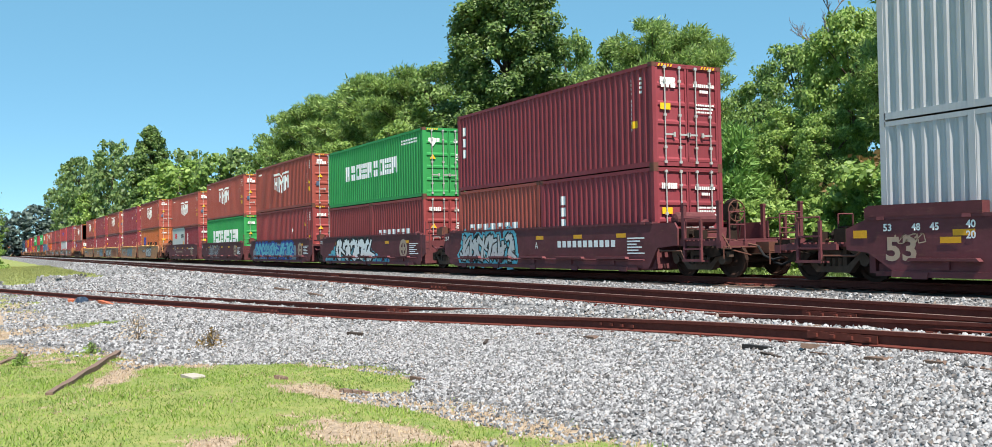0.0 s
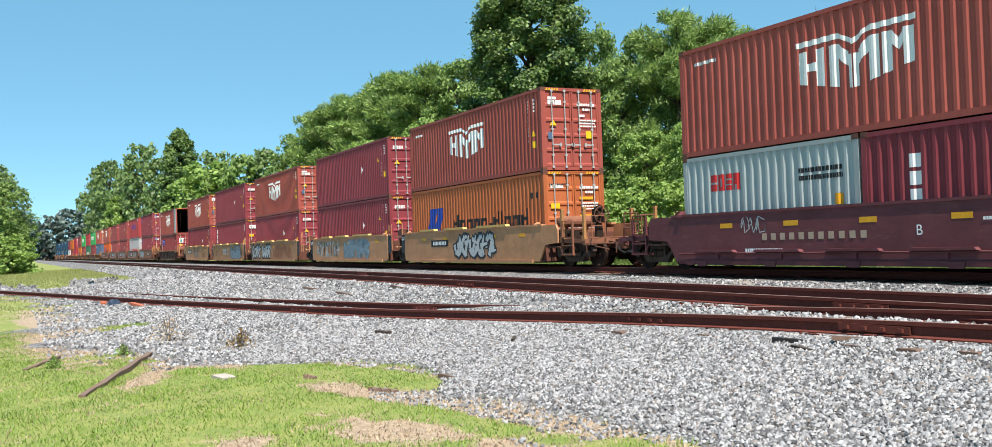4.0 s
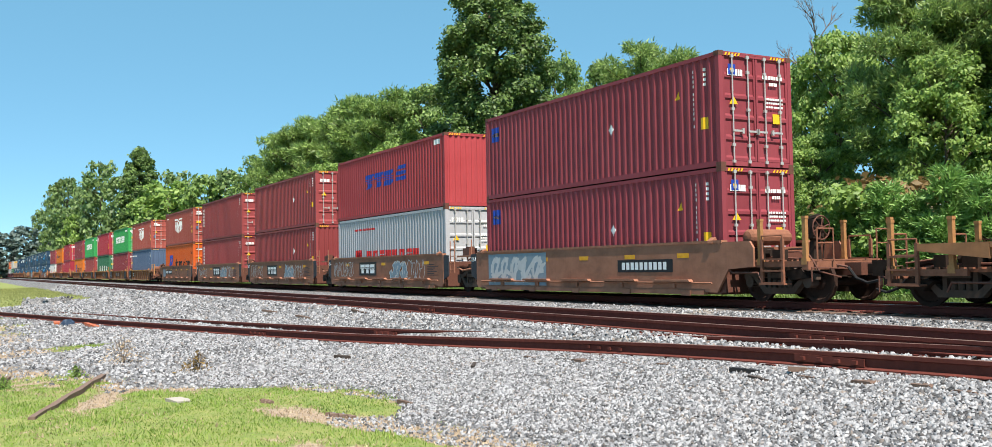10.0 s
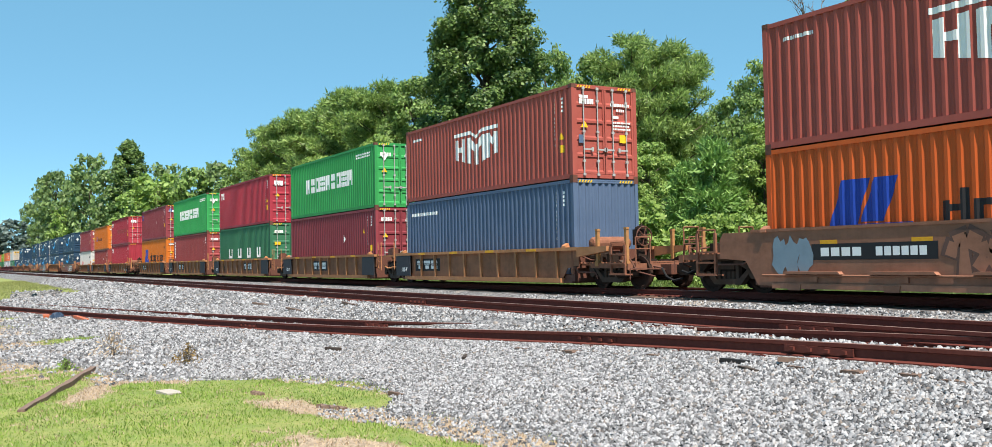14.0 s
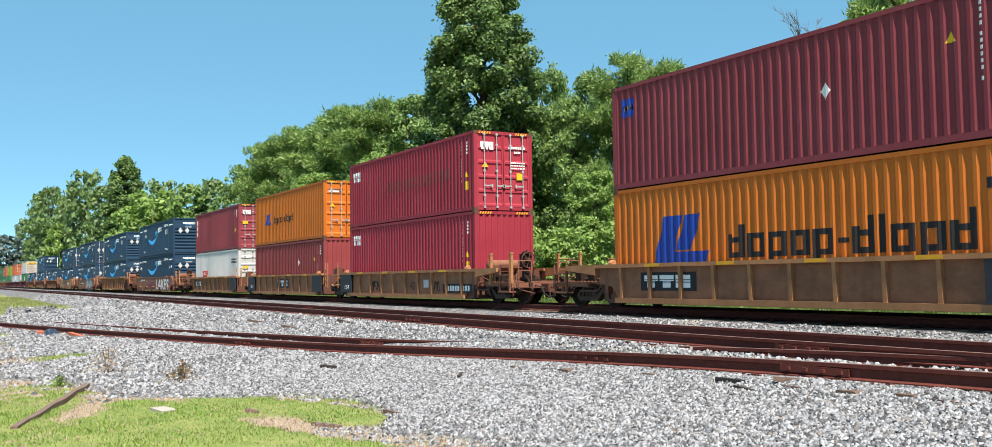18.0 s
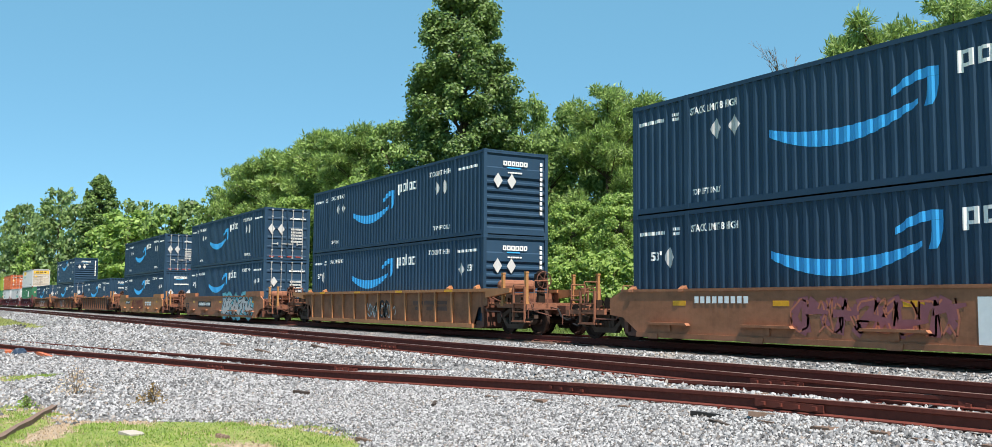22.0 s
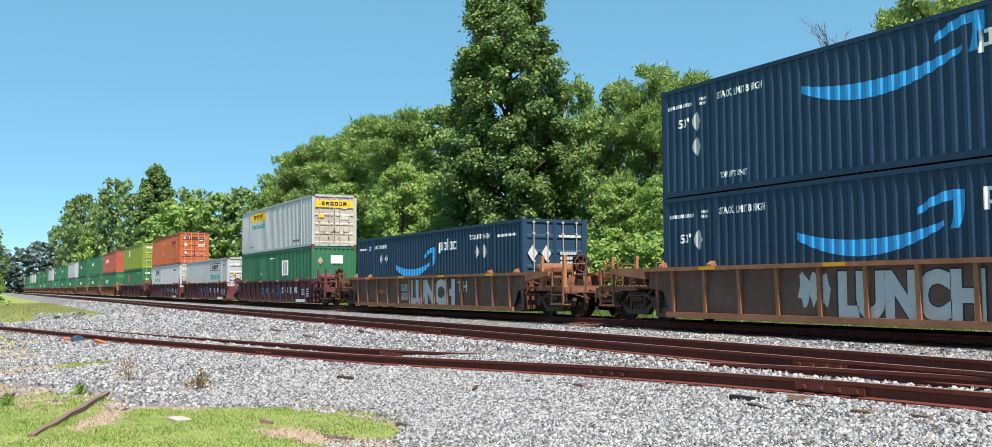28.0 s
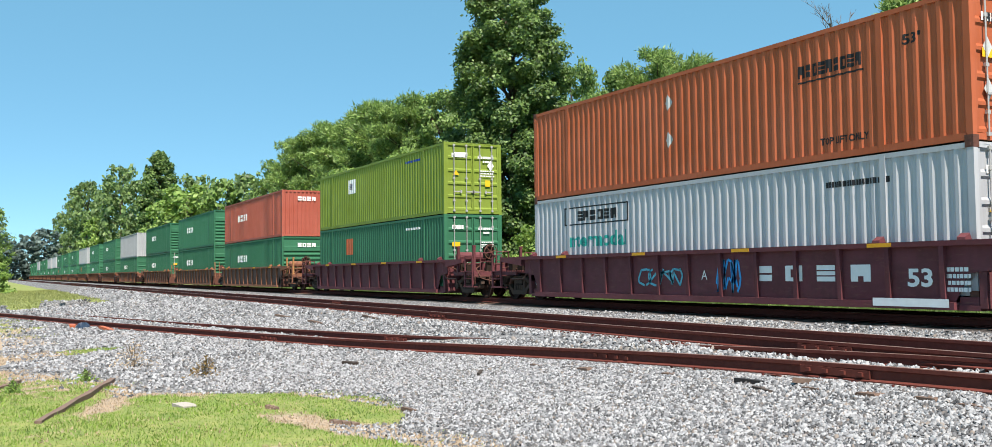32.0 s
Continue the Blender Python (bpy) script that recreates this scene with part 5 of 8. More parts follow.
def cloud(seed, x0, x1, z0, heights, spots=False):
    """A band of spray paint with a scalloped top whose height follows a few values; or the spots on it."""
    rnd = random.Random(seed)
    n = int((x1 - x0) / 0.42)
    b = Build()
    for i in range(n):
        u = (i + 0.5) / n
        h = float(np.interp(u, np.linspace(0, 1, len(heights)), heights))
        cx, r = x0 + (x1 - x0) * u, 0.27
        if spots:
            for _ in range(2):
                zc, q, m = z0 + rnd.uniform(0.08, 0.95) * h, rnd.uniform(0.04, 0.08), len(b.v)
                xx = cx + rnd.uniform(-0.2, 0.2)
                b.v += [(xx + q * math.cos(w * 0.785), 0, zc + q * 1.2 * math.sin(w * 0.785)) for w in range(8)]
                b.f.append(tuple(range(m, m + 8)))
            continue
        m = len(b.v)
        top = max(z0 + 0.06, z0 + h - r * 0.6)
        ring = [(cx - r, z0), (cx + r, z0), (cx + r, top)] + [(cx + r * math.cos(w * 0.524), top + min(r * 0.6, h) * math.sin(w * 0.524)) for w in range(1, 6)] + [(cx - r, top)]
        b.v += [(x, -0.0003 * (i % 2), z) for x, z in ring]
        b.f.append(tuple(range(m, m + len(ring))))
    return b.mesh("graffiti")


def emblem(x, z, r):
    """A faded round railway emblem as plain shapes: a ring and a cross."""
    polys = []
    for k in range(20):
        a, e = k * math.pi / 10, (k + 1) * math.pi / 10
        polys.append([(x + r * math.cos(a), z + r * math.sin(a)), (x + r * math.cos(e), z + r * math.sin(e)), (x + 0.62 * r * math.cos(e), z + 0.62 * r * math.sin(e)), (x + 0.62 * r * math.cos(a), z + 0.62 * r * math.sin(a))])
    polys += [rect(x - 0.16 * r, x + 0.16 * r, z - 0.55 * r, z + 0.55 * r), rect(x - 0.55 * r, x - 0.18 * r, z - 0.16 * r, z + 0.16 * r), rect(x + 0.18 * r, x + 0.55 * r, z - 0.16 * r, z + 0.16 * r)]
    return (flat_bars(polys), M_CREAM, "faded cream round emblem")


def fine_print(x0, x1, z0, z1, rows):
    """Rows of small print as thin plain bars of uneven length."""
    p = (z1 - z0) / rows
    return (flat_bars([rect(x0, x1 - (x1 - x0) * (0.0, 0.35, 0.15, 0.45, 0.25)[k % 5], z0 + k * p, z0 + k * p + p * 0.45) for k in range(rows)]), M_WHITE, "")


def dark_print(x0, x1, z0, z1, rows):
    """Rows of small black print as thin plain bars."""
    me, _, lab = fine_print(x0, x1, z0, z1, rows)
    return (me, M_PLATE, lab)


def at_x(me, x, z):
    """A moved copy of a flat mesh."""
    def make():
        c = me.copy()
        c.transform(Matrix.Translation((x, 0, z)))
        return c
    return make()


def ex_bnsf(L, z):
    return [(flat_bars(blocks(-4.6, -1.4, z - 0.62, z - 0.42, 11, 0.3, 0, False)), M_WHITE, "white reporting marks as bars"), (at_x(text_mesh("A", 0.3), -6.0, z - 0.65), M_WHITE, "lettering"),
            (wild(3, -11.6, -7.4, 0.3, z - 0.10, 6, 0.10), M_AQUA, "aqua graffiti ground"), (wild(3, -11.6, -7.4, 0.3, z - 0.10, 6, 0.04), M_BLACK, "black graffiti outline"), (wild(3, -11.6, -7.4, 0.3, z - 0.10, 6), M_GREY, "silver graffiti letters"), fine_print(-0.9, -0.1, 0.6, 1.1, 6)]


def ex_bnsf2(L, z):
    hs = (0.12, 0.5, 0.95, 1.05, 1.05, 1.0, 1.0, 0.5, 0.25, 0.08)
    return [(cloud(4, -12.0, -3.2, 0.24, hs), M_AQUA, "aqua graffiti cloud"), (cloud(5, -12.0, -3.2, 0.26, hs, True), M_BLUE, "blue graffiti spots"), (wild(6, -10.3, -5.2, 0.24, z - 0.1, 5, 0.07), M_BLACK, "black graffiti outline"), (wild(6, -10.3, -5.2, 0.26, z - 0.1, 5), M_WHITE, "white angular graffiti letters"),
            emblem(-1.55, 0.82, 0.42), fine_print(-0.9, 0.05, 0.6, 1.1, 6)]


def ex_bnsf3(L, z):
    return [(cloud(60, -11.9, -2.3, 0.28, (0.6, 0.95, 1.0, 1.0, 0.95, 1.0, 0.8)), M_SLATE, "slate graffiti ground"), (wild(61, -11.4, -2.9, 0.36, z - 0.12, 11, 0.07), M_BLUE, "dark blue graffiti outline"), (wild(61, -11.4, -2.9, 0.36, z - 0.12, 11), M_AQUA, "pale aqua graffiti letters"), emblem(-1.5, 0.82, 0.42), fine_print(-0.85, 0.05, 0.6, 1.1, 6)]


def ex_bnsf4(L, z):
    return [(scribble(63, -10.3, -6.6, 0.3, z - 0.14, 0.05), M_SLATE, "slate graffiti outline"), (scribble(64, -10.0, -7.0, 0.3, z - 0.14, 0.04), M_GREY, "thin silver graffiti outline"), (at_x(text_mesh("C", 0.3), -11.3, z - 0.6), M_WHITE, "lettering"), emblem(-1.5, 0.82, 0.42), fine_print(-0.85, 0.05, 0.6, 1.1, 6)]


def ex_bnsf5(L, z):
    return [(flat_bars(blocks(-8.9, -5.6, z - 0.68, z - 0.52, 11, 0.45, 0, False)), M_CREAM, "faded reporting marks as bars"), (at_x(text_mesh("B", 0.3), -4.5, z - 0.65), M_WHITE, "lettering"), (flat_bars(small_marks(-3.0, -0.6, z - 0.4, z - 0.3, 1, 4)), M_WHITE, ""),
            (scribble(71, -9.6, -8.8, z - 0.5, z - 0.1, 0.02), M_GREY, "silver graffiti"), (flat_bars(small_marks(-9.5, -8.2, 0.45, 0.6, 1, 9)), M_WHITE, ""), emblem(-1.5, 0.82, 0.42)]


def ex_tan1(L, z):
    return [(flat_bars([rect(-9.4, -7.6, z - 0.62, z - 0.35)]), M_BLACK, "black number panel"), (flat_bars(blocks(-9.2, -7.8, z - 0.56, z - 0.41, 9, 0.3, 0, False)), M_WHITE, "white bars"), (wild(12, -7.0, -3.4, 0.35, z - 0.15, 5, 0.05), M_PLATE, "dark graffiti outline"), (wild(12, -7.0, -3.4, 0.36, z - 0.17, 5), M_GREY, "silver graffiti letters")]


def ex_tan2(L, z):
    return [(scribble(15, -11.5, -7.4, 0.4, z - 0.15, 0.12), M_GREY, "silver graffiti"), (wild(16, -6.4, -2.4, 0.36, z - 0.15, 6, 0.05), M_SLATE, "slate blue graffiti"), (scribble(17, -6.4, -2.4, 0.4, z - 0.2, 0.03), M_GREY, "white graffiti outline")]


def ex_tan3(L, z):
    out = []
    for k, (a, b) in enumerate(((-12.2, -9.6), (-9.1, -6.6))):
        out += [(wild(21 + k, a, b, 0.32, z - 0.12, 4, 0.06), M_BLACK, "black graffiti outline"), (wild(21 + k, a, b, 0.34, z - 0.14, 4), M_GREY, "silver graffiti letters")]
    return out + [(scribble(23, -5.8, -0.9, 0.35, z - 0.2, 0.07), M_FADE, "faded red graffiti scribble")]


def ex_tan4(L, z):
    return [(wild(31, -4.6, -1.0, 0.28, z - 0.06, 5, 0.06), M_PLATE, "dark graffiti outline"), (wild(31, -4.6, -1.0, 0.28, z - 0.08, 5, 0.035), M_SLATE, "pale slate graffiti letters"), (flat_bars(blocks(-7.9, -6.6, 0.62, 1.1, 3, 0.12)), M_GREY, "faded white block mark"), (scribble(33, -6.4, -5.0, 0.6, 1.1, 0.03), M_GREY, "thin silver graffiti"), (scribble(34, -11.4, -9.6, 0.5, 1.0, 0.02), M_PLATE, "thin black graffiti"),
            dark_print(-0.8, 0.05, 0.55, 1.1, 8), (fitted_text("40", -12.35, -11.95, 0.5, 0.92), M_BLACK, "lettering"), (at_x(text_mesh("C", 0.3), -8.7, 0.85), M_BLACK, "lettering")]


def ex_tan5(L, z):
    return [(flat_bars([rect(-10.9, -8.6, z - 0.6, z - 0.3)]), M_BLACK, "black number panel"), (flat_bars(blocks(-10.7, -8.8, z - 0.53, z - 0.37, 9, 0.3, 0, False)), M_WHITE, "white bars"), (scribble(41, -7.4, -4.4, 0.4, z - 0.1, 0.04), M_SLATE, "slate outline graffiti"), (scribble(42, -2.6, -1.2, 0.4, z - 0.1, 0.03), M_BLACK, "black outline graffiti"),
            (fitted_text("40", -12.7, -12.05, 0.48, 0.98), M_BLACK, "lettering"), (flat_bars([rect(-12.6, -12.2, z - 0.3, z - 0.12)]), M_OCHREY, "yellow reflector")]


def ex_sooty(L, z):
    return [(scribble(51, -3.9, -2.9, 0.6, 0.95, 0.05), M_GREY, "silver graffiti"), (scribble(52, -2.2, -1.4, 0.6, 0.95, 0.05), M_GREY, "silver graffiti"), (flat_bars(blocks(-7.4, -5.4, 0.5, 0.75, 3, 0.2)), CAR["rusty"], "faded name blocks")]


def ex_dirty(seed, panel=-8.2, letter=""):
    def f(L, z):
        return [(flat_bars([rect(panel, panel + 2.1, z - 0.8, z - 0.2)]), M_BLACK, "black name panel"), (flat_bars(blocks(panel + 0.15, panel + 1.95, z - 0.7, z - 0.3, 3, 0.12)), M_WHITE, "white block lettering"),
                (scribble(seed, -12.0, -9.4, 0.55, z - 0.15, 0.03), M_GREY, "thin silver graffiti"), (wild(seed + 1, -4.9, -3.2, 0.42, z - 0.2, 3, 0.03), M_GREY, "silver graffiti outline"), (wild(seed + 1, -4.9, -3.2, 0.42, z - 0.2, 3), M_SLATE, "slate graffiti shapes"), (scribble(seed + 3, -3.1, -1.4, 0.45, z - 0.15, 0.03), M_GREY, "thin silver graffiti"), dark_print(-1.1, -0.1, 0.62, 1.1, 7)] + ([(at_x(text_mesh(letter, 0.32), panel - 1.5, z - 0.62), M_BLACK, "lettering")] if letter else [])
    return f


def ex_dirty_last(L, z):
    return [(flat_bars([rect(-10.65, -7.6, z - 0.66, z - 0.32)]), M_BLACK, "black number panel"), (flat_bars(blocks(-10.4, -9.3, z - 0.58, z - 0.40, 4, 0.2, 0, False) + blocks(-9.0, -7.8, z - 0.58, z - 0.40, 6, 0.2, 0, False)), M_WHITE, "white bars"), (bubbles(140, -11.75, -10.65, 0.42, z - 0.1), M_SLATE, "blue-grey graffiti bubble"), (wild(141, -7.4, -4.2, 0.40, z - 0.14, 4, 0.04), CAR["black"], "dark brown graffiti letters"), (wild(141, -7.4, -4.2, 0.42, z - 0.17, 4), CAR["dirty"], "brown graffiti letters"), dark_print(-1.1, -0.1, 0.62, 1.1, 7)]


def ex_dirty_first(L, z):
    return [(flat_bars([rect(-11.6, -7.8, 0.30, z - 0.08)]), M_SLATE, "pale slate graffiti ground"), (wild(82, -11.4, -8.0, 0.36, z - 0.15, 5), M_GREY, "pale grey graffiti letters"), (flat_bars([rect(-4.0, -1.6, z - 0.72, z - 0.38)]), M_BLACK, "black number panel"), (flat_bars(blocks(-3.8, -1.8, z - 0.65, z - 0.45, 10, 0.3, 0, False)), M_WHITE, "white bars")]


def ex_panel(x, with40=False):
    def f(L, z):
        out = [(flat_bars([rect(x, x + 2.2, z - 0.72, z - 0.24)]), M_BLACK, "black name panel"), (flat_bars(blocks(x + 0.15, x + 2.05, z - 0.64, z - 0.32, 3, 0.12)), M_WHITE, "white block lettering")]
        if with40:
            out.append((at_x(text_mesh("40", 0.5), -L + 1.75, 0.45), M_BLACK, "lettering"))
        return out
    return f


def ex_d400(L, z):
    return [(flat_bars([rect(-2.2, 0.15, 0.36, 0.69)]), M_BLACK, "black number panel"), (flat_bars(blocks(-2.0, 0.0, 0.43, 0.62, 10, 0.3, 0, False)), M_WHITE, "white bars"), (at_x(text_mesh("40", 0.5), -5.1, 0.45), M_BLACK, "lettering"), (flat_bars([rect(-3.85, -3.4, 0.55, 0.85)]), M_GREY, "small grey plate"), (scribble(91, -9.3, -8.0, 0.4, 0.8, 0.05), M_BLACK, "black graffiti"), (scribble(92, -3.1, -2.4, 0.4, 0.8, 0.03), M_BLACK, "black graffiti")]


def ex_lakes(L, z):
    return [(fitted_text("LAKES", -6.4, -0.9, 0.27, 1.14), M_WHITE, "white block graffiti lettering"), (wild(95, -10.6, -6.8, 0.35, z - 0.15, 5), M_PURPLE, "dull purple graffiti"), (scribble(94, -10.6, -6.8, 0.4, z - 0.2, 0.04), M_FADE, "faded red graffiti lines"), (bubbles(96, -0.8, 0.2, 0.6, z - 0.2), M_PURPLE, "dull purple graffiti"), (flat_bars(blocks(-13.6, -11.8, z - 0.30, z - 0.14, 9, 0.3, 0, False)), M_WHITE, "white bars")]


def ex_goke(L, z):
    return [(flat_bars([rect(-13.0, -9.75, 0.69, 1.03)]), M_BLACK, "black number panel"), (flat_bars(blocks(-12.8, -9.95, 0.77, 0.95, 10, 0.3, 0, False)), M_WHITE, "white bars"), (fitted_text("53", -16.2, -15.4, 0.42, 0.94), M_BLACK, "lettering"), (wild(98, -7.2, -1.3, 0.28, z - 0.02, 6, 0.12), M_AQUA, "aqua graffiti ground"), (wild(98, -7.2, -1.3, 0.28, z - 0.02, 6, 0.05), M_BLACK, "black graffiti outline"), (wild(98, -7.2, -1.3, 0.3, z - 0.04, 6), M_GREY, "silver graffiti letters")]


def ex_cros(L, z):
    return [(flat_bars([rect(-13.9, -11.8, z - 0.5, z - 0.22)]), M_BLACK, "black number panel"), (flat_bars(blocks(-13.7, -12.0, z - 0.44, z - 0.29, 10, 0.3, 0, False)), M_WHITE, "white bars"), (scribble(101, -10.8, -6.4, 0.35, z - 0.15, 0.1), C["brown"], "brown bubble graffiti"), (flat_bars(blocks(-5.6, -3.2, z - 0.6, z - 0.3, 3, 0.1)), M_WHITE, "white block lettering")]


def ex_geese(L, z):
    return [(scribble(103, -9.4, -6.6, 0.4, z - 0.5, 0.05), M_GREY, "silver outline graffiti"), (scribble(104, -8.4, -7.2, 0.4, z - 0.4, 0.09), M_BLACK, "black graffiti"), (flat_bars(blocks(-5.0, -2.2, z - 0.75, z - 0.4, 3, 0.1)), CAR["black"], "faded name blocks")]


def ex_lunch(L, z):
    return [(fitted_text("LUNCH", -10.15, -6.65, 0.22, 1.31, 0.09), M_PLATE, "dark outline of the graffiti lettering"), (fitted_text("LUNCH", -10.1, -6.7, 0.26, 1.27, 0.07), M_GREY, "tall silver graffiti lettering"), (bubbles(105, -11.2, -10.3, 0.5, z - 0.2), M_GREY, "silver graffiti tag"), (flat_bars([rect(-5.6, -4.4, z - 0.75, z - 0.4)]), CAR["tan"], "ochre panel")]


def ex_lunch2(L, z):
    return [(fitted_text("LUNCH", -9.45, -4.95, 0.22, 1.33, 0.09), M_PLATE, "dark outline of the graffiti lettering"), (fitted_text("LUNCH", -9.4, -5.0, 0.25, 1.30, 0.07), M_GREY, "tall silver graffiti lettering"), (fitted_text("CULTR", -10.35, -9.62, 0.82, 1.12), M_GREY, "small silver graffiti lettering"), (fitted_text("ABUSE", -10.35, -9.62, 0.45, 0.76), M_GREY, "small silver graffiti lettering"), (fitted_text("TH", -4.75, -3.95, 0.80, 1.20), M_GREY, "small silver graffiti lettering"),
            (flat_bars(blocks(-13.4, -12.1, 0.72, 0.88, 9, 0.3, 0, False)), M_FADE, "faded pale bars")]


def ex_b53(L, z):
    return [(flat_bars(blocks(-5.64, -1.9, 0.68, 1.03, 4, 0.45, 0.1)), M_WHITE, "spaced white block lettering"), (fitted_text("53", -1.43, -0.86, 0.58, 0.94), M_WHITE, "lettering"), (flat_bars([rect(-2.2, -0.45, 0.2, 0.36)]), M_WHITE, "white strip on the lower chord, proud"), (at_x(text_mesh("A", 0.34), -7.6, z - 0.75), M_WHITE, "lettering"),
            (scribble(111, -10.2, -8.4, 0.55, 1.0, 0.06), M_AQUA, "aqua graffiti"), (scribble(112, -7.0, -6.2, 0.4, 1.2, 0.06), M_SKY, "light blue graffiti"), (flat_bars(small_marks(-0.7, -0.05, 0.5, 1.0, 4, 3)), M_WHITE, "")]


def ex_w53(L, z):
    out = [(fitted_text("53", -L + 0.25, -L + 0.97, 0.45, 0.94), M_CREAM, "lettering in faded cream")]
    for body, x, zz in (("53", 0.20, z - 0.25), ("48", 0.87, z - 0.25), ("45", 1.28, z - 0.25), ("40", 2.05, z - 0.22), ("20", 2.05, z - 0.42)):
        out.append((fitted_text(body, -L + x, -L + x + 0.2, zz, zz + 0.15), M_WHITE, "lettering"))
    out.append((scribble(141, -L + 0.5, -L + 1.2, z - 0.5, z - 0.3, 0.02), M_CREAM, "thin faded graffiti"))
    return out + [(flat_bars([rect(-L - 0.55, -L - 0.2, z - 0.38, z - 0.22), rect(-L + 1.5, -L + 1.95, z - 0.50, z - 0.38)]), M_OCHREY, "yellow reflectors")]


# ---------------------------------------------------------------- the train
HI, LO = 2.896, 2.591
T40, T53, T20 = 12.19, 16.15, 6.06


def c(col, L, H, end, marks, label):
    return (col, L, H, end, marks, label)


HMM = c("hmm", T40, HI, "door", marks_hmm, "red-brown corrugated steel container with a white shield mark")
MAR = c("maroon", T40, HI, "door", marks_codes, "plain maroon corrugated steel container")
MARW = c("maroon", T40, HI, "wall", marks_codes, "maroon container showing its corrugated blind end")
TEX = c("maroon", T40, HI, "door", marks_tex, "maroon container with stacked white blocks")
TEX20 = c("maroon", T20, LO, "door", lambda L, H: [([rect(-4.85, -4.55, 1.02 + i * 0.36, 1.3 + i * 0.36) for i in range(3)], M_WHITE, "")], "short maroon container with stacked white blocks")
OOCL20 = c("pale", T20, LO, "wall", marks_oocl, "short pale blue-grey container with red lettering")
HY20 = c("hmm", T20, LO, "wall", marks_hyundai, "short red-brown container with white blocks")
BR20 = c("brown", T20, LO, "wall", None, "short brown container, dull and weathered")
BRL20 = c("brown", T20, LO, "door", marks_hyundai, "short brown container with white blocks")
EVER = c("green", T40, HI, "door", marks_ever, "bright green container with bold white blocks")
EVERL = c("green", T40, HI, "door", marks_ever_low, "bright green container sunk in the well, white blocks")
BRN = c("brown", T40, HI, "door", marks_codes, "brown corrugated steel container")
BRNW = c("brown", T40, LO, "wall", marks_codes, "brown container showing its corrugated blind end")
BRNWH = c("brown", T40, HI, "wall", marks_codes, "tall brown container showing its corrugated blind end")
BRNT = c("brown", T40, HI, "door", marks_triton, "brown container with a column of white blocks")
LLOYD = c("orange", T40, HI, "door", marks_lloyd, "orange container with blue mark and black blocks")
LLOYDR = c("deeporange", T40, HI, "door", marks_lloyd, "deep orange container with blue mark and black blocks")
LLOYDD = c("dullorange", T40, HI, "door", marks_lloyd, "dull red-orange container with blue mark and black blocks")
LLOYDS = c("orange", T40, HI, "door", marks_lloyd_small, "orange container with a small blue and black mark")
CAI = c("cai", T40, HI, "door", marks_cai, "crimson container with a small white mark")
CAIG = c("cai", T40, HI, "door", marks_cai_ghost, "crimson container with painted-over lettering")
CAIW = c("cai", T40, HI, "wall", marks_cai, "crimson container showing its corrugated blind end")
UASC = c("dgreen", T40, HI, "door", marks_uasc, "dark green container with four white marks")
OPEN = c("hmm", T40, HI, "open", marks_hmm, "empty red-brown container with both doors folded open")
NOL = c("brown", T40, LO, "door", marks_nol, "brown container with a blue and white mark")
RHMM = c("red", T40, HI, "wall", marks_redhmm, "bright red container with blue slanted blocks")
YANG = c("silver", T40, HI, "door", marks_yang, "silver-grey container with red block lettering")
BEAC = c("maroon", T40, HI, "door", marks_beacon, "maroon container with a blue corner mark")
GAP = c("hmm", T40, HI, "gap", marks_hmm, "red-brown container with one door ajar")
BLUEC = c("blue", T40, HI, "wall", marks_blue, "slate blue container showing its corrugated blind end")
OOCL = c("white", T40, LO, "door", marks_oocl, "off-white container with red lettering")
PRIME_L = c("navy", T53, HI, "louvre", marks_prime, "navy blue container with ribbed nose and smile mark")
PRIME_D = c("navy", T53, HI, "door", marks_prime, "navy blue container with doors and a smile mark")
PRIME_W = c("navy", T53, HI, "wall", marks_prime, "navy blue container with corrugated end and smile mark")
PRIME_LH = c("navy", T53, HI, "louvre", marks_prime_high, "navy blue container with ribbed nose and high smile mark")
PRIME_LL = c("navy", T53, HI, "louvre", marks_prime_low, "navy blue container with ribbed nose sunk in the well")
PRIME_DL = c("navy", T53, HI, "door", marks_prime_low, "navy blue container with doors sunk in the well")
PRIME_WL = c("navy", T53, HI, "wall", marks_prime_low, "navy blue container with corrugated end sunk in the well")
WHITE53 = c("silver", T53, HI, "door", None, "plain silver-white domestic container")
JBY = c("silver", T53, HI, "door", marks_jb, "white domestic container with yellow name panel")
JBP = c("silver", T53, HI, "door", marks_jb_plain, "white domestic container with black and teal blocks")
JBL = c("silver", T53, HI, "door", marks_jb_left, "white domestic container with teal blocks")
TTXG = c("dgreen", T53, HI, "wall", marks_ttx, "dark green domestic container with white square panel")
SCH = c("tangerine", T53, HI, "door", marks_sch, "tangerine domestic container with black lettering")
LIME = c("lime", T53, HI, "door", marks_lime, "lime green domestic container with white panel")
GRNG = c("dgreen", T53, HI, "door", marks_ghost, "green domestic container with a faded patch")
CORAL = c("coral", T53, HI, "wall", marks_hub, "coral red domestic container with a white mark")
HUB = c("dgreen", T53, HI, "louvre", marks_hub, "dark green domestic container with a white mark")
HUBD = c("dgreen", T53, HI, "door", marks_hub, "dark green domestic container with doors")
WHT = c("silver", T53, HI, "wall", None, "plain white domestic container")

BN = "dark brown smooth-sided well wagon, weathered and tagged"
TN = "tan smooth-sided well wagon with graffiti"
DT = "dirty brown smooth-sided well wagon with graffiti"
RB = "rib-sided ochre well wagon, rusty along the chords"
RS = "rusty rib-sided long well wagon"
SM = "orange-brown smooth-sided long well wagon"
B5 = "dark brown rib-sided long well wagon with white lettering"

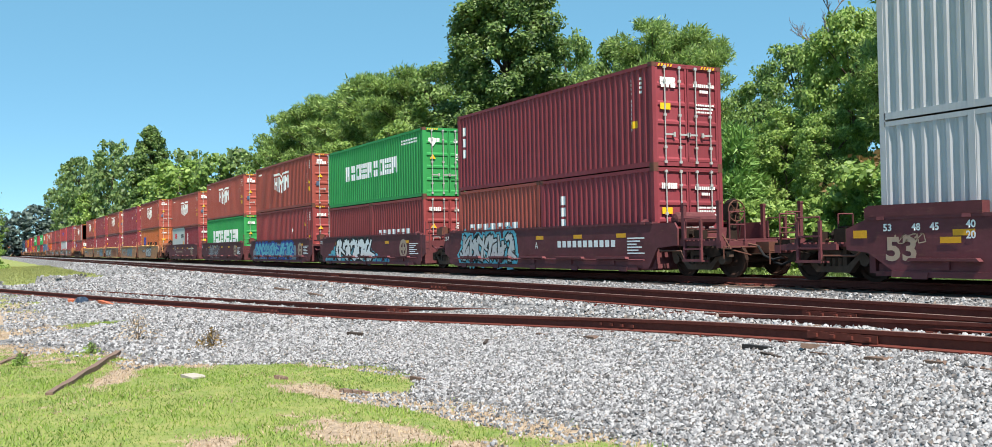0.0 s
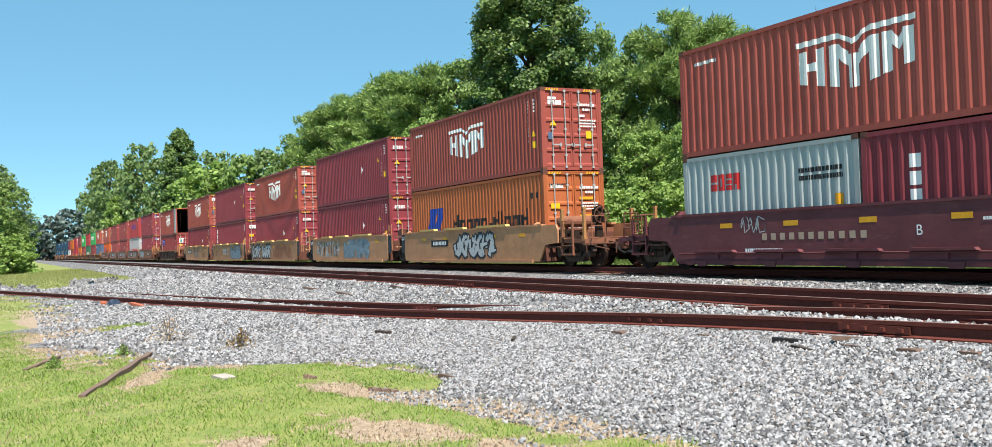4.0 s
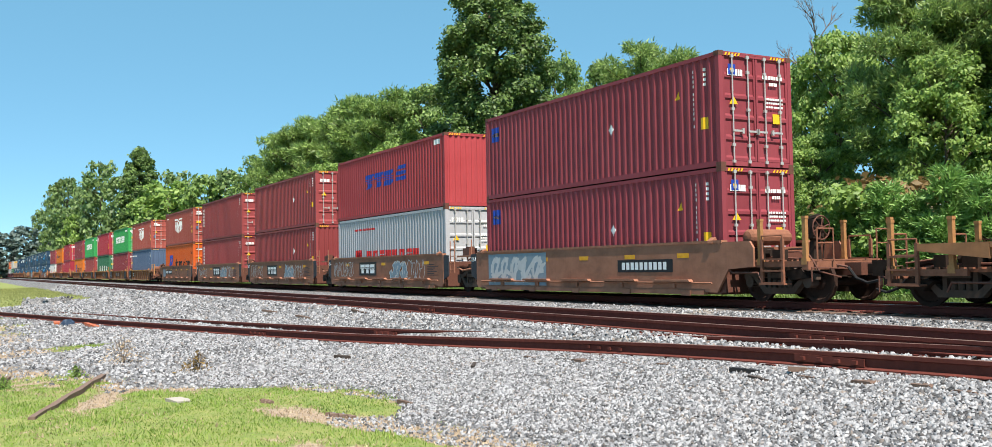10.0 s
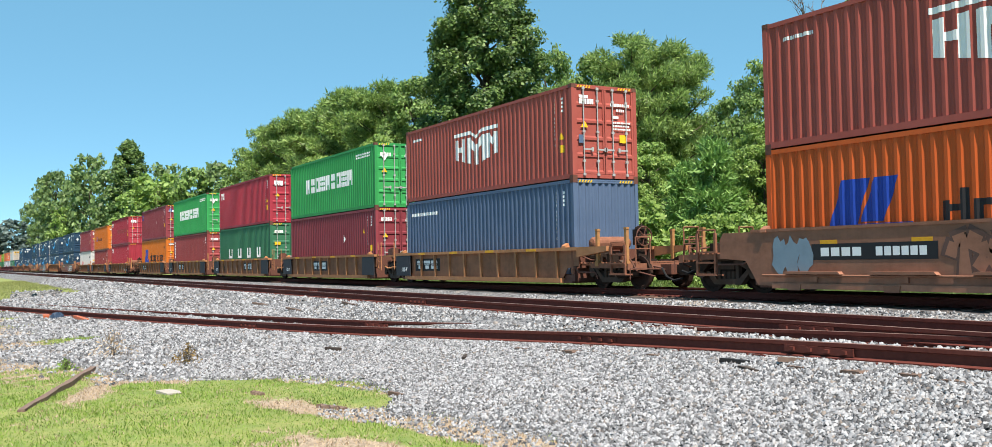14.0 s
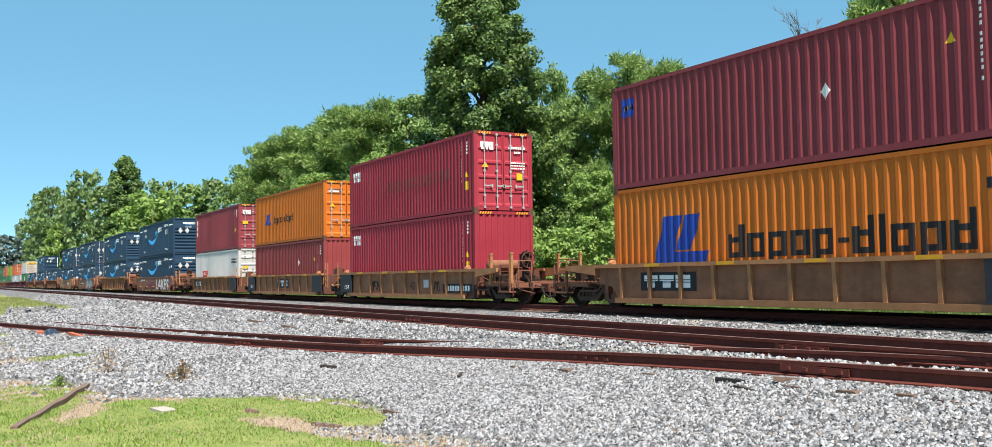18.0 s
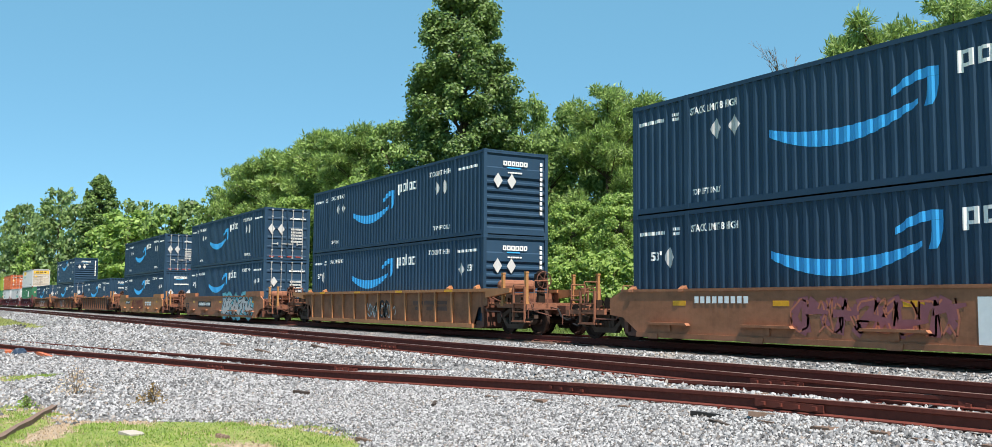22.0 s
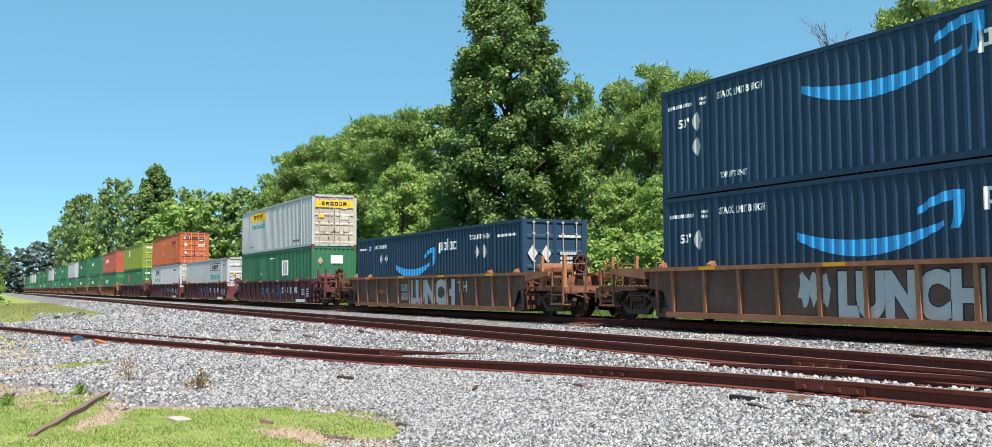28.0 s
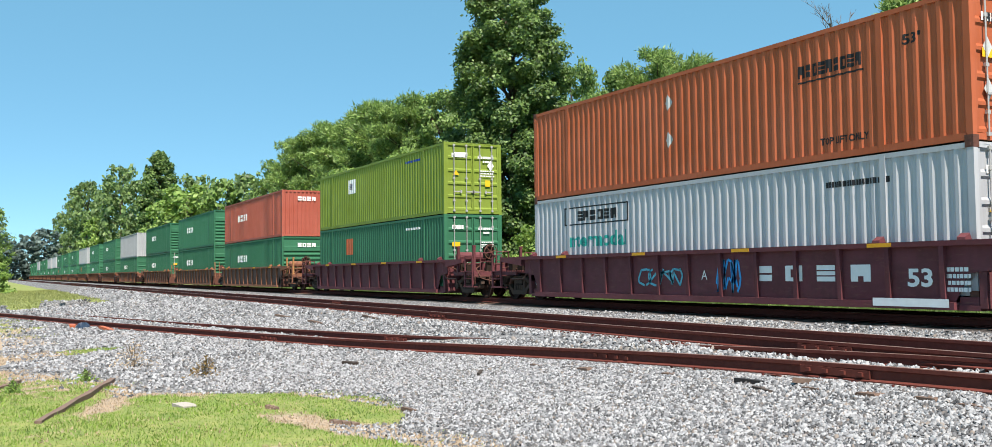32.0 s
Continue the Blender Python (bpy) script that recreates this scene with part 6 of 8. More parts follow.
# front end at 16 s, lower boxes, upper box, wagon: kind, length, colour, outer left, outer right, gap to the next well, paint, label, detail
TRAIN = [
    (305.71, [WHITE53], WHITE53, ("smooth", T53, "bnsf", True, True, 4.1, ex_w53, BN, 1)),
    (281.96, [TEX20, HY20], TEX, ("smooth", T40, "bnsf", False, True, 3.3, ex_bnsf, BN, 2)),
    (266.43, [BRL20, BR20], EVER, ("smooth", T40, "bnsf", False, False, 3.4, ex_bnsf2, BN, 2)),
    (251.35, [BRN], HMM, ("smooth", T40, "bnsf", False, False, 3.3, ex_bnsf3, BN, 2)),
    (235.74, [EVERL], HMM, ("smooth", T40, "bnsf", False, False, 3.4, ex_bnsf4, BN, 2)),
    (219.99, [TEX20, OOCL20], HMM, ("smooth", T40, "bnsf", True, False, 3.4, ex_bnsf5, BN, 2)),
    (200.10, [LLOYDD], HMM, ("smooth", T40, "tan", False, True, 3.0, ex_tan1, TN, 2)),
    (184.98, [MAR], MAR, ("smooth", T40, "tan", False, False, 4.1, ex_tan2, TN, 2)),
    (168.53, [MAR], HMM, ("smooth", T40, "tan", False, False, 4.0, ex_tan3, TN, 2)),
    (152.88, [TEX], MAR, ("smooth", T40, "tan", False, False, 2.8, ex_tan4, TN, 2)),
    (137.58, [MARW], HMM, ("smooth", T40, "tan", True, False, 3.4, ex_tan5, TN, 2)),
    (117.38, [NOL], OPEN, ("rib", T40, "black", True, True, 3.4, ex_sooty, "sooty rib-sided single well wagon", 2)),
    (97.40, [BEAC], BEAC, ("smooth", T40, "dirty", False, True, 3.1, ex_dirty_first, DT, 2)),
    (81.82, [YANG], RHMM, ("smooth", T40, "dirty", False, False, 3.4, ex_dirty(121, -8.6, "C"), DT, 2)),
    (66.11, [BRNWH], BRN, ("smooth", T40, "dirty", False, False, 3.2, ex_dirty(125, -8.4), DT, 2)),
    (50.50, [BRNT], BRNT, ("smooth", T40, "dirty", False, False, 3.9, ex_dirty(131, -7.2, "E"), DT, 2)),
    (34.86, [LLOYDR], GAP, ("smooth", T40, "dirty", True, False, 3.4, ex_dirty_last, DT, 2)),
    (14.76, [BLUEC], HMM, ("rib", T40, "ochre", False, True, 3.3, ex_panel(-11.0), RB, 2)),
    (-0.85, [MAR], EVER, ("rib", T40, "ochre", False, False, 3.9, ex_panel(-8.0), RB, 2)),
    (-17.10, [UASC], CAI, ("rib", T40, "ochre", False, False, 3.8, ex_panel(-5.2, True), RB, 2)),
    (-33.21, [BRNT], EVER, ("rib", T40, "ochre", False, False, 3.4, ex_panel(-9.4), RB, 2)),
    (-48.91, [LLOYD], BEAC, ("rib", T40, "ochre", True, False, 3.4, ex_panel(-10.8), RB, 2)),
    (-69.37, [CAIW], CAIG, ("rib", T40, "ochre", False, True, 3.6, ex_d400, RB, 2)),
    (-85.20, [BRNW], LLOYDS, ("rib", T40, "ochre", False, False, 3.4, ex_panel(-7.2), RB, 2)),
    (-101.33, [OOCL], TEX, ("rib", T40, "ochre", True, False, 3.4, ex_panel(-11.4), RB, 2)),
    (-121.39, [PRIME_LL], PRIME_L, ("smooth", T53, "rusty", True, True, 4, ex_lakes, SM, 2)),
    (-145.40, [PRIME_LL], PRIME_L, ("rib", T53, "ochre", True, True, 4, ex_geese, RS, 2)),
    (-169.11, [PRIME_DL], PRIME_D, ("smooth", T53, "rusty", True, True, 4, ex_goke, SM, 2)),
    (-193.51, [PRIME_WL], PRIME_D, ("smooth", T53, "ochre", True, True, 4, ex_cros, SM, 2)),
    (-217.16, [PRIME_W], None, ("rib", T53, "rusty", True, True, 4, None, RS, 2)),
    (-241.56, [PRIME_DL], PRIME_LH, ("rib", T53, "rusty", True, True, 4, ex_lunch, RS, 2)),
    (-265.35, [PRIME_D], None, ("rib", T53, "rusty", True, True, 4, ex_lunch2, RS, 2)),
    (-288.91, [TTXG], JBY, ("rib", T53, "bnsf", False, True, 4.1, ex_b53, B5, 2)),
    (-309.57, [JBP], None, ("rib", T53, "bnsf", False, False, 3.6, ex_b53, B5, 2)),
    (-329.02, [JBL], SCH, ("rib", T53, "bnsf", True, False, 4, ex_b53, B5, 2)),
    (-352.35, [GRNG], LIME, ("rib", T53, "bnsf", True, True, 4, None, B5, 1)),
    (-376.22, [HUB], CORAL, ("rib", T53, "rusty", False, True, 4, None, RS, 1)),
    (-396.32, [HUB], HUB, ("rib", T53, "rusty", False, False, 4.1, None, RS, 1)),
    (-417.22, [HUBD], HUB, ("rib", T53, "rusty", True, False, 4, None, RS, 1)),
]
far = [([HUBD], WHT), ([HUBD], HUBD), ([HUB], HUB), ([GRNG], WHT), ([HUB], HUBD), ([HUBD], HUB), ([GRNG], HUBD), ([HUB], WHT)]
for i in range(17):
    low, up = far[i % 8]
    TRAIN.append((-441.0 - 22.0 * i, low, up, ("rib", T53, "rusty", True, True, 4, None, RS, 0)))

MOVING = []


def build_train():
    for s, lows, up, wagon in TRAIN:
        d = wagon[-1]
        MOVING.append((well_wagon(wagon, "wagons of the freight train"), s, RAIL_Z))
        x, z = s, RAIL_Z + WELL
        for spec in lows:
            MOVING.append((container(spec, "containers on the train", d), x, z))
            x -= spec[1] + 0.07
        if up:
            zz = z + lows[0][2]
            MOVING.append((container(up, "containers on the train", d), s, zz))


build_train()


# ---------------------------------------------------------------- ground and tracks
SID = [(-400, -95), (-120, -18), (-70, -5.0), (-45, 1.9), (-32, 4.7), (-24, 6.5), (-18.5, 7.45), (-14.9, 8.15), (-11.8, 8.6), (-9.2, 8.75), (-6.6, 8.9), (0, 9.3), (12, 9.9), (30, 10.4), (120, 10.4)]
SIDZ = [(-400, 0.2), (-45, 0.25), (-32, 0.30), (-24, 0.37), (-18.5, 0.46), (-14.9, 0.56), (-11.8, 0.66), (-9.2, 0.75), (-6, 0.81), (0, 0.85), (120, 0.85)]
TWO_Y, TWO_Z = 10.4, 0.85


def siding_y(x):
    return np.interp(x, *zip(*SID))


def siding_z(x):
    return np.interp(x, *zip(*SIDZ))


def wobble(x, y, s, seed=0.0):
    return np.sin(x * 1.7 * s + y * 0.9 * s + seed) * 0.5 + np.sin(x * 0.63 * s - y * 1.9 * s + 1.3 + seed) * 0.35 + np.sin(x * 3.1 * s + 2.2 * y * s + seed * 2) * 0.2


EDGE = [(-400, -98), (-120, -20), (-70, -7.0), (-45, 0.2), (-34, 1.5), (-29, 0.95), (-22, 0.9), (-18.8, 1.05), (-18, 1.5), (-17.06, 2.0), (-15.8, 2.3), (-15.0, 2.95), (-14.5, 3.95), (-13.4, 4.5), (-11.9, 4.9), (-11.1, 4.85), (-10.0, 4.5), (-9.4, 4.6), (-8.9, 4.75), (-7, 4.8), (-5, 4.7), (40, 4.0)]


def edge_y(x):
    return np.interp(x, *zip(*EDGE))


DRY = [(-11.2, 3.5, 1.0, 0.32, 20, 1.0), (-8.6, 3.05, 0.7, 0.5, 20, 1.0), (-8.2, 4.35, 1.3, 0.30, 10, 1.0), (-10.2, 4.2, 0.6, 0.3, 0, 1.0), (-7.0, 3.4, 0.5, 0.5, 0, 0.9), (-8.7, 1.75, 0.5, 0.25, 0, 0.8), (-14.6, 1.75, 1.9, 0.22, -18, 1.0),
       (-15.3, 2.45, 0.9, 0.25, 40, 1.0), (-20.5, 1.0, 2.6, 0.6, 0, 1.2), (-25, 0.9, 5.0, 0.8, 0, 1.1), (-32, 1.0, 4.0, 0.9, 0, 0.9), (-8.8, 3.75, 0.9, 0.22, 12, -0.8), (-12.5, 2.6, 1.2, 0.5, 10, -0.6)]


def dry_mask(x, y):
    """How bare and dry the ground is: the strip along the stones and a few worn patches."""
    d = 0.13 * wobble(x, y, 0.8, 4.0) + 0.13 * wobble(x, y, 2.3, 2.0) + 0.16 * wobble(x, y, 6.1, 1.0) + 0.05
    d = d + 0.35 * np.exp(-((edge_y(x) - y) / 0.22) ** 2)
    for cx, cy, a, b, turn, amount in DRY:
        c, s = math.cos(radians(turn)), math.sin(radians(turn))
        u, v = (x - cx) * c + (y - cy) * s, (y - cy) * c - (x - cx) * s
        d = d + 0.75 * amount * np.exp(-(u / a) ** 2 - (v / b) ** 2)
    return d


def ground_z(x, y):
    g = 0.03 + 0.03 * wobble(x, y, 0.6)
    g = g + np.clip((y - 5) / 10, 0, 1) * 0.27
    return g + np.clip((y - 24) / 40, 0, 1) * 0.5


def ballast_z(x, y):
    def bed(yc, z, flat, slope):
        return z - np.maximum(0, np.abs(y - yc) - flat) * slope
    z = np.maximum(bed(TRACK_Y, RAIL_Z - 0.20, 1.9, 0.42), bed(TWO_Y, TWO_Z - 0.21, 1.5, 0.36))
    mid = np.where((y > 8.5) & (y < 19.3), 0.50, -1.0)
    sy, sz = siding_y(x), siding_z(x) - 0.20
    ey = edge_y(x) + 0.10 + 0.10 * wobble(x, y, 1.7, 3.0)
    near = 0.03 + (sz - 0.03) * np.clip((y - ey) / np.maximum(0.3, sy - 1.1 - ey), -3, 1)
    between = np.where((y < TWO_Y) & (x > -52 + 6 * wobble(x, y, 0.5)), np.maximum(sz, 0.18 + 0.3 * np.clip((y - sy) / 4, 0, 1)), sz - (y - sy - 1.3) * 0.35)
    z = np.maximum(z, np.where((x > -10) & (y > sy), mid, -1))
    z = np.maximum(z, np.where(y > 11, mid, -1))
    z = np.maximum(z, np.where(y < sy, near, np.where(y < TWO_Y, between, -1)))
    low = np.clip((sy - 1.3 - y) / 1.0, 0, 1)
    mound = 0.16 * np.exp(-((x + 18.2) / 1.6) ** 2 - ((y - 4.6) / 1.1) ** 2)
    return z + 0.018 * wobble(x, y, 2.3, 1.0) + (0.03 * wobble(x, y, 0.9, 2.0) + mound) * low


def grid_sheet(name, xs, ys, fz, drop=None):
    X, Y = np.meshgrid(xs, ys, indexing="ij")
    Z = fz(X, Y)
    nx, ny = len(xs), len(ys)
    idx = np.arange(nx * ny).reshape(nx, ny)
    q = np.stack([idx[:-1, :-1], idx[1:, :-1], idx[1:, 1:], idx[:-1, 1:]], -1).reshape(-1, 4)
    if drop is not None:
        keep = ~drop(X, Y, Z)
        k = keep[:-1, :-1] | keep[1:, :-1] | keep[1:, 1:] | keep[:-1, 1:]
        q = q[k.ravel()]
    me = bpy.data.meshes.new(name)
    me.from_pydata(np.stack([X, Y, Z], -1).reshape(-1, 3).tolist(), [], q.tolist())
    me.polygons.foreach_set("use_smooth", [True] * len(me.polygons))
    me.materials.append(None)
    return me


def ground_material():
    m, t, b = node_mat("mown grass and bare earth")
    pos = mapped(t, (1, 1, 1))
    fine = tex_noise(t, pos, 14.0, 8, 0.75)
    mid = tex_noise(t, pos, 2.6, 5, 0.7)
    grass = mix(t, ramp(t, mid, [(0.36, (0, 0, 0)), (0.66, (1, 1, 1))]), mix(t, fine, (0.06, 0.105, 0.022), (0.22, 0.29, 0.060)), mix(t, fine, (0.14, 0.15, 0.04), (0.36, 0.36, 0.12)))
    earth = mix(t, ramp(t, fine, [(0.3, (0, 0, 0)), (0.68, (1, 1, 1))]), (0.15, 0.11, 0.075), (0.46, 0.36, 0.26))
    dry = t.nodes.new("ShaderNodeAttribute")
    dry.attribute_name = "dry"
    w = t.nodes.new("ShaderNodeMath")
    w.operation = "ADD"
    t.links.new(dry.outputs["Fac"], w.inputs[0])
    t.links.new(mid, w.inputs[1])
    c = mix(t, ramp(t, w.outputs[0], [(0.74, (0, 0, 0)), (0.90, (1, 1, 1))]), grass, earth)
    t.links.new(c, b.inputs["Base Color"])
    b.inputs["Roughness"].default_value = 0.95
    bump(t, b, fine, 0.6, 0.03)
    return m


def grease_and_shade(t):
    """Oil stain and the train's shade, painted together on the stones of the main line, with a ragged edge; a little
    rust along the others.
    """
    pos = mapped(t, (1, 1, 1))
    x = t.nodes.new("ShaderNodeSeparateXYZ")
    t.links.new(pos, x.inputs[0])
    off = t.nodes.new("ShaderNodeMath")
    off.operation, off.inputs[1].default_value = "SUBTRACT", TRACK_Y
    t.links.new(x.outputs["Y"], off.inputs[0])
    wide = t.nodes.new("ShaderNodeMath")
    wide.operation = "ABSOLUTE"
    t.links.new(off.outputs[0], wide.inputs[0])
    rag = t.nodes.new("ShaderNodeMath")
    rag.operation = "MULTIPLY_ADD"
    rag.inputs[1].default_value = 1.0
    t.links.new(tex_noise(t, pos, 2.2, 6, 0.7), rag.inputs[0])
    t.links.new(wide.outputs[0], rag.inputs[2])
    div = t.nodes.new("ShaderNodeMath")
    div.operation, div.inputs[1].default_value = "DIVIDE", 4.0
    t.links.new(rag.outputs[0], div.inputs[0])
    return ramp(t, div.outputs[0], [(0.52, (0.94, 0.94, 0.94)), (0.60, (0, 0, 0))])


def ballast_material():
    m, t, b = node_mat("crushed granite ballast")
    pos = mapped(t, (1, 1, 1))
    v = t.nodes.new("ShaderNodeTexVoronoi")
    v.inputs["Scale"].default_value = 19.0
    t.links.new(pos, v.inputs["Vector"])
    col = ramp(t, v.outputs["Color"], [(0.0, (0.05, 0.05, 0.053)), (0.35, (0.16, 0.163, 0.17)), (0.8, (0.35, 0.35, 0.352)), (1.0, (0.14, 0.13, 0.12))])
    # crevice shade painted in: colour darkens away from each cell's centre
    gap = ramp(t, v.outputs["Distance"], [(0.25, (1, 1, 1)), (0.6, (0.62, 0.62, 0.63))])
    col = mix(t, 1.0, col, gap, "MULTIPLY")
    dirt = tex_noise(t, pos, 0.5, 5, 0.6)
    col = mix(t, ramp(t, dirt, [(0.60, (0, 0, 0)), (0.74, (0.6, 0.6, 0.6))]), col, (0.40, 0.33, 0.25))
    # dark band under the train: oil plus shade painted into the bed
    col = mix(t, grease_and_shade(t), col, (0.035, 0.026, 0.022))
    t.links.new(col, b.inputs["Base Color"])
    b.inputs["Roughness"].default_value = 0.9
    bump(t, b, v.outputs["Distance"], 0.9, 0.05)
    return m


M_GROUND, M_BALLAST = ground_material(), ballast_material()
xs = np.unique(np.concatenate([np.linspace(-2500, -420, 14), np.linspace(-420, -60, 46), np.linspace(-60, -27, 67), np.linspace(-27, -4, 150), np.linspace(-4, 6, 21), np.linspace(6, 80, 20), np.linspace(80, 2500, 14)]))
ys = np.unique(np.concatenate([np.linspace(-2500, -100, 12), np.linspace(-100, -12, 14), np.linspace(-12, 6, 121), np.linspace(6, 24, 37), np.linspace(24, 120, 24), np.linspace(120, 2500, 12)]))
gm = grid_sheet("ground", xs, ys, ground_z)
gx, gy = np.meshgrid(xs, ys, indexing="ij")
att = gm.attributes.new("dry", "FLOAT", "POINT")
att.data.foreach_set("value", np.ascontiguousarray(np.clip(dry_mask(gx, gy), -0.5, 1.5), np.float32).ravel())
gr = part("ground", gm, M_GROUND)
tagged(gr, "short mown grass with bare sandy patches", "ground", kind="structure")
xs = np.unique(np.concatenate([np.linspace(-460, -60, 134), np.linspace(-60, 8, 273), np.linspace(8, 140, 40)]))
ys = np.linspace(-30, 22, 261)
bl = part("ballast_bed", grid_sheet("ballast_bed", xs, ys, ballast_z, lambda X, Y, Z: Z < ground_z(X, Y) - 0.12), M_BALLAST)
tagged(bl, "pale grey crushed stone ballast bed", "ballast", kind="structure")


def rail_profile():
    return [(-0.07, 0.0), (0.07, 0.0), (0.07, 0.012), (0.012, 0.03), (0.012, 0.115), (0.034, 0.125), (0.034, 0.165), (-0.034, 0.165), (-0.034, 0.125), (-0.012, 0.115), (-0.012, 0.03), (-0.07, 0.012)]


def swept(path, prof):
    b = Build()
    k = len(prof)
    pts = [Vector(p) for p in path]
    for i, p in enumerate(pts):
        d = (pts[min(i + 1, len(pts) - 1)] - pts[max(i - 1, 0)])
        n = Vector((-d.y, d.x, 0)).normalized()
        for u, w in prof:
            b.v.append(tuple(p + n * u + Vector((0, 0, w))))
    for i in range(len(pts) - 1):
        b.f += [(i * k + j, i * k + (j + 1) % k, (i + 1) * k + (j + 1) % k, (i + 1) * k + j) for j in range(k)]
    b.f += [tuple(range(k)), tuple(range(len(b.v) - 1, len(b.v) - k - 1, -1))]
    return b


def centre_line(kind):
    if kind == "main":
        return [(x, TRACK_Y, RAIL_Z) for x in (-700, -300, -100, 0, 150)]
    if kind == "second":
        return [(x, TWO_Y, TWO_Z) for x in (-700, -300, -100, 0, 150)]
    return [(float(x), float(siding_y(x)), float(siding_z(x))) for x in np.concatenate([np.linspace(-300, -60, 25), np.linspace(-58, 4, 63)])]


def smooth_y(line):
    pts = [Vector(p) for p in line]
    for _ in range(4):
        pts = [pts[0]] + [(a + b * 2 + c2) / 4 for a, b, c2 in zip(pts, pts[1:], pts[2:])] + [pts[-1]]
    return pts


def offset_line(pts, d):
    out = []
    for i, p in enumerate(pts):
        q = pts[min(i + 1, len(pts) - 1)] - pts[max(i - 1, 0)]
        n = Vector((-q.y, q.x, 0)).normalized()
        out.append(p + n * d)
    return out


def track(name, kind, label, head, tie_from, tie_to, step):
    top = thing(name, label, "railway track", kind="structure")
    line = smooth_y(centre_line(kind)) if kind == "siding" else [Vector(p) for p in centre_line(kind)]
    for d in (-0.7525, 0.7525):
        low = [p - Vector((0, 0, 0.165)) for p in offset_line(line, d)]
        r = part("rail", swept(low, rail_profile()), M_RAIL, top)
        part("rail_head", swept([p + Vector((0, 0, 0.1655)) for p in low], [(-0.026, 0), (0.026, 0), (0.024, 0.003), (-0.024, 0.003)]), head, r, "worn running surface")
    rnd = random.Random(kind)
    tie = cached("tie", lambda: Build().prism([(-0.11, 0), (0.11, 0), (0.115, 0.15), (0.1, 0.165), (-0.1, 0.165), (-0.115, 0.15)], -1.3, 1.3).mesh("tie"))
    plate = cached("plate", lambda: Build().box(-0.09, 0.09, -0.93, -0.58, 0.165, 0.18).box(-0.09, 0.09, 0.58, 0.93, 0.165, 0.18)
                   .box(-0.03, -0.01, -0.86, -0.83, 0.18, 0.21).box(0.01, 0.03, -0.67, -0.64, 0.18, 0.21).box(0.01, 0.03, 0.64, 0.67, 0.18, 0.21).mesh("tie_plate"))
    x = tie_from
    while x < tie_to:
        y = float(siding_y(x)) if kind == "siding" else line[0].y
        z = float(siding_z(x)) if kind == "siding" else line[0].z
        a = math.degrees(math.atan(float(siding_y(x + 1) - siding_y(x - 1)) / 2)) if kind == "siding" else 0
        tt = part("tie", tie, M_TIE, top, at=pose(x + rnd.uniform(-0.04, 0.04), y + rnd.uniform(-0.06, 0.06), z - 0.165 - 0.185 - (0.028 if kind != "main" else 0) + rnd.uniform(-0.012, 0.008), 0, 0, a + rnd.uniform(-1.5, 1.5)))
        if x > -26:
            part("tie_plate", plate, M_RAIL, tt)
        x += step * rnd.uniform(0.94, 1.06)
    # joint bars on the jointed rails
    if kind != "main":
        jb = cached("joint", lambda: Build().box(-0.45, 0.45, -0.045, -0.014, 0.035, 0.115).box(-0.45, 0.45, 0.014, 0.045, 0.035, 0.115)
                    .box(-0.36, -0.30, -0.075, -0.045, 0.055, 0.095).box(-0.13, -0.07, -0.075, -0.045, 0.055, 0.095).box(0.1, 0.16, -0.075, -0.045, 0.055, 0.095).box(0.32, 0.38, -0.075, -0.045, 0.055, 0.095).mesh("joint_bar"))
        spots = [(-12.5, 1), (-11.2, -1), (-22.5, -1), (-19.6, 1), (-7.4, -1), (-30, 1), (-6.0, 1)] if kind == "siding" else [(-9, -1), (-21, -1), (-33, 1)]
        for xx, s in spots:
            y = float(siding_y(xx)) if kind == "siding" else TWO_Y
            z = float(siding_z(xx)) if kind == "siding" else TWO_Z
            a = math.degrees(math.atan(float(siding_y(xx + 1) - siding_y(xx - 1)) / 2)) if kind == "siding" else 0
            part("joint_bar", jb, M_RAIL, top, at=pose(xx, y + s * 0.7525, z - 0.165, 0, 0, a))
    return top


track("track_main", "main", "main line under the train with polished rails", M_SHINY, -75, 8, 0.51)
track("track_second", "second", "disused second line with rusty rails and old ties", M_RAILTOP, -75, 8, 0.53)
track("track_siding", "siding", "rusty siding that curves towards the main line", M_RAILTOP, -70, 3, 0.56)


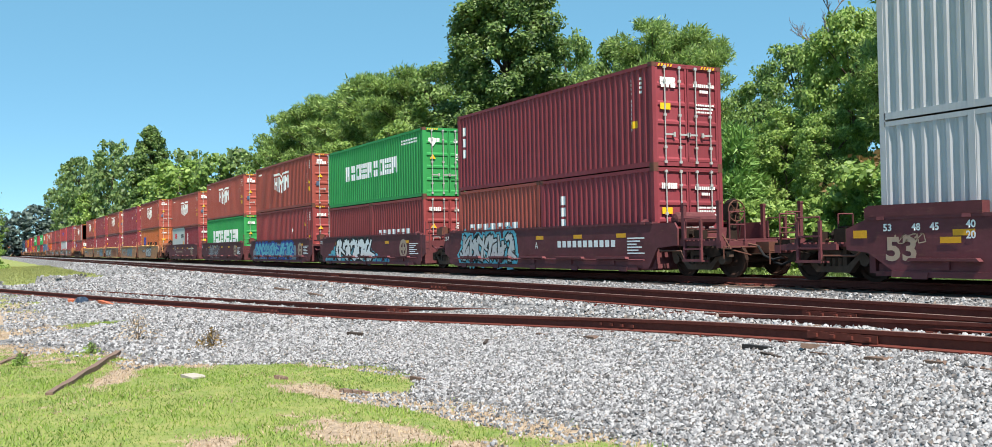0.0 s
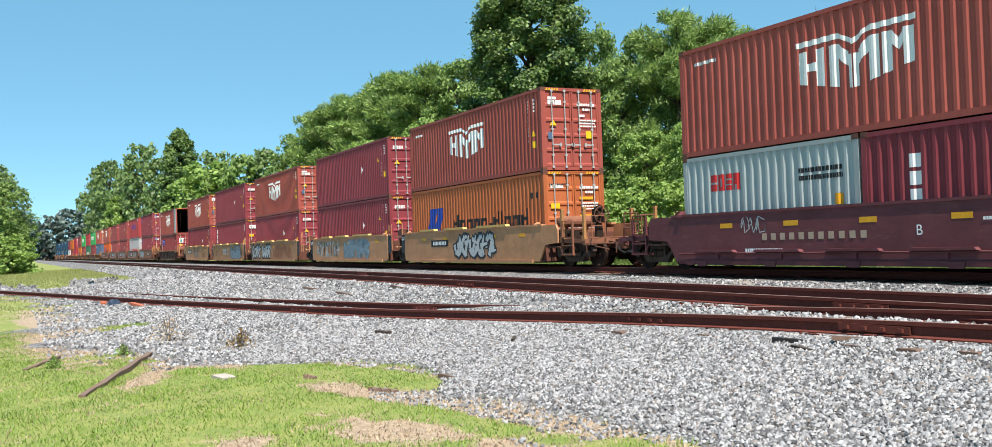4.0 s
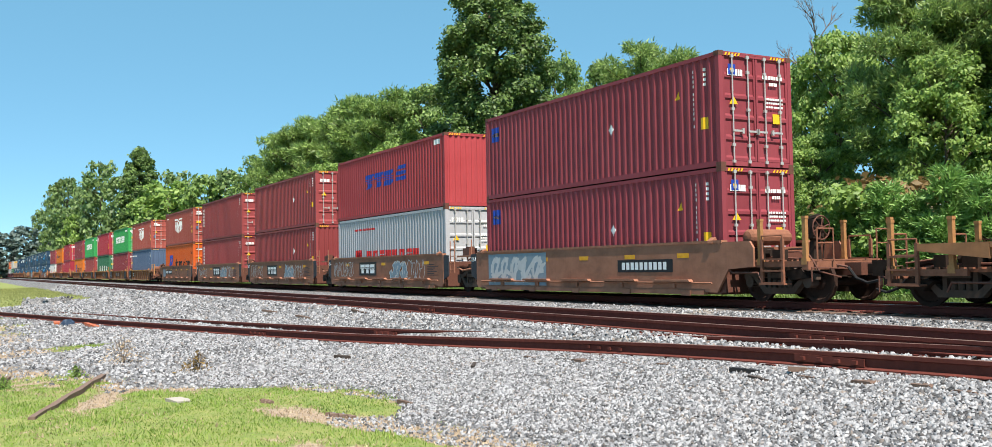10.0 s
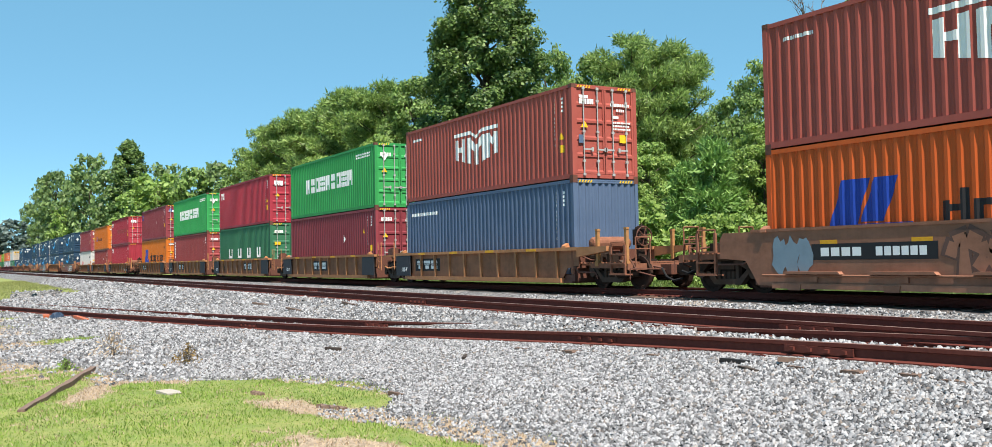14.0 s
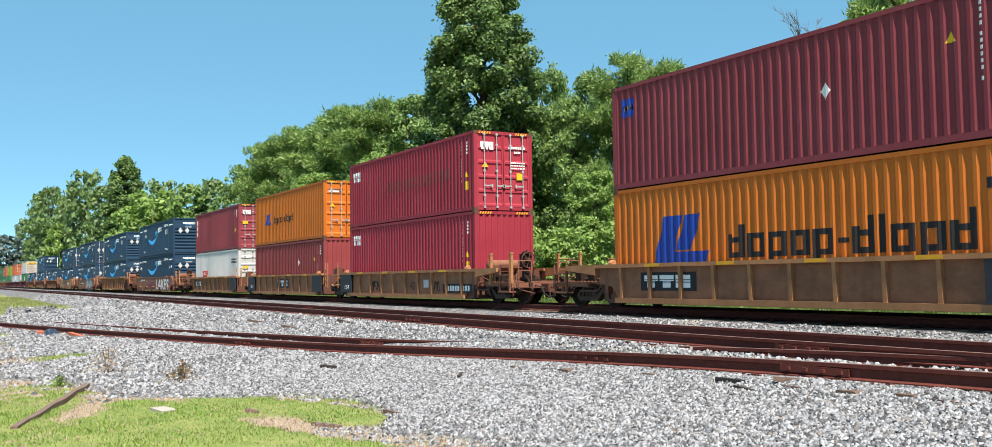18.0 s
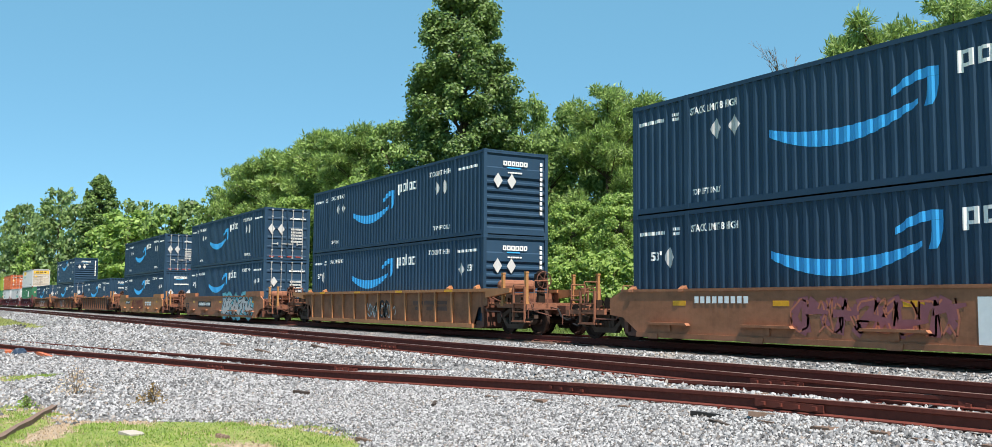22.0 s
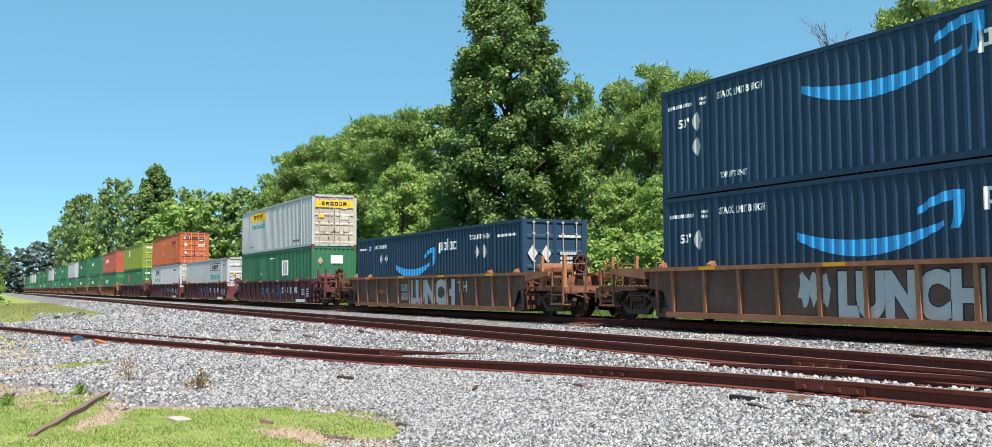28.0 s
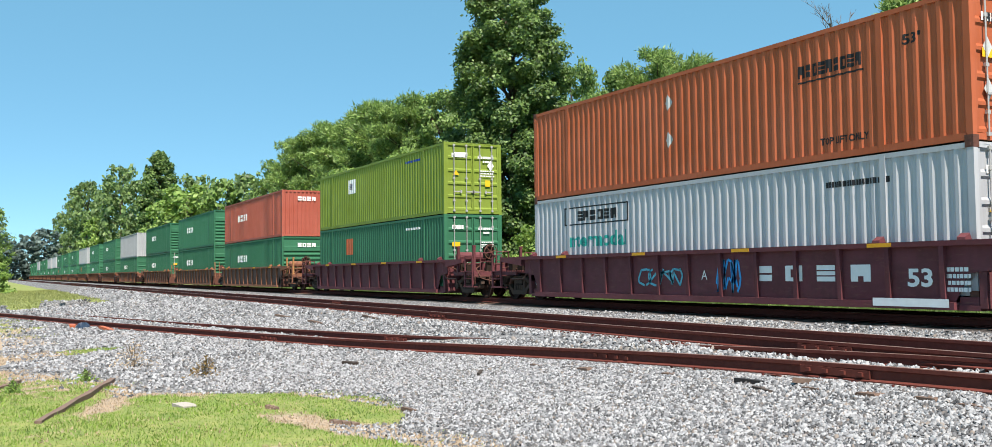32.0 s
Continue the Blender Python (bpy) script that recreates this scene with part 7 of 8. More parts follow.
# ---------------------------------------------------------------- loose stones and grass (stuff)
def octa_cloud(name, P, R, seed):
    """Irregular little stones, six faces each, open where they lie in the bed."""
    rng = np.random.default_rng(seed)
    n = len(P)
    base = np.array([(1, 0, -0.5), (-1, 0, -0.5), (0, 1, -0.5), (0, -1, -0.5), (0.45, 0, 0.8), (-0.45, 0, 0.8)], float)
    V = base[None] * rng.uniform(0.7, 1.15, (n, 6, 1)) + rng.uniform(-0.25, 0.25, (n, 6, 3))
    V[..., 1] *= rng.uniform(0.5, 0.9, (n, 1))
    tilt = rng.normal(0, 0.45, n)
    ct, sn = np.cos(tilt)[:, None], np.sin(tilt)[:, None]
    V = np.stack([V[..., 0] * ct - V[..., 2] * sn, V[..., 1], V[..., 0] * sn + V[..., 2] * ct], -1)
    w = rng.uniform(0, 6.28, n)
    cw, sw = np.cos(w)[:, None], np.sin(w)[:, None]
    V = np.stack([V[..., 0] * cw - V[..., 1] * sw, V[..., 0] * sw + V[..., 1] * cw, V[..., 2] * rng.uniform(0.55, 0.9, (n, 1))], -1)
    V = V * R[:, None, None] + P[:, None]
    F = np.array([(0, 2, 4), (2, 5, 4), (2, 1, 5), (1, 3, 5), (3, 4, 5), (3, 0, 4)])
    F = (F[None] + 6 * np.arange(n)[:, None, None]).reshape(-1, 3)
    return raw_mesh(name, V.reshape(-1, 3), F)


def raw_mesh(name, V, F):
    k = F.shape[1]
    me = bpy.data.meshes.new(name)
    me.vertices.add(len(V))
    me.vertices.foreach_set("co", np.ascontiguousarray(V, np.float32).ravel())
    me.loops.add(F.size)
    me.loops.foreach_set("vertex_index", np.ascontiguousarray(F, np.int32).ravel())
    me.polygons.add(len(F))
    me.polygons.foreach_set("loop_start", np.arange(0, F.size, k, dtype=np.int32))
    me.update(calc_edges=True)
    me.validate()
    me.materials.append(None)
    return me


def stone_material():
    m, t, b = node_mat("granite stones")
    g = t.nodes.new("ShaderNodeNewGeometry")
    col = ramp(t, g.outputs["Random Per Island"], [(0.0, (0.018, 0.018, 0.02)), (0.15, (0.07, 0.073, 0.08)), (0.45, (0.195, 0.203, 0.218)), (0.90, (0.415, 0.426, 0.442)), (0.95, (0.22, 0.18, 0.15)), (1.0, (0.03, 0.03, 0.035))])
    n = tex_noise(t, mapped(t), 60, 4, 0.7)
    col = mix(t, ramp(t, n, [(0.3, (0.5, 0.5, 0.5)), (0.6, (0, 0, 0))]), col, (0.15, 0.152, 0.156))
    # same painted band of oil and train shade on the loose stones
    col = mix(t, grease_and_shade(t), col, (0.035, 0.026, 0.022))
    t.links.new(col, b.inputs["Base Color"])
    b.inputs["Roughness"].default_value = 0.85
    return m


def scatter(rng, n, x0, x1, y0, y1):
    return rng.uniform(x0, x1, n), rng.uniform(y0, y1, n)


rng = np.random.default_rng(7)
M_STONE = stone_material()
px, py, pr = [], [], []
for n, box, r in ((122000, (-17, -2, 3.0, 8.6), 0.0235), (34000, (-30, -15, 0.5, 8.6), 0.034), (18000, (-24, -3, 8.6, 12.6), 0.036), (16000, (-26, -3, 12.4, 15.6), 0.036), (20000, (-50, -24, 0.5, 15.0), 0.048), (16000, (-110, -48, -6.0, 15.0), 0.075)):
    x, y = scatter(rng, n, *box)
    px.append(x), py.append(y), pr.append(rng.uniform(0.65, 1.35, n) * r)
px, py, pr = map(np.concatenate, (px, py, pr))
seen = px < -0.62 * py
px, py, pr = px[seen], py[seen], pr[seen]
pz = ballast_z(px, py)
loose = (pz < ground_z(px, py)) & (dry_mask(px, py) > 0.35) & (py > edge_y(px) - 1.1) & (rng.uniform(0, 1, len(px)) < 0.22)
keep = pz > ground_z(px, py) + rng.uniform(-0.015, 0.03, len(px))
edge = pz < ground_z(px, py) + 0.03
keep &= ~(edge & (rng.uniform(0, 1, len(px)) < 0.45))
for dd in (-0.7525, 0.7525):
    keep &= np.abs(py - siding_y(px) - dd) > 0.10
    keep &= np.abs(py - TWO_Y - dd) > 0.10
keep |= loose
P = np.stack([px, py, np.maximum(pz, ground_z(px, py)) + pr * 0.42], -1)[keep]
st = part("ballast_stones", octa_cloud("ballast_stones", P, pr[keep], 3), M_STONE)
tagged(st, "loose pale crushed stones on the trackbed", "ballast", kind="stuff")


def blade_cloud(name, x, y, z, h, w, seed):
    rng = np.random.default_rng(seed)
    n = len(x)
    a = rng.uniform(0, 6.28, n)
    dx, dy = np.cos(a) * w, np.sin(a) * w
    lx, ly = rng.normal(0, 0.45, n) * h, rng.normal(0, 0.45, n) * h
    V = np.stack([np.stack([x - dx, y - dy, z], -1), np.stack([x + dx, y + dy, z], -1), np.stack([x + lx, y + ly, z + h], -1)], 1)
    return raw_mesh(name, V.reshape(-1, 3), np.arange(3 * n).reshape(-1, 3))


x, y = scatter(rng, 300000, -26, -4, -9, 6)
inside = np.abs(np.degrees(np.arctan2(x, y)) + 62) < 34
gz, bz = ground_z(x, y), ballast_z(x, y)
ok = (gz > bz - 0.02) & (dry_mask(x, y) + rng.normal(0, 0.10, len(x)) < 0.34) & inside
gs = part("grass", blade_cloud("grass", x[ok], y[ok], gz[ok] - 0.005, rng.uniform(0.018, 0.058, ok.sum()) * (0.75 + 0.35 * wobble(x[ok], y[ok], 1.9, 1.0)).clip(0.35, 1.3), 0.0075, 5), L_GRASS)
tagged(gs, "short bright green grass blades", "grass", kind="stuff")
ok = (gz > bz - 0.03) & (dry_mask(x, y) + rng.normal(0, 0.12, len(x)) > 0.24) & inside & (rng.uniform(0, 1, len(x)) < 0.6)
gs = part("dry_grass", blade_cloud("dry_grass", x[ok], y[ok], gz[ok] - 0.005, rng.uniform(0.01, 0.045, ok.sum()), 0.011, 6), L_DRY)
tagged(gs, "dry straw-coloured grass on bare earth", "grass", kind="stuff")
# far grass: verge on both sides of the rails
x, y = scatter(rng, 60000, -130, -30, -14, 9)
gz, bz = ground_z(x, y), ballast_z(x, y)
ok = gz > bz - 0.02
gs = part("grass", blade_cloud("grass", x[ok], y[ok], gz[ok] - 0.01, rng.uniform(0.03, 0.09, ok.sum()) * np.clip(-x[ok] / 40, 0.8, 3.0), 0.03, 15), L_VERGE)
tagged(gs, "grass verge between the diverging tracks", "grass", kind="stuff")
x, y = scatter(rng, 60000, -90, 4, 21.0, 27)
gz = ground_z(x, y)
gs = part("weeds", blade_cloud("weeds", x, y, gz - 0.01, rng.uniform(0.2, 0.6, len(x)), 0.03, 16), L_WEED)
tagged(gs, "tall weeds behind the train", "weeds", kind="stuff")


# ---------------------------------------------------------------- trees
def leaf_quads(centres, size, seed, aspect=0.6, out=None):
    """Small diamond leaves; they lean towards the given outward directions."""
    rng = np.random.default_rng(seed)
    n = len(centres)
    nor = rng.normal(0, 0.62, (n, 3))
    if out is not None:
        nor += out * 0.75 + np.array((0, 0, 0.45))
    nor /= np.linalg.norm(nor, axis=1, keepdims=True)
    u = np.cross(nor, rng.normal(0, 1, (n, 3)))
    u /= np.linalg.norm(u, axis=1, keepdims=True)
    w = np.cross(nor, u)
    s = size * rng.uniform(0.55, 1.35, (n, 1))
    V = np.stack([centres - u * s, centres + w * s * aspect, centres + u * s, centres - w * s * aspect], 1)
    return V.reshape(-1, 3), np.arange(4 * n).reshape(-1, 4)


def needle_tufts(centres, size, seed, out):
    """Narrow pointed sprays that stand outwards and up from their clump."""
    rng = np.random.default_rng(seed)
    n = len(centres)
    d = out * 0.8 + rng.normal(0, 0.6, (n, 3)) + np.array((0, 0, 0.35))
    d /= np.linalg.norm(d, axis=1, keepdims=True)
    w = np.cross(d, rng.normal(0, 1, (n, 3)))
    w /= np.linalg.norm(w, axis=1, keepdims=True)
    s = size * rng.uniform(0.6, 1.4, (n, 1))
    V = np.stack([centres - w * s * 0.22, centres + w * s * 0.22, centres + d * s * 1.5], 1)
    return V.reshape(-1, 3), np.arange(3 * n).reshape(-1, 3)


def lobes(kind, seed):
    """Leaf clumps (x, y, z, radius, flatness) of a crown one unit tall."""
    rnd = random.Random(seed)
    out = []

    def put(w, z, r, flat, inner):
        a = rnd.uniform(0, 6.28)
        q = w * math.sqrt(rnd.uniform(inner, 1.0))
        out.append((math.cos(a) * q, math.sin(a) * q, z, r, flat))
    if kind == "poplar":
        for i in range(430):
            z = rnd.uniform(0.03, 0.985)
            w = 0.168 * max(0.0, 1 - max(0.0, (z - 0.36) / 0.635) ** 2.3) ** 0.62 if z > 0.36 else 0.138 + 0.030 * z / 0.36
            w *= 1 + rnd.uniform(-0.14, 0.07)
            put(w, z, rnd.uniform(0.018, 0.036), 0.9, 0.12)
    elif kind == "pine":
        # limbs at uneven heights, each with a few flat needle clouds along its outer half
        for i in range(50):
            z = rnd.uniform(0.42, 0.93) if rnd.random() < 0.86 else rnd.uniform(0.22, 0.45)
            w = 0.25 * max(0.05, 1 - ((z - 0.62) / 0.40) ** 2) ** 0.6 * rnd.uniform(0.7, 1.15) + 0.012
            a = rnd.uniform(0, 6.28)
            for k in range(5):
                q = w * (0.30 + 0.70 * k / 4) + rnd.uniform(-0.015, 0.015)
                e = a + rnd.uniform(-0.22, 0.22)
                out.append((math.cos(e) * q, math.sin(e) * q, z + 0.05 * k / 4 + rnd.uniform(-0.014, 0.014), rnd.uniform(0.026, 0.052), 0.7))
        for i in range(12):
            put(0.07, rnd.uniform(0.90, 0.975), rnd.uniform(0.018, 0.032), 0.8, 0.0)
    elif kind == "youngpine":
        for i in range(120):
            z = rnd.uniform(0.03, 0.97)
            put(0.27 * (1 - z) ** 0.8 + 0.03, z, rnd.uniform(0.030, 0.060), 1.1, 0.1)
    elif kind == "bush":
        for i in range(130):
            z = rnd.uniform(0.04, 0.93)
            put(0.60 * math.sqrt(max(0.02, 1 - z * z * 0.95)) * rnd.uniform(0.8, 1.12), z, rnd.uniform(0.045, 0.10), 0.85, 0.15)
    else:
        for i in range(230):
            z = rnd.uniform(0.05, 0.965)
            w = 0.27 * max(0.05, 1 - abs((z - 0.50) / 0.50) ** 2.3) ** 0.6 + 0.01
            a = rnd.uniform(0, 6.28)
            q = w * math.sqrt(rnd.uniform(0.12, 1.0)) * (1 + 0.16 * math.sin(a * 3 + seed) + 0.10 * math.sin(a * 5 + z * 12))
            out.append((math.cos(a) * q, math.sin(a) * q, z, rnd.uniform(0.026, 0.060), 0.75))
    return out


def crown_mesh(kind, seed, count, size):
    def make():
        rng = np.random.default_rng(seed)
        L = lobes(kind, seed)
        wts = np.array([l[3] ** 2 for l in L])
        pick = rng.choice(len(L), count, p=wts / wts.sum())
        A = np.array(L)[pick]
        d = rng.normal(0, 1, (count, 3))
        d /= np.linalg.norm(d, axis=1, keepdims=True)
        rad = A[:, 3:4] * rng.uniform(0.10, 1.25, (count, 1)) ** 0.5
        stray = rng.uniform(0, 1, (count, 1)) < 0.08
        rad = np.where(stray, rad * 1.5, rad)
        Pc = A[:, :3] + d * rad * np.stack([np.ones(count), np.ones(count), A[:, 4]], -1)
        axis = np.stack([Pc[:, 0], Pc[:, 1], np.zeros(count)], -1)
        axis /= np.linalg.norm(axis, axis=1, keepdims=True) + 1e-6
        out = d * 0.75 + axis * 0.45
        if "pine" in kind:
            V, F = needle_tufts(Pc, size, seed + 1, out)
        else:
            V, F = leaf_quads(Pc, size, seed + 1, 0.62, out)
        return raw_mesh("crown", V, F)
    return cached(("crown", kind, seed, count), make)


def trunk_mesh(kind, seed):
    def make():
        b = Build()
        h = {"poplar": 0.9, "pine": 0.93, "bush": 0.4, "youngpine": 0.9}.get(kind, 0.75)
        pts = [(0.006 * math.sin(i * 1.3 + seed), 0.006 * math.cos(i * 1.7 + seed), h * i / 6) for i in range(7)]
        for i in range(6):
            b.tube(pts[i], pts[i + 1], 0.016 * (1 - i / 7), 7, 0.016 * (1 - (i + 1) / 7))
        for cx, cy, cz, r, _ in lobes(kind, seed)[4::5]:
            z0 = max(0.08, min(h * 0.95, cz - 0.06 - math.hypot(cx, cy) * 0.3))
            b.tube((0, 0, z0), (cx, cy, cz), 0.0050, 4, 0.0015)
        return b.mesh("trunk")
    return cached(("trunk", kind, seed), make)


# leaf paint, leaves when near, leaf length of a crown one unit tall, label, category
KINDS = {
    "far": (L_FAR_HAZE, 9000, 0.0170, "broadleaf tree far down the line, haze tinted into its leaves", "tree"),
    "dark": (L_DARK, 24000, 0.0105, "deep green broadleaf tree", "tree"),
    "poplar": (L_POPLAR, 170000, 0.0049, "tall narrow broadleaf tree with dark glossy foliage", "tree"),
    "pine": (L_PINE, 60000, 0.0135, "tall pine with rounded needle clumps", "tree"),
    "oak": (L_DECID, 32000, 0.0094, "broadleaf tree in full summer leaf", "tree"),
    "light": (L_LIGHT, 30000, 0.0098, "light green broadleaf tree", "tree"),
    "youngpine": (L_YOUNG, 9000, 0.034, "bright green young pine", "tree"),
    "bush": (L_LIGHT, 7000, 0.030, "leafy green roadside bush", "bush"),
    "rustbush": (L_RUST, 7000, 0.026, "bush with withered brown leaves", "bush"),
}


def tree(kind, x, y, h, seed, wide=1.0, turn=0.0):
    leaf, count, size, label, cat = KINDS[kind]
    far = math.hypot(x, y)
    share = 1.0 if far < 95 else 0.55 if far < 150 else 0.18
    count, size = int(count * share), size * share ** -0.5 * (0.95 if share < 1 else 1.0)
    shape = {"light": "oak", "dark": "oak", "far": "oak", "rustbush": "bush"}.get(kind, kind)
    t = thing(cat if cat == "bush" else "tree", label, cat, "trees behind the railway" if cat == "tree" else "bushes behind the railway",
              at=pose(x, y, float(ground_z(x, y)) - 0.05, 0, 0, turn) @ Matrix.Diagonal((h * wide, h * wide, h, 1)))
    part("trunk", trunk_mesh(shape, seed), M_BARK, t)
    part("crown", crown_mesh(shape, seed, count, size), leaf, t)
    return t


def by_angle(kind, az, top, y, seed, wide=1.0):
    """A tree on the line y, in a direction (degrees from +y), whose top stands so many degrees above the eye."""
    a = radians(az)
    r = y / math.cos(a)
    tree(kind, r * math.sin(a), y, 0.975 * (EYE_Z + r * math.tan(radians(top))), seed, wide, (az * 37) % 360)


by_angle("poplar", -61.1, 19.0, 31.0, 1, 1.13)
for kind, az, top, y, seed, wide in (
        ("pine", -52.4, 12.9, 38, 2, 0.88), ("pine", -50.2, 11.9, 41, 3, 0.8), ("oak", -54.6, 11.8, 41, 4, 0.75), ("oak", -57.2, 12.4, 42, 5, 0.6), ("oak", -56.0, 9.8, 36, 6, 0.8),
        ("pine", -36.9, 15.6, 33, 3, 0.85), ("light", -41.4, 12.6, 35, 4, 0.7), ("pine", -33.4, 16.5, 36, 2, 0.9), ("oak", -44.3, 11.0, 36, 6, 0.8), ("pine", -29, 16, 34, 3, 0.9), ("oak", -25, 15, 36, 6, 0.9), ("light", -36, 11.0, 31, 5, 0.9), ("oak", -39.5, 12.0, 38, 6, 0.8),
        ("light", -45.0, 7.4, 33, 5, 0.9), ("light", -42.6, 7.0, 31, 4, 0.9), ("oak", -46.6, 9.0, 40, 6, 0.75), ("youngpine", -47.8, 6.4, 30, 7, 1.0), ("youngpine", -49.5, 5.2, 31, 8, 0.9), ("light", -51.6, 6.5, 33, 4, 1.0), ("light", -54.6, 6.0, 33, 6, 1.0),
        ("oak", -65.0, 10.9, 37, 6, 0.8), ("pine", -66.6, 10.4, 36, 2, 1.0), ("pine", -68.4, 10.2, 37, 3, 1.0), ("pine", -70.2, 9.5, 36, 2, 1.0), ("pine", -72.0, 8.9, 38, 3, 0.95), ("pine", -73.4, 8.1, 36, 2, 0.85), ("light", -67.4, 7.4, 32, 5, 1.0), ("light", -70.8, 6.2, 31, 4, 1.0), ("light", -64.6, 7.0, 31, 6, 1.0),
        ("oak", -74.9, 6.8, 36, 5, 0.8), ("dark", -76.6, 5.8, 40, 6, 0.9), ("oak", -77.9, 5.5, 36, 4, 0.9), ("light", -79.9, 5.2, 31, 5, 1.25), ("light", -81.0, 4.3, 30, 6, 1.0), ("dark", -79.4, 5.8, 42, 5, 0.8),
        ("poplar", -81.4, 7.0, 34, 1, 1.0), ("dark", -82.4, 5.5, 33, 6, 0.8), ("dark", -83.4, 6.3, 34, 5, 0.75), ("dark", -84.2, 4.7, 33, 4, 0.8), ("dark", -85.1, 5.3, 32, 6, 0.75), ("dark", -85.7, 5.0, 31, 5, 0.55), ("dark", -86.4, 3.5, 31, 4, 0.55), ("light", -84.6, 3.3, 28, 6, 0.9)):
    by_angle(kind, az, top, y, seed, wide)
rnd = random.Random(11)
for i in range(26):
    x = -22 - i * 4.2 + rnd.uniform(-1, 1)
    k = rnd.choice(("bush", "bush", "youngpine", "bush"))
    tree(k, x, rnd.uniform(24.5, 28), rnd.uniform(2.4, 4.4) if k == "bush" else rnd.uniform(3.0, 5.0), rnd.choice((7, 8, 9)), 1.0, rnd.uniform(0, 360))
for az, h, k in ((-40.8, 3.4, "youngpine"), (-39.2, 3.9, "youngpine"), (-37.8, 3.5, "youngpine"), (-36.0, 4.2, "youngpine"), (-34.2, 3.8, "youngpine"), (-42.2, 3.2, "youngpine"), (-43.6, 3.0, "bush"), (-38.4, 4.4, "rustbush"), (-39.6, 4.2, "rustbush")):
    y = 25.5 if k != "rustbush" else 28
    tree(k, y * math.tan(radians(az)), y, h, 7 if k != "rustbush" else 9, 1.15, az * 50 % 360)
for i in range(24):
    tree(rnd.choice(("oak", "pine", "oak")), -60 - i * 17 + rnd.uniform(-5, 5), rnd.uniform(48, 70), rnd.uniform(12, 15), rnd.choice((4, 5, 6)), 1.0, rnd.uniform(0, 360))
# the near-side bushes and trees far down the line
for x, y, h, k, s in ((-128, -0.8, 10.8, "oak", 6), (-138, -2.5, 14.0, "dark", 5), (-116, -2.6, 9.2, "oak", 4), (-124, -6.5, 15.0, "oak", 5), (-133, -9, 19.0, "oak", 6), (-110, -4.4, 5.0, "light", 5), (-106, -7, 4.5, "bush", 8), (-114, -0.6, 4.4, "bush", 9), (-144, -16, 17, "oak", 4), (-118, 0.2, 4.0, "bush", 7)):
    tree(k, x, y, h, s, 1.1, s * 70)
# distant row whose leaf colour carries the haze
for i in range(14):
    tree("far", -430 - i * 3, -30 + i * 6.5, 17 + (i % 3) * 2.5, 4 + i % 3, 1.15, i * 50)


def dead_snag(x, y, h):
    t = thing("dead_tree", "bare grey dead tree with a few twigs", "tree", at=(x, y, float(ground_z(x, y))))
    b = Build()
    rnd = random.Random(5)

    def grow(p, d, L, r, n):
        bend = (d + Vector((rnd.uniform(-0.2, 0.2), rnd.uniform(-0.2, 0.2), 0.1))).normalized()
        mid, q = p + d * L * 0.5, p + d * L * 0.5 + bend * L * 0.5
        b.tube(p, mid, r, 5, r * 0.8)
        b.tube(mid, q, r * 0.8, 5, r * 0.55)
        if n:
            for k in range(4):
                e = (bend + Vector((rnd.uniform(-0.8, 0.8), rnd.uniform(-0.8, 0.8), rnd.uniform(0.0, 0.6)))).normalized()
                grow(p + d * L * rnd.uniform(0.35, 1.0), e, L * rnd.uniform(0.40, 0.62), r * 0.55, n - 1)
    b.tube((0, 0, 0), (0.1, 0, h * 0.62), 0.2, 8, 0.13)
    grow(Vector((0.1, 0, h * 0.60)), Vector((0.03, 0, 1)), h * 0.22, 0.075, 4)
    grow(Vector((0.1, 0, h * 0.68)), Vector((-0.62, -0.2, 0.6)).normalized(), h * 0.13, 0.05, 3)
    part("trunk", b, M_DEAD, t)


a = radians(-42.6)
dead_snag(40 * math.tan(a), 40, 1.75 + 40 / math.cos(a) * math.tan(radians(14.8)))


# ---------------------------------------------------------------- small things on the ground
def gz_at(x, y):
    return float(max(ground_z(x, y), ballast_z(x, y)))


def old_timber(x0, y0, x1, y1, w, h):
    L = math.hypot(x1 - x0, y1 - y0)
    t = thing("old_timber", "weathered half-buried timber lying in the grass", "timber", "old timbers", at=pose(x0, y0, float(ground_z(x0, y0)), 0, 0, math.degrees(math.atan2(y1 - y0, x1 - x0))))
    b = Build()
    n = 9
    for i in range(n + 1):
        u = L * i / n
        k = len(b.v)
        e = 0.02 * math.sin(i * 2.1)
        b.v += [(u, -w / 2 + e, -0.05), (u, w / 2 + e, -0.05), (u, w / 2 + e, h * (1 - 0.3 * i / n)), (u, -w / 2 + e, h * (1 - 0.35 * i / n) + e * 0.5)]
        if i:
            b.f += [(k - 4 + j, k - 4 + (j + 1) % 4, k + (j + 1) % 4, k + j) for j in range(4)]
    b.f += [(0, 1, 2, 3), (len(b.v) - 1, len(b.v) - 2, len(b.v) - 3, len(b.v) - 4)]
    part("plank", b, M_OLDWOOD, t)


old_timber(-17.2, 2.0, -12.7, 0.68, 0.085, 0.06)
old_timber(-17.75, 0.62, -16.2, 0.10, 0.08, 0.06)
old_timber(-11.1, 3.75, -10.75, 3.97, 0.06, 0.04)
old_timber(-12.6, 3.38, -12.4, 3.46, 0.06, 0.05)


def slab(x, y, w, d, h, mat, name, label, turn=20):
    t = thing(name, label, "debris", at=pose(x, y, gz_at(x, y) + 0.005, 0, 4, turn))
    b = Build().prism([(-w / 2, -d / 2), (w * 0.4, -d * 0.55), (w / 2, d * 0.3), (w * 0.1, d / 2), (-w * 0.45, d * 0.4)], -0.02, h, "z")
    part("slab", b, mat, t)


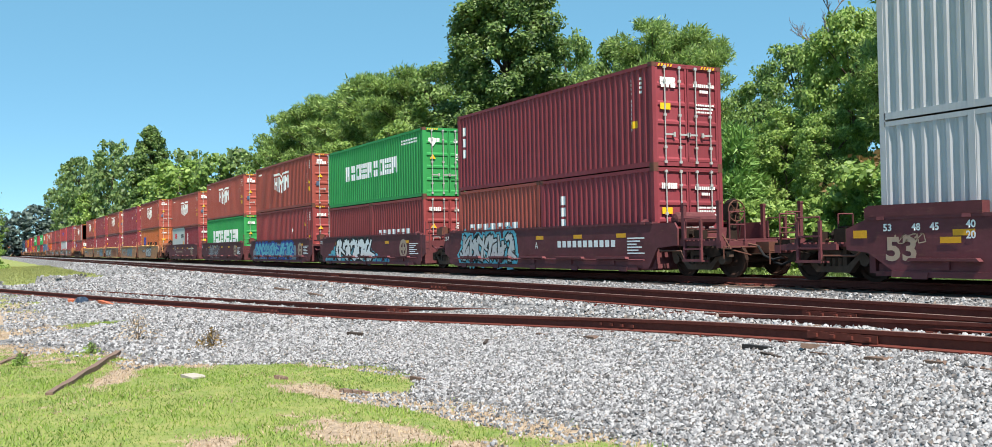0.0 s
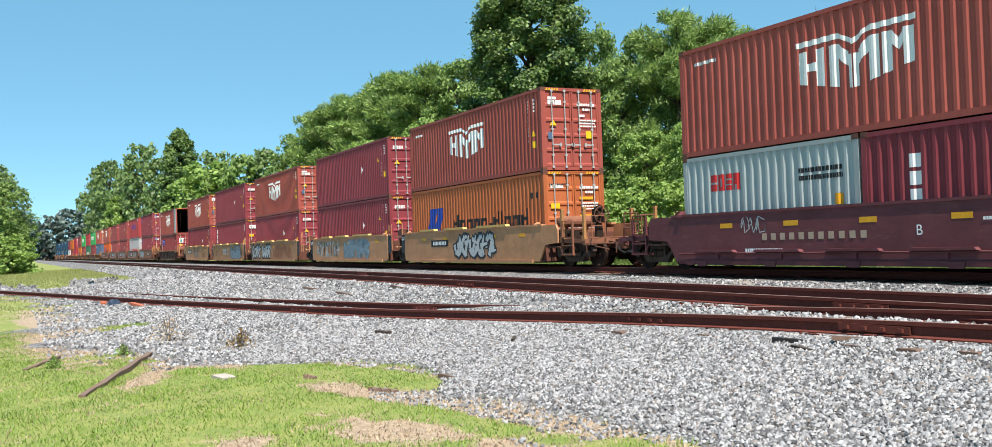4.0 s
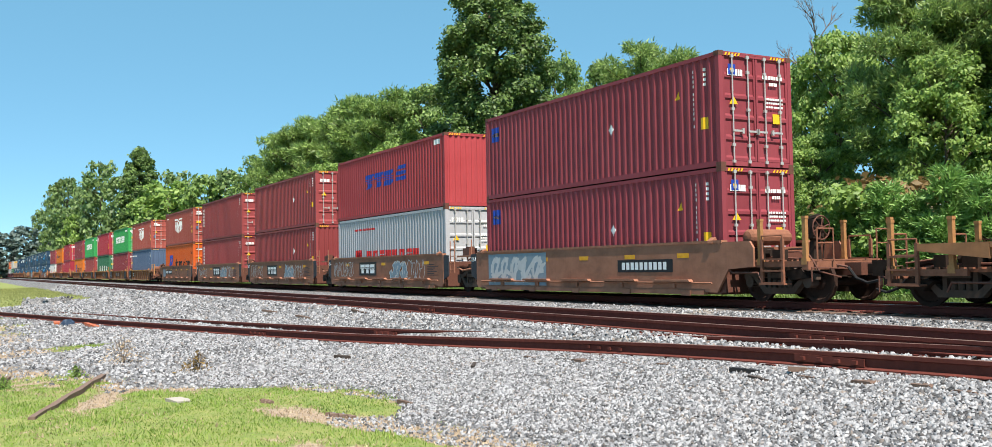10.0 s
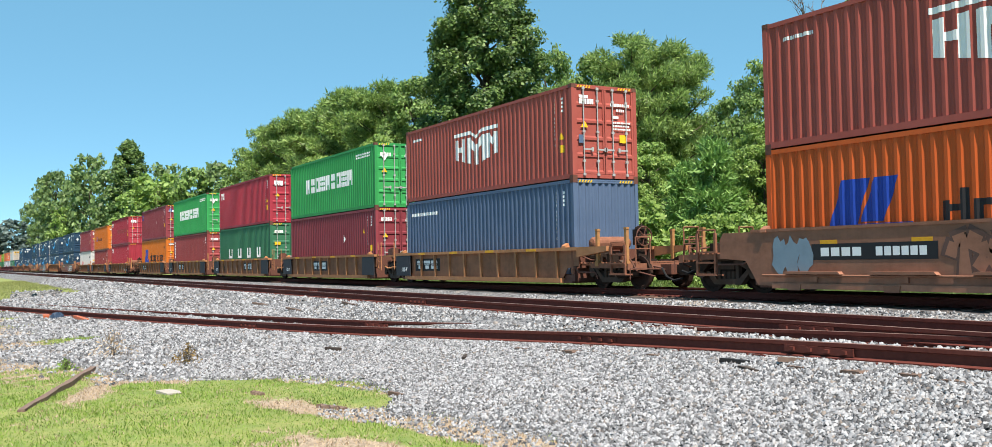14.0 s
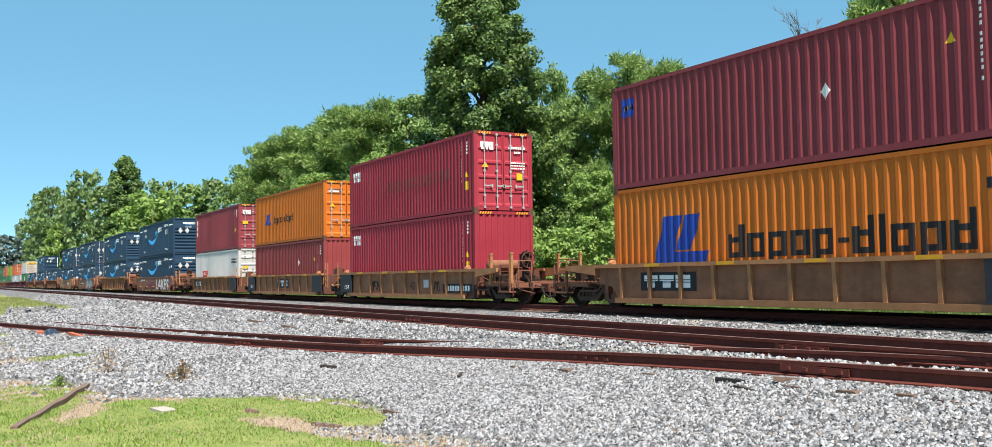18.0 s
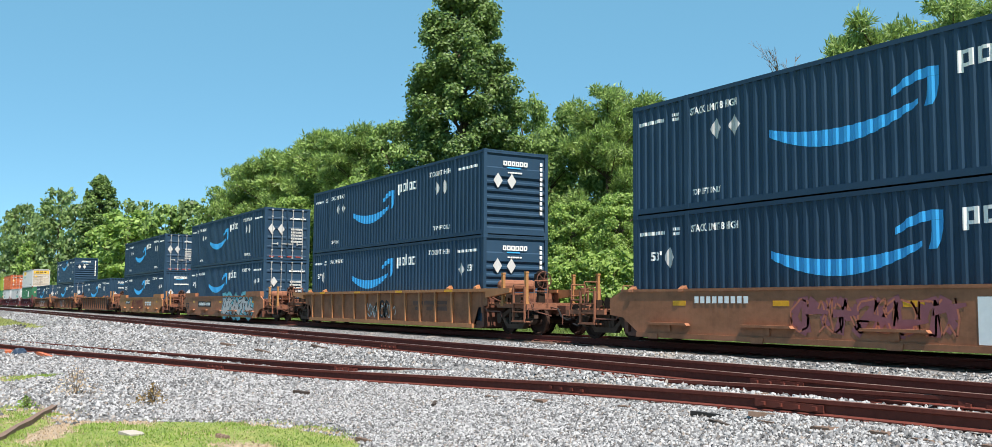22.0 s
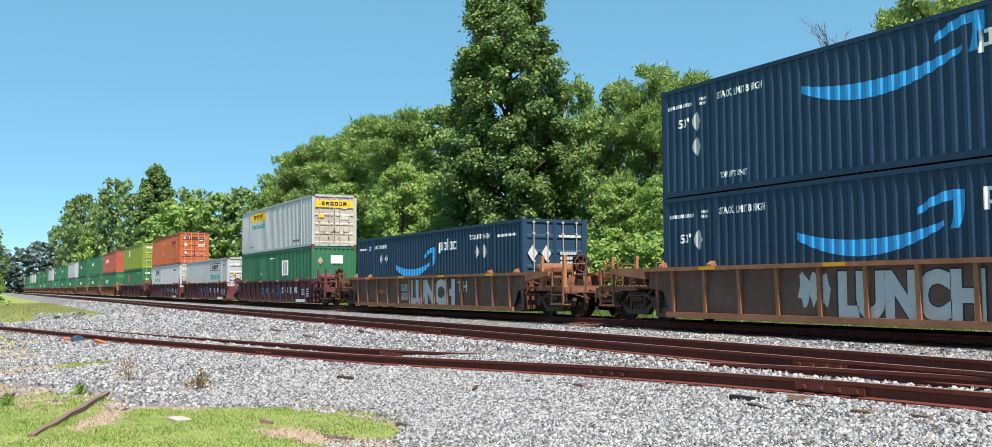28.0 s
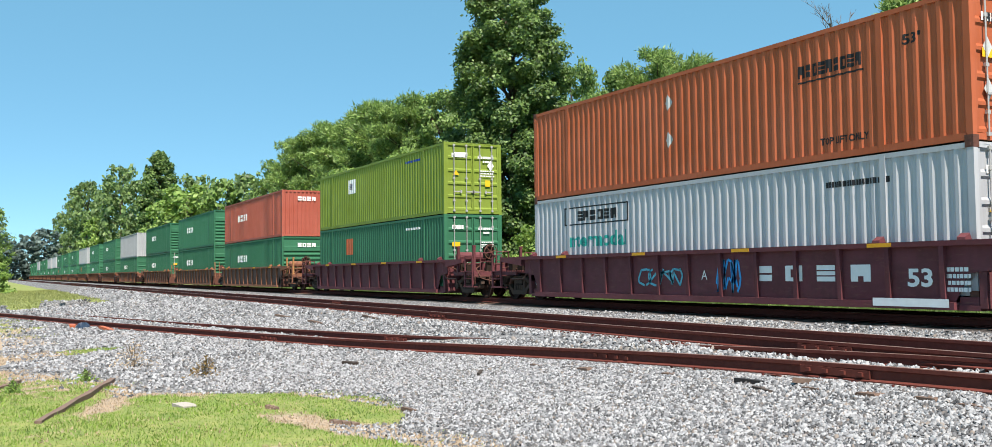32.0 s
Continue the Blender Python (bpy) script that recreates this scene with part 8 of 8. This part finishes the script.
M_NAVYSHEET = flat_mat("dark blue plastic sheet", (0.03, 0.05, 0.085), 0.5, 0.4, 8)
M_SLAB = flat_mat("pale broken concrete", (0.36, 0.33, 0.29), 0.9, 0.2, 20)
slab(-13.4, 2.5, 0.34, 0.22, 0.03, M_SLAB, "concrete_slab", "pale flat piece of broken concrete")
bundle = thing("tarpaulin_bundle", "crumpled dark blue bundle beside the siding", "debris", at=(-34.2, 2.95, gz_at(-34.2, 2.95) - 0.03))
lump = Build().lathe([(0.30, 0.0), (0.36, 0.10), (0.33, 0.22), (0.22, 0.31), (0.08, 0.35)], 11, "z")
lump.v = [(0.62 * x * (1.25 + 0.25 * math.sin(i * 2.3)), 0.7 * y * (0.8 + 0.2 * math.cos(i * 1.7)), 0.62 * z * (1 + 0.15 * math.sin(i * 3.1))) for i, (x, y, z) in enumerate(lump.v)]
part("sheet", lump, M_NAVYSHEET, bundle)

slab(-35.2, 2.7, 0.5, 0.2, 0.08, C["tangerine"], "orange_scrap", "torn orange plastic beside the siding", 0)
slab(-32.6, 3.5, 1.2, 0.14, 0.06, C["tangerine"], "orange_scrap", "torn orange plastic beside the siding", 12)
slab(-8.0, 7.55, 0.5, 0.07, 0.03, M_RUBBER, "rubber_strip", "black broken strip lying on the stones", 30)
slab(-7.7, 7.35, 0.3, 0.05, 0.03, M_CHAR, "wood_scrap", "dark splinter of old timber on the stones", -5)
slab(-7.4, 7.75, 0.4, 0.04, 0.03, M_OLDWOOD, "wood_scrap", "grey splinter of old timber on the stones", 50)
slab(-15.4, 5.5, 0.28, 0.12, 0.06, M_CHAR, "wood_scrap", "dark splinter of old timber on the stones", 30)
slab(-12.6, 6.5, 0.34, 0.05, 0.04, M_CHAR, "wood_scrap", "thin dark splinter of old timber", -35)
slab(-11.4, 4.9, 0.3, 0.05, 0.03, M_TIE, "wood_scrap", "thin reddish splinter of old timber", 20)
slab(-26.0, 8.3, 1.3, 0.07, 0.04, M_OLDWOOD, "wood_scrap", "long splintered piece of rotten tie", 10)
slab(-29.5, 8.4, 1.4, 0.07, 0.04, M_OLDWOOD, "wood_scrap", "long splintered piece of rotten tie", 18)
slab(-23.6, 8.9, 0.9, 0.06, 0.04, M_TIE, "wood_scrap", "long splintered piece of rotten tie", 4)


def weed(x, y, h, seed, mat):
    t = thing("weed", "straggly weed growing at the ballast edge", "weed", "weeds", at=(x, y, gz_at(x, y) - 0.02))
    rng = np.random.default_rng(seed)
    n = 260
    a = rng.uniform(0, 6.28, n)
    r = np.abs(rng.normal(0, 0.17, n)) * h / 0.4
    z = rng.uniform(0, 1, n) * h * np.clip(1.1 - r / h, 0.1, 1)
    V, F = leaf_quads(np.stack([np.cos(a) * r, np.sin(a) * r, z], -1), 0.035, seed, 0.35)
    tagged(part("leaves", raw_mesh("leaves", V, F), mat, t), kind="stuff")
    b = Build()
    for i in range(9):
        w = i * 0.7
        b.tube((0, 0, 0), (math.cos(w) * h * 0.3, math.sin(w) * h * 0.3, h * 0.9), 0.005, 4)
    tagged(part("stems", b, M_DEAD, t), kind="stuff")


weed(-18.6, 2.5, 0.5, 3, L_DRY)
weed(-16.4, 3.35, 0.35, 4, L_RUST)
weed(-17.4, 1.6, 0.22, 5, L_LIGHT)
weed(-15.2, -0.5, 0.22, 6, L_LIGHT)
weed(-16.2, 0.5, 0.2, 8, L_LIGHT)


# ---------------------------------------------------------------- what moves
SPEED, GAIN = 19.421, 0.0564


HITCH = (-6.0, 0.3, 6.55, 12.85, 19.1, 25.15, 31.55, 37.9)


def travel(t):
    """How far the train has come at t seconds, from where it is at 16 s; it gains a little and checks again every six seconds."""
    a, b = next((a, b) for a, b in zip(HITCH, HITCH[1:]) if a <= t < b)
    return SPEED * (t - 16) + GAIN * (t - 16) ** 2 / 2 + 0.65 * ((t - a) / (b - a) - 0.5)


def motions():
    # few keys, closer round each check
    keyed = sorted({float(t) for t in range(0, 33, 2)} | {round(h + d, 2) for h in HITCH[1:-1] for d in (-0.3, -0.05, 0.05, 0.3) if h + d > 0})
    keyed = [t for t in keyed if all(abs(t - h) < 0.4 or abs(t - h) > 0.6 for h in HITCH)]
    for ob, s, z in MOVING:
        walk(ob, [(t, pose(s + travel(t), TRACK_Y, z)) for t in keyed])
    # every wheelset turns as it rolls; alike ones share the keys
    first = {}
    for w in WHEELS:
        x = round(w.location.x, 3)
        if x not in first:
            walk(w, [(k / FPS, pose(x, 0, 0, 0, math.degrees(travel(k / FPS) / WHEEL_R) % 360, 0)) for k in range(32 * FPS + 1)])
            first[x] = w
        else:
            keys = w.animation_data_create()
            w.rotation_mode = "QUATERNION"
            keys.action = first[x].animation_data.action
            keys.action_slot = first[x].animation_data.action_slot


motions()
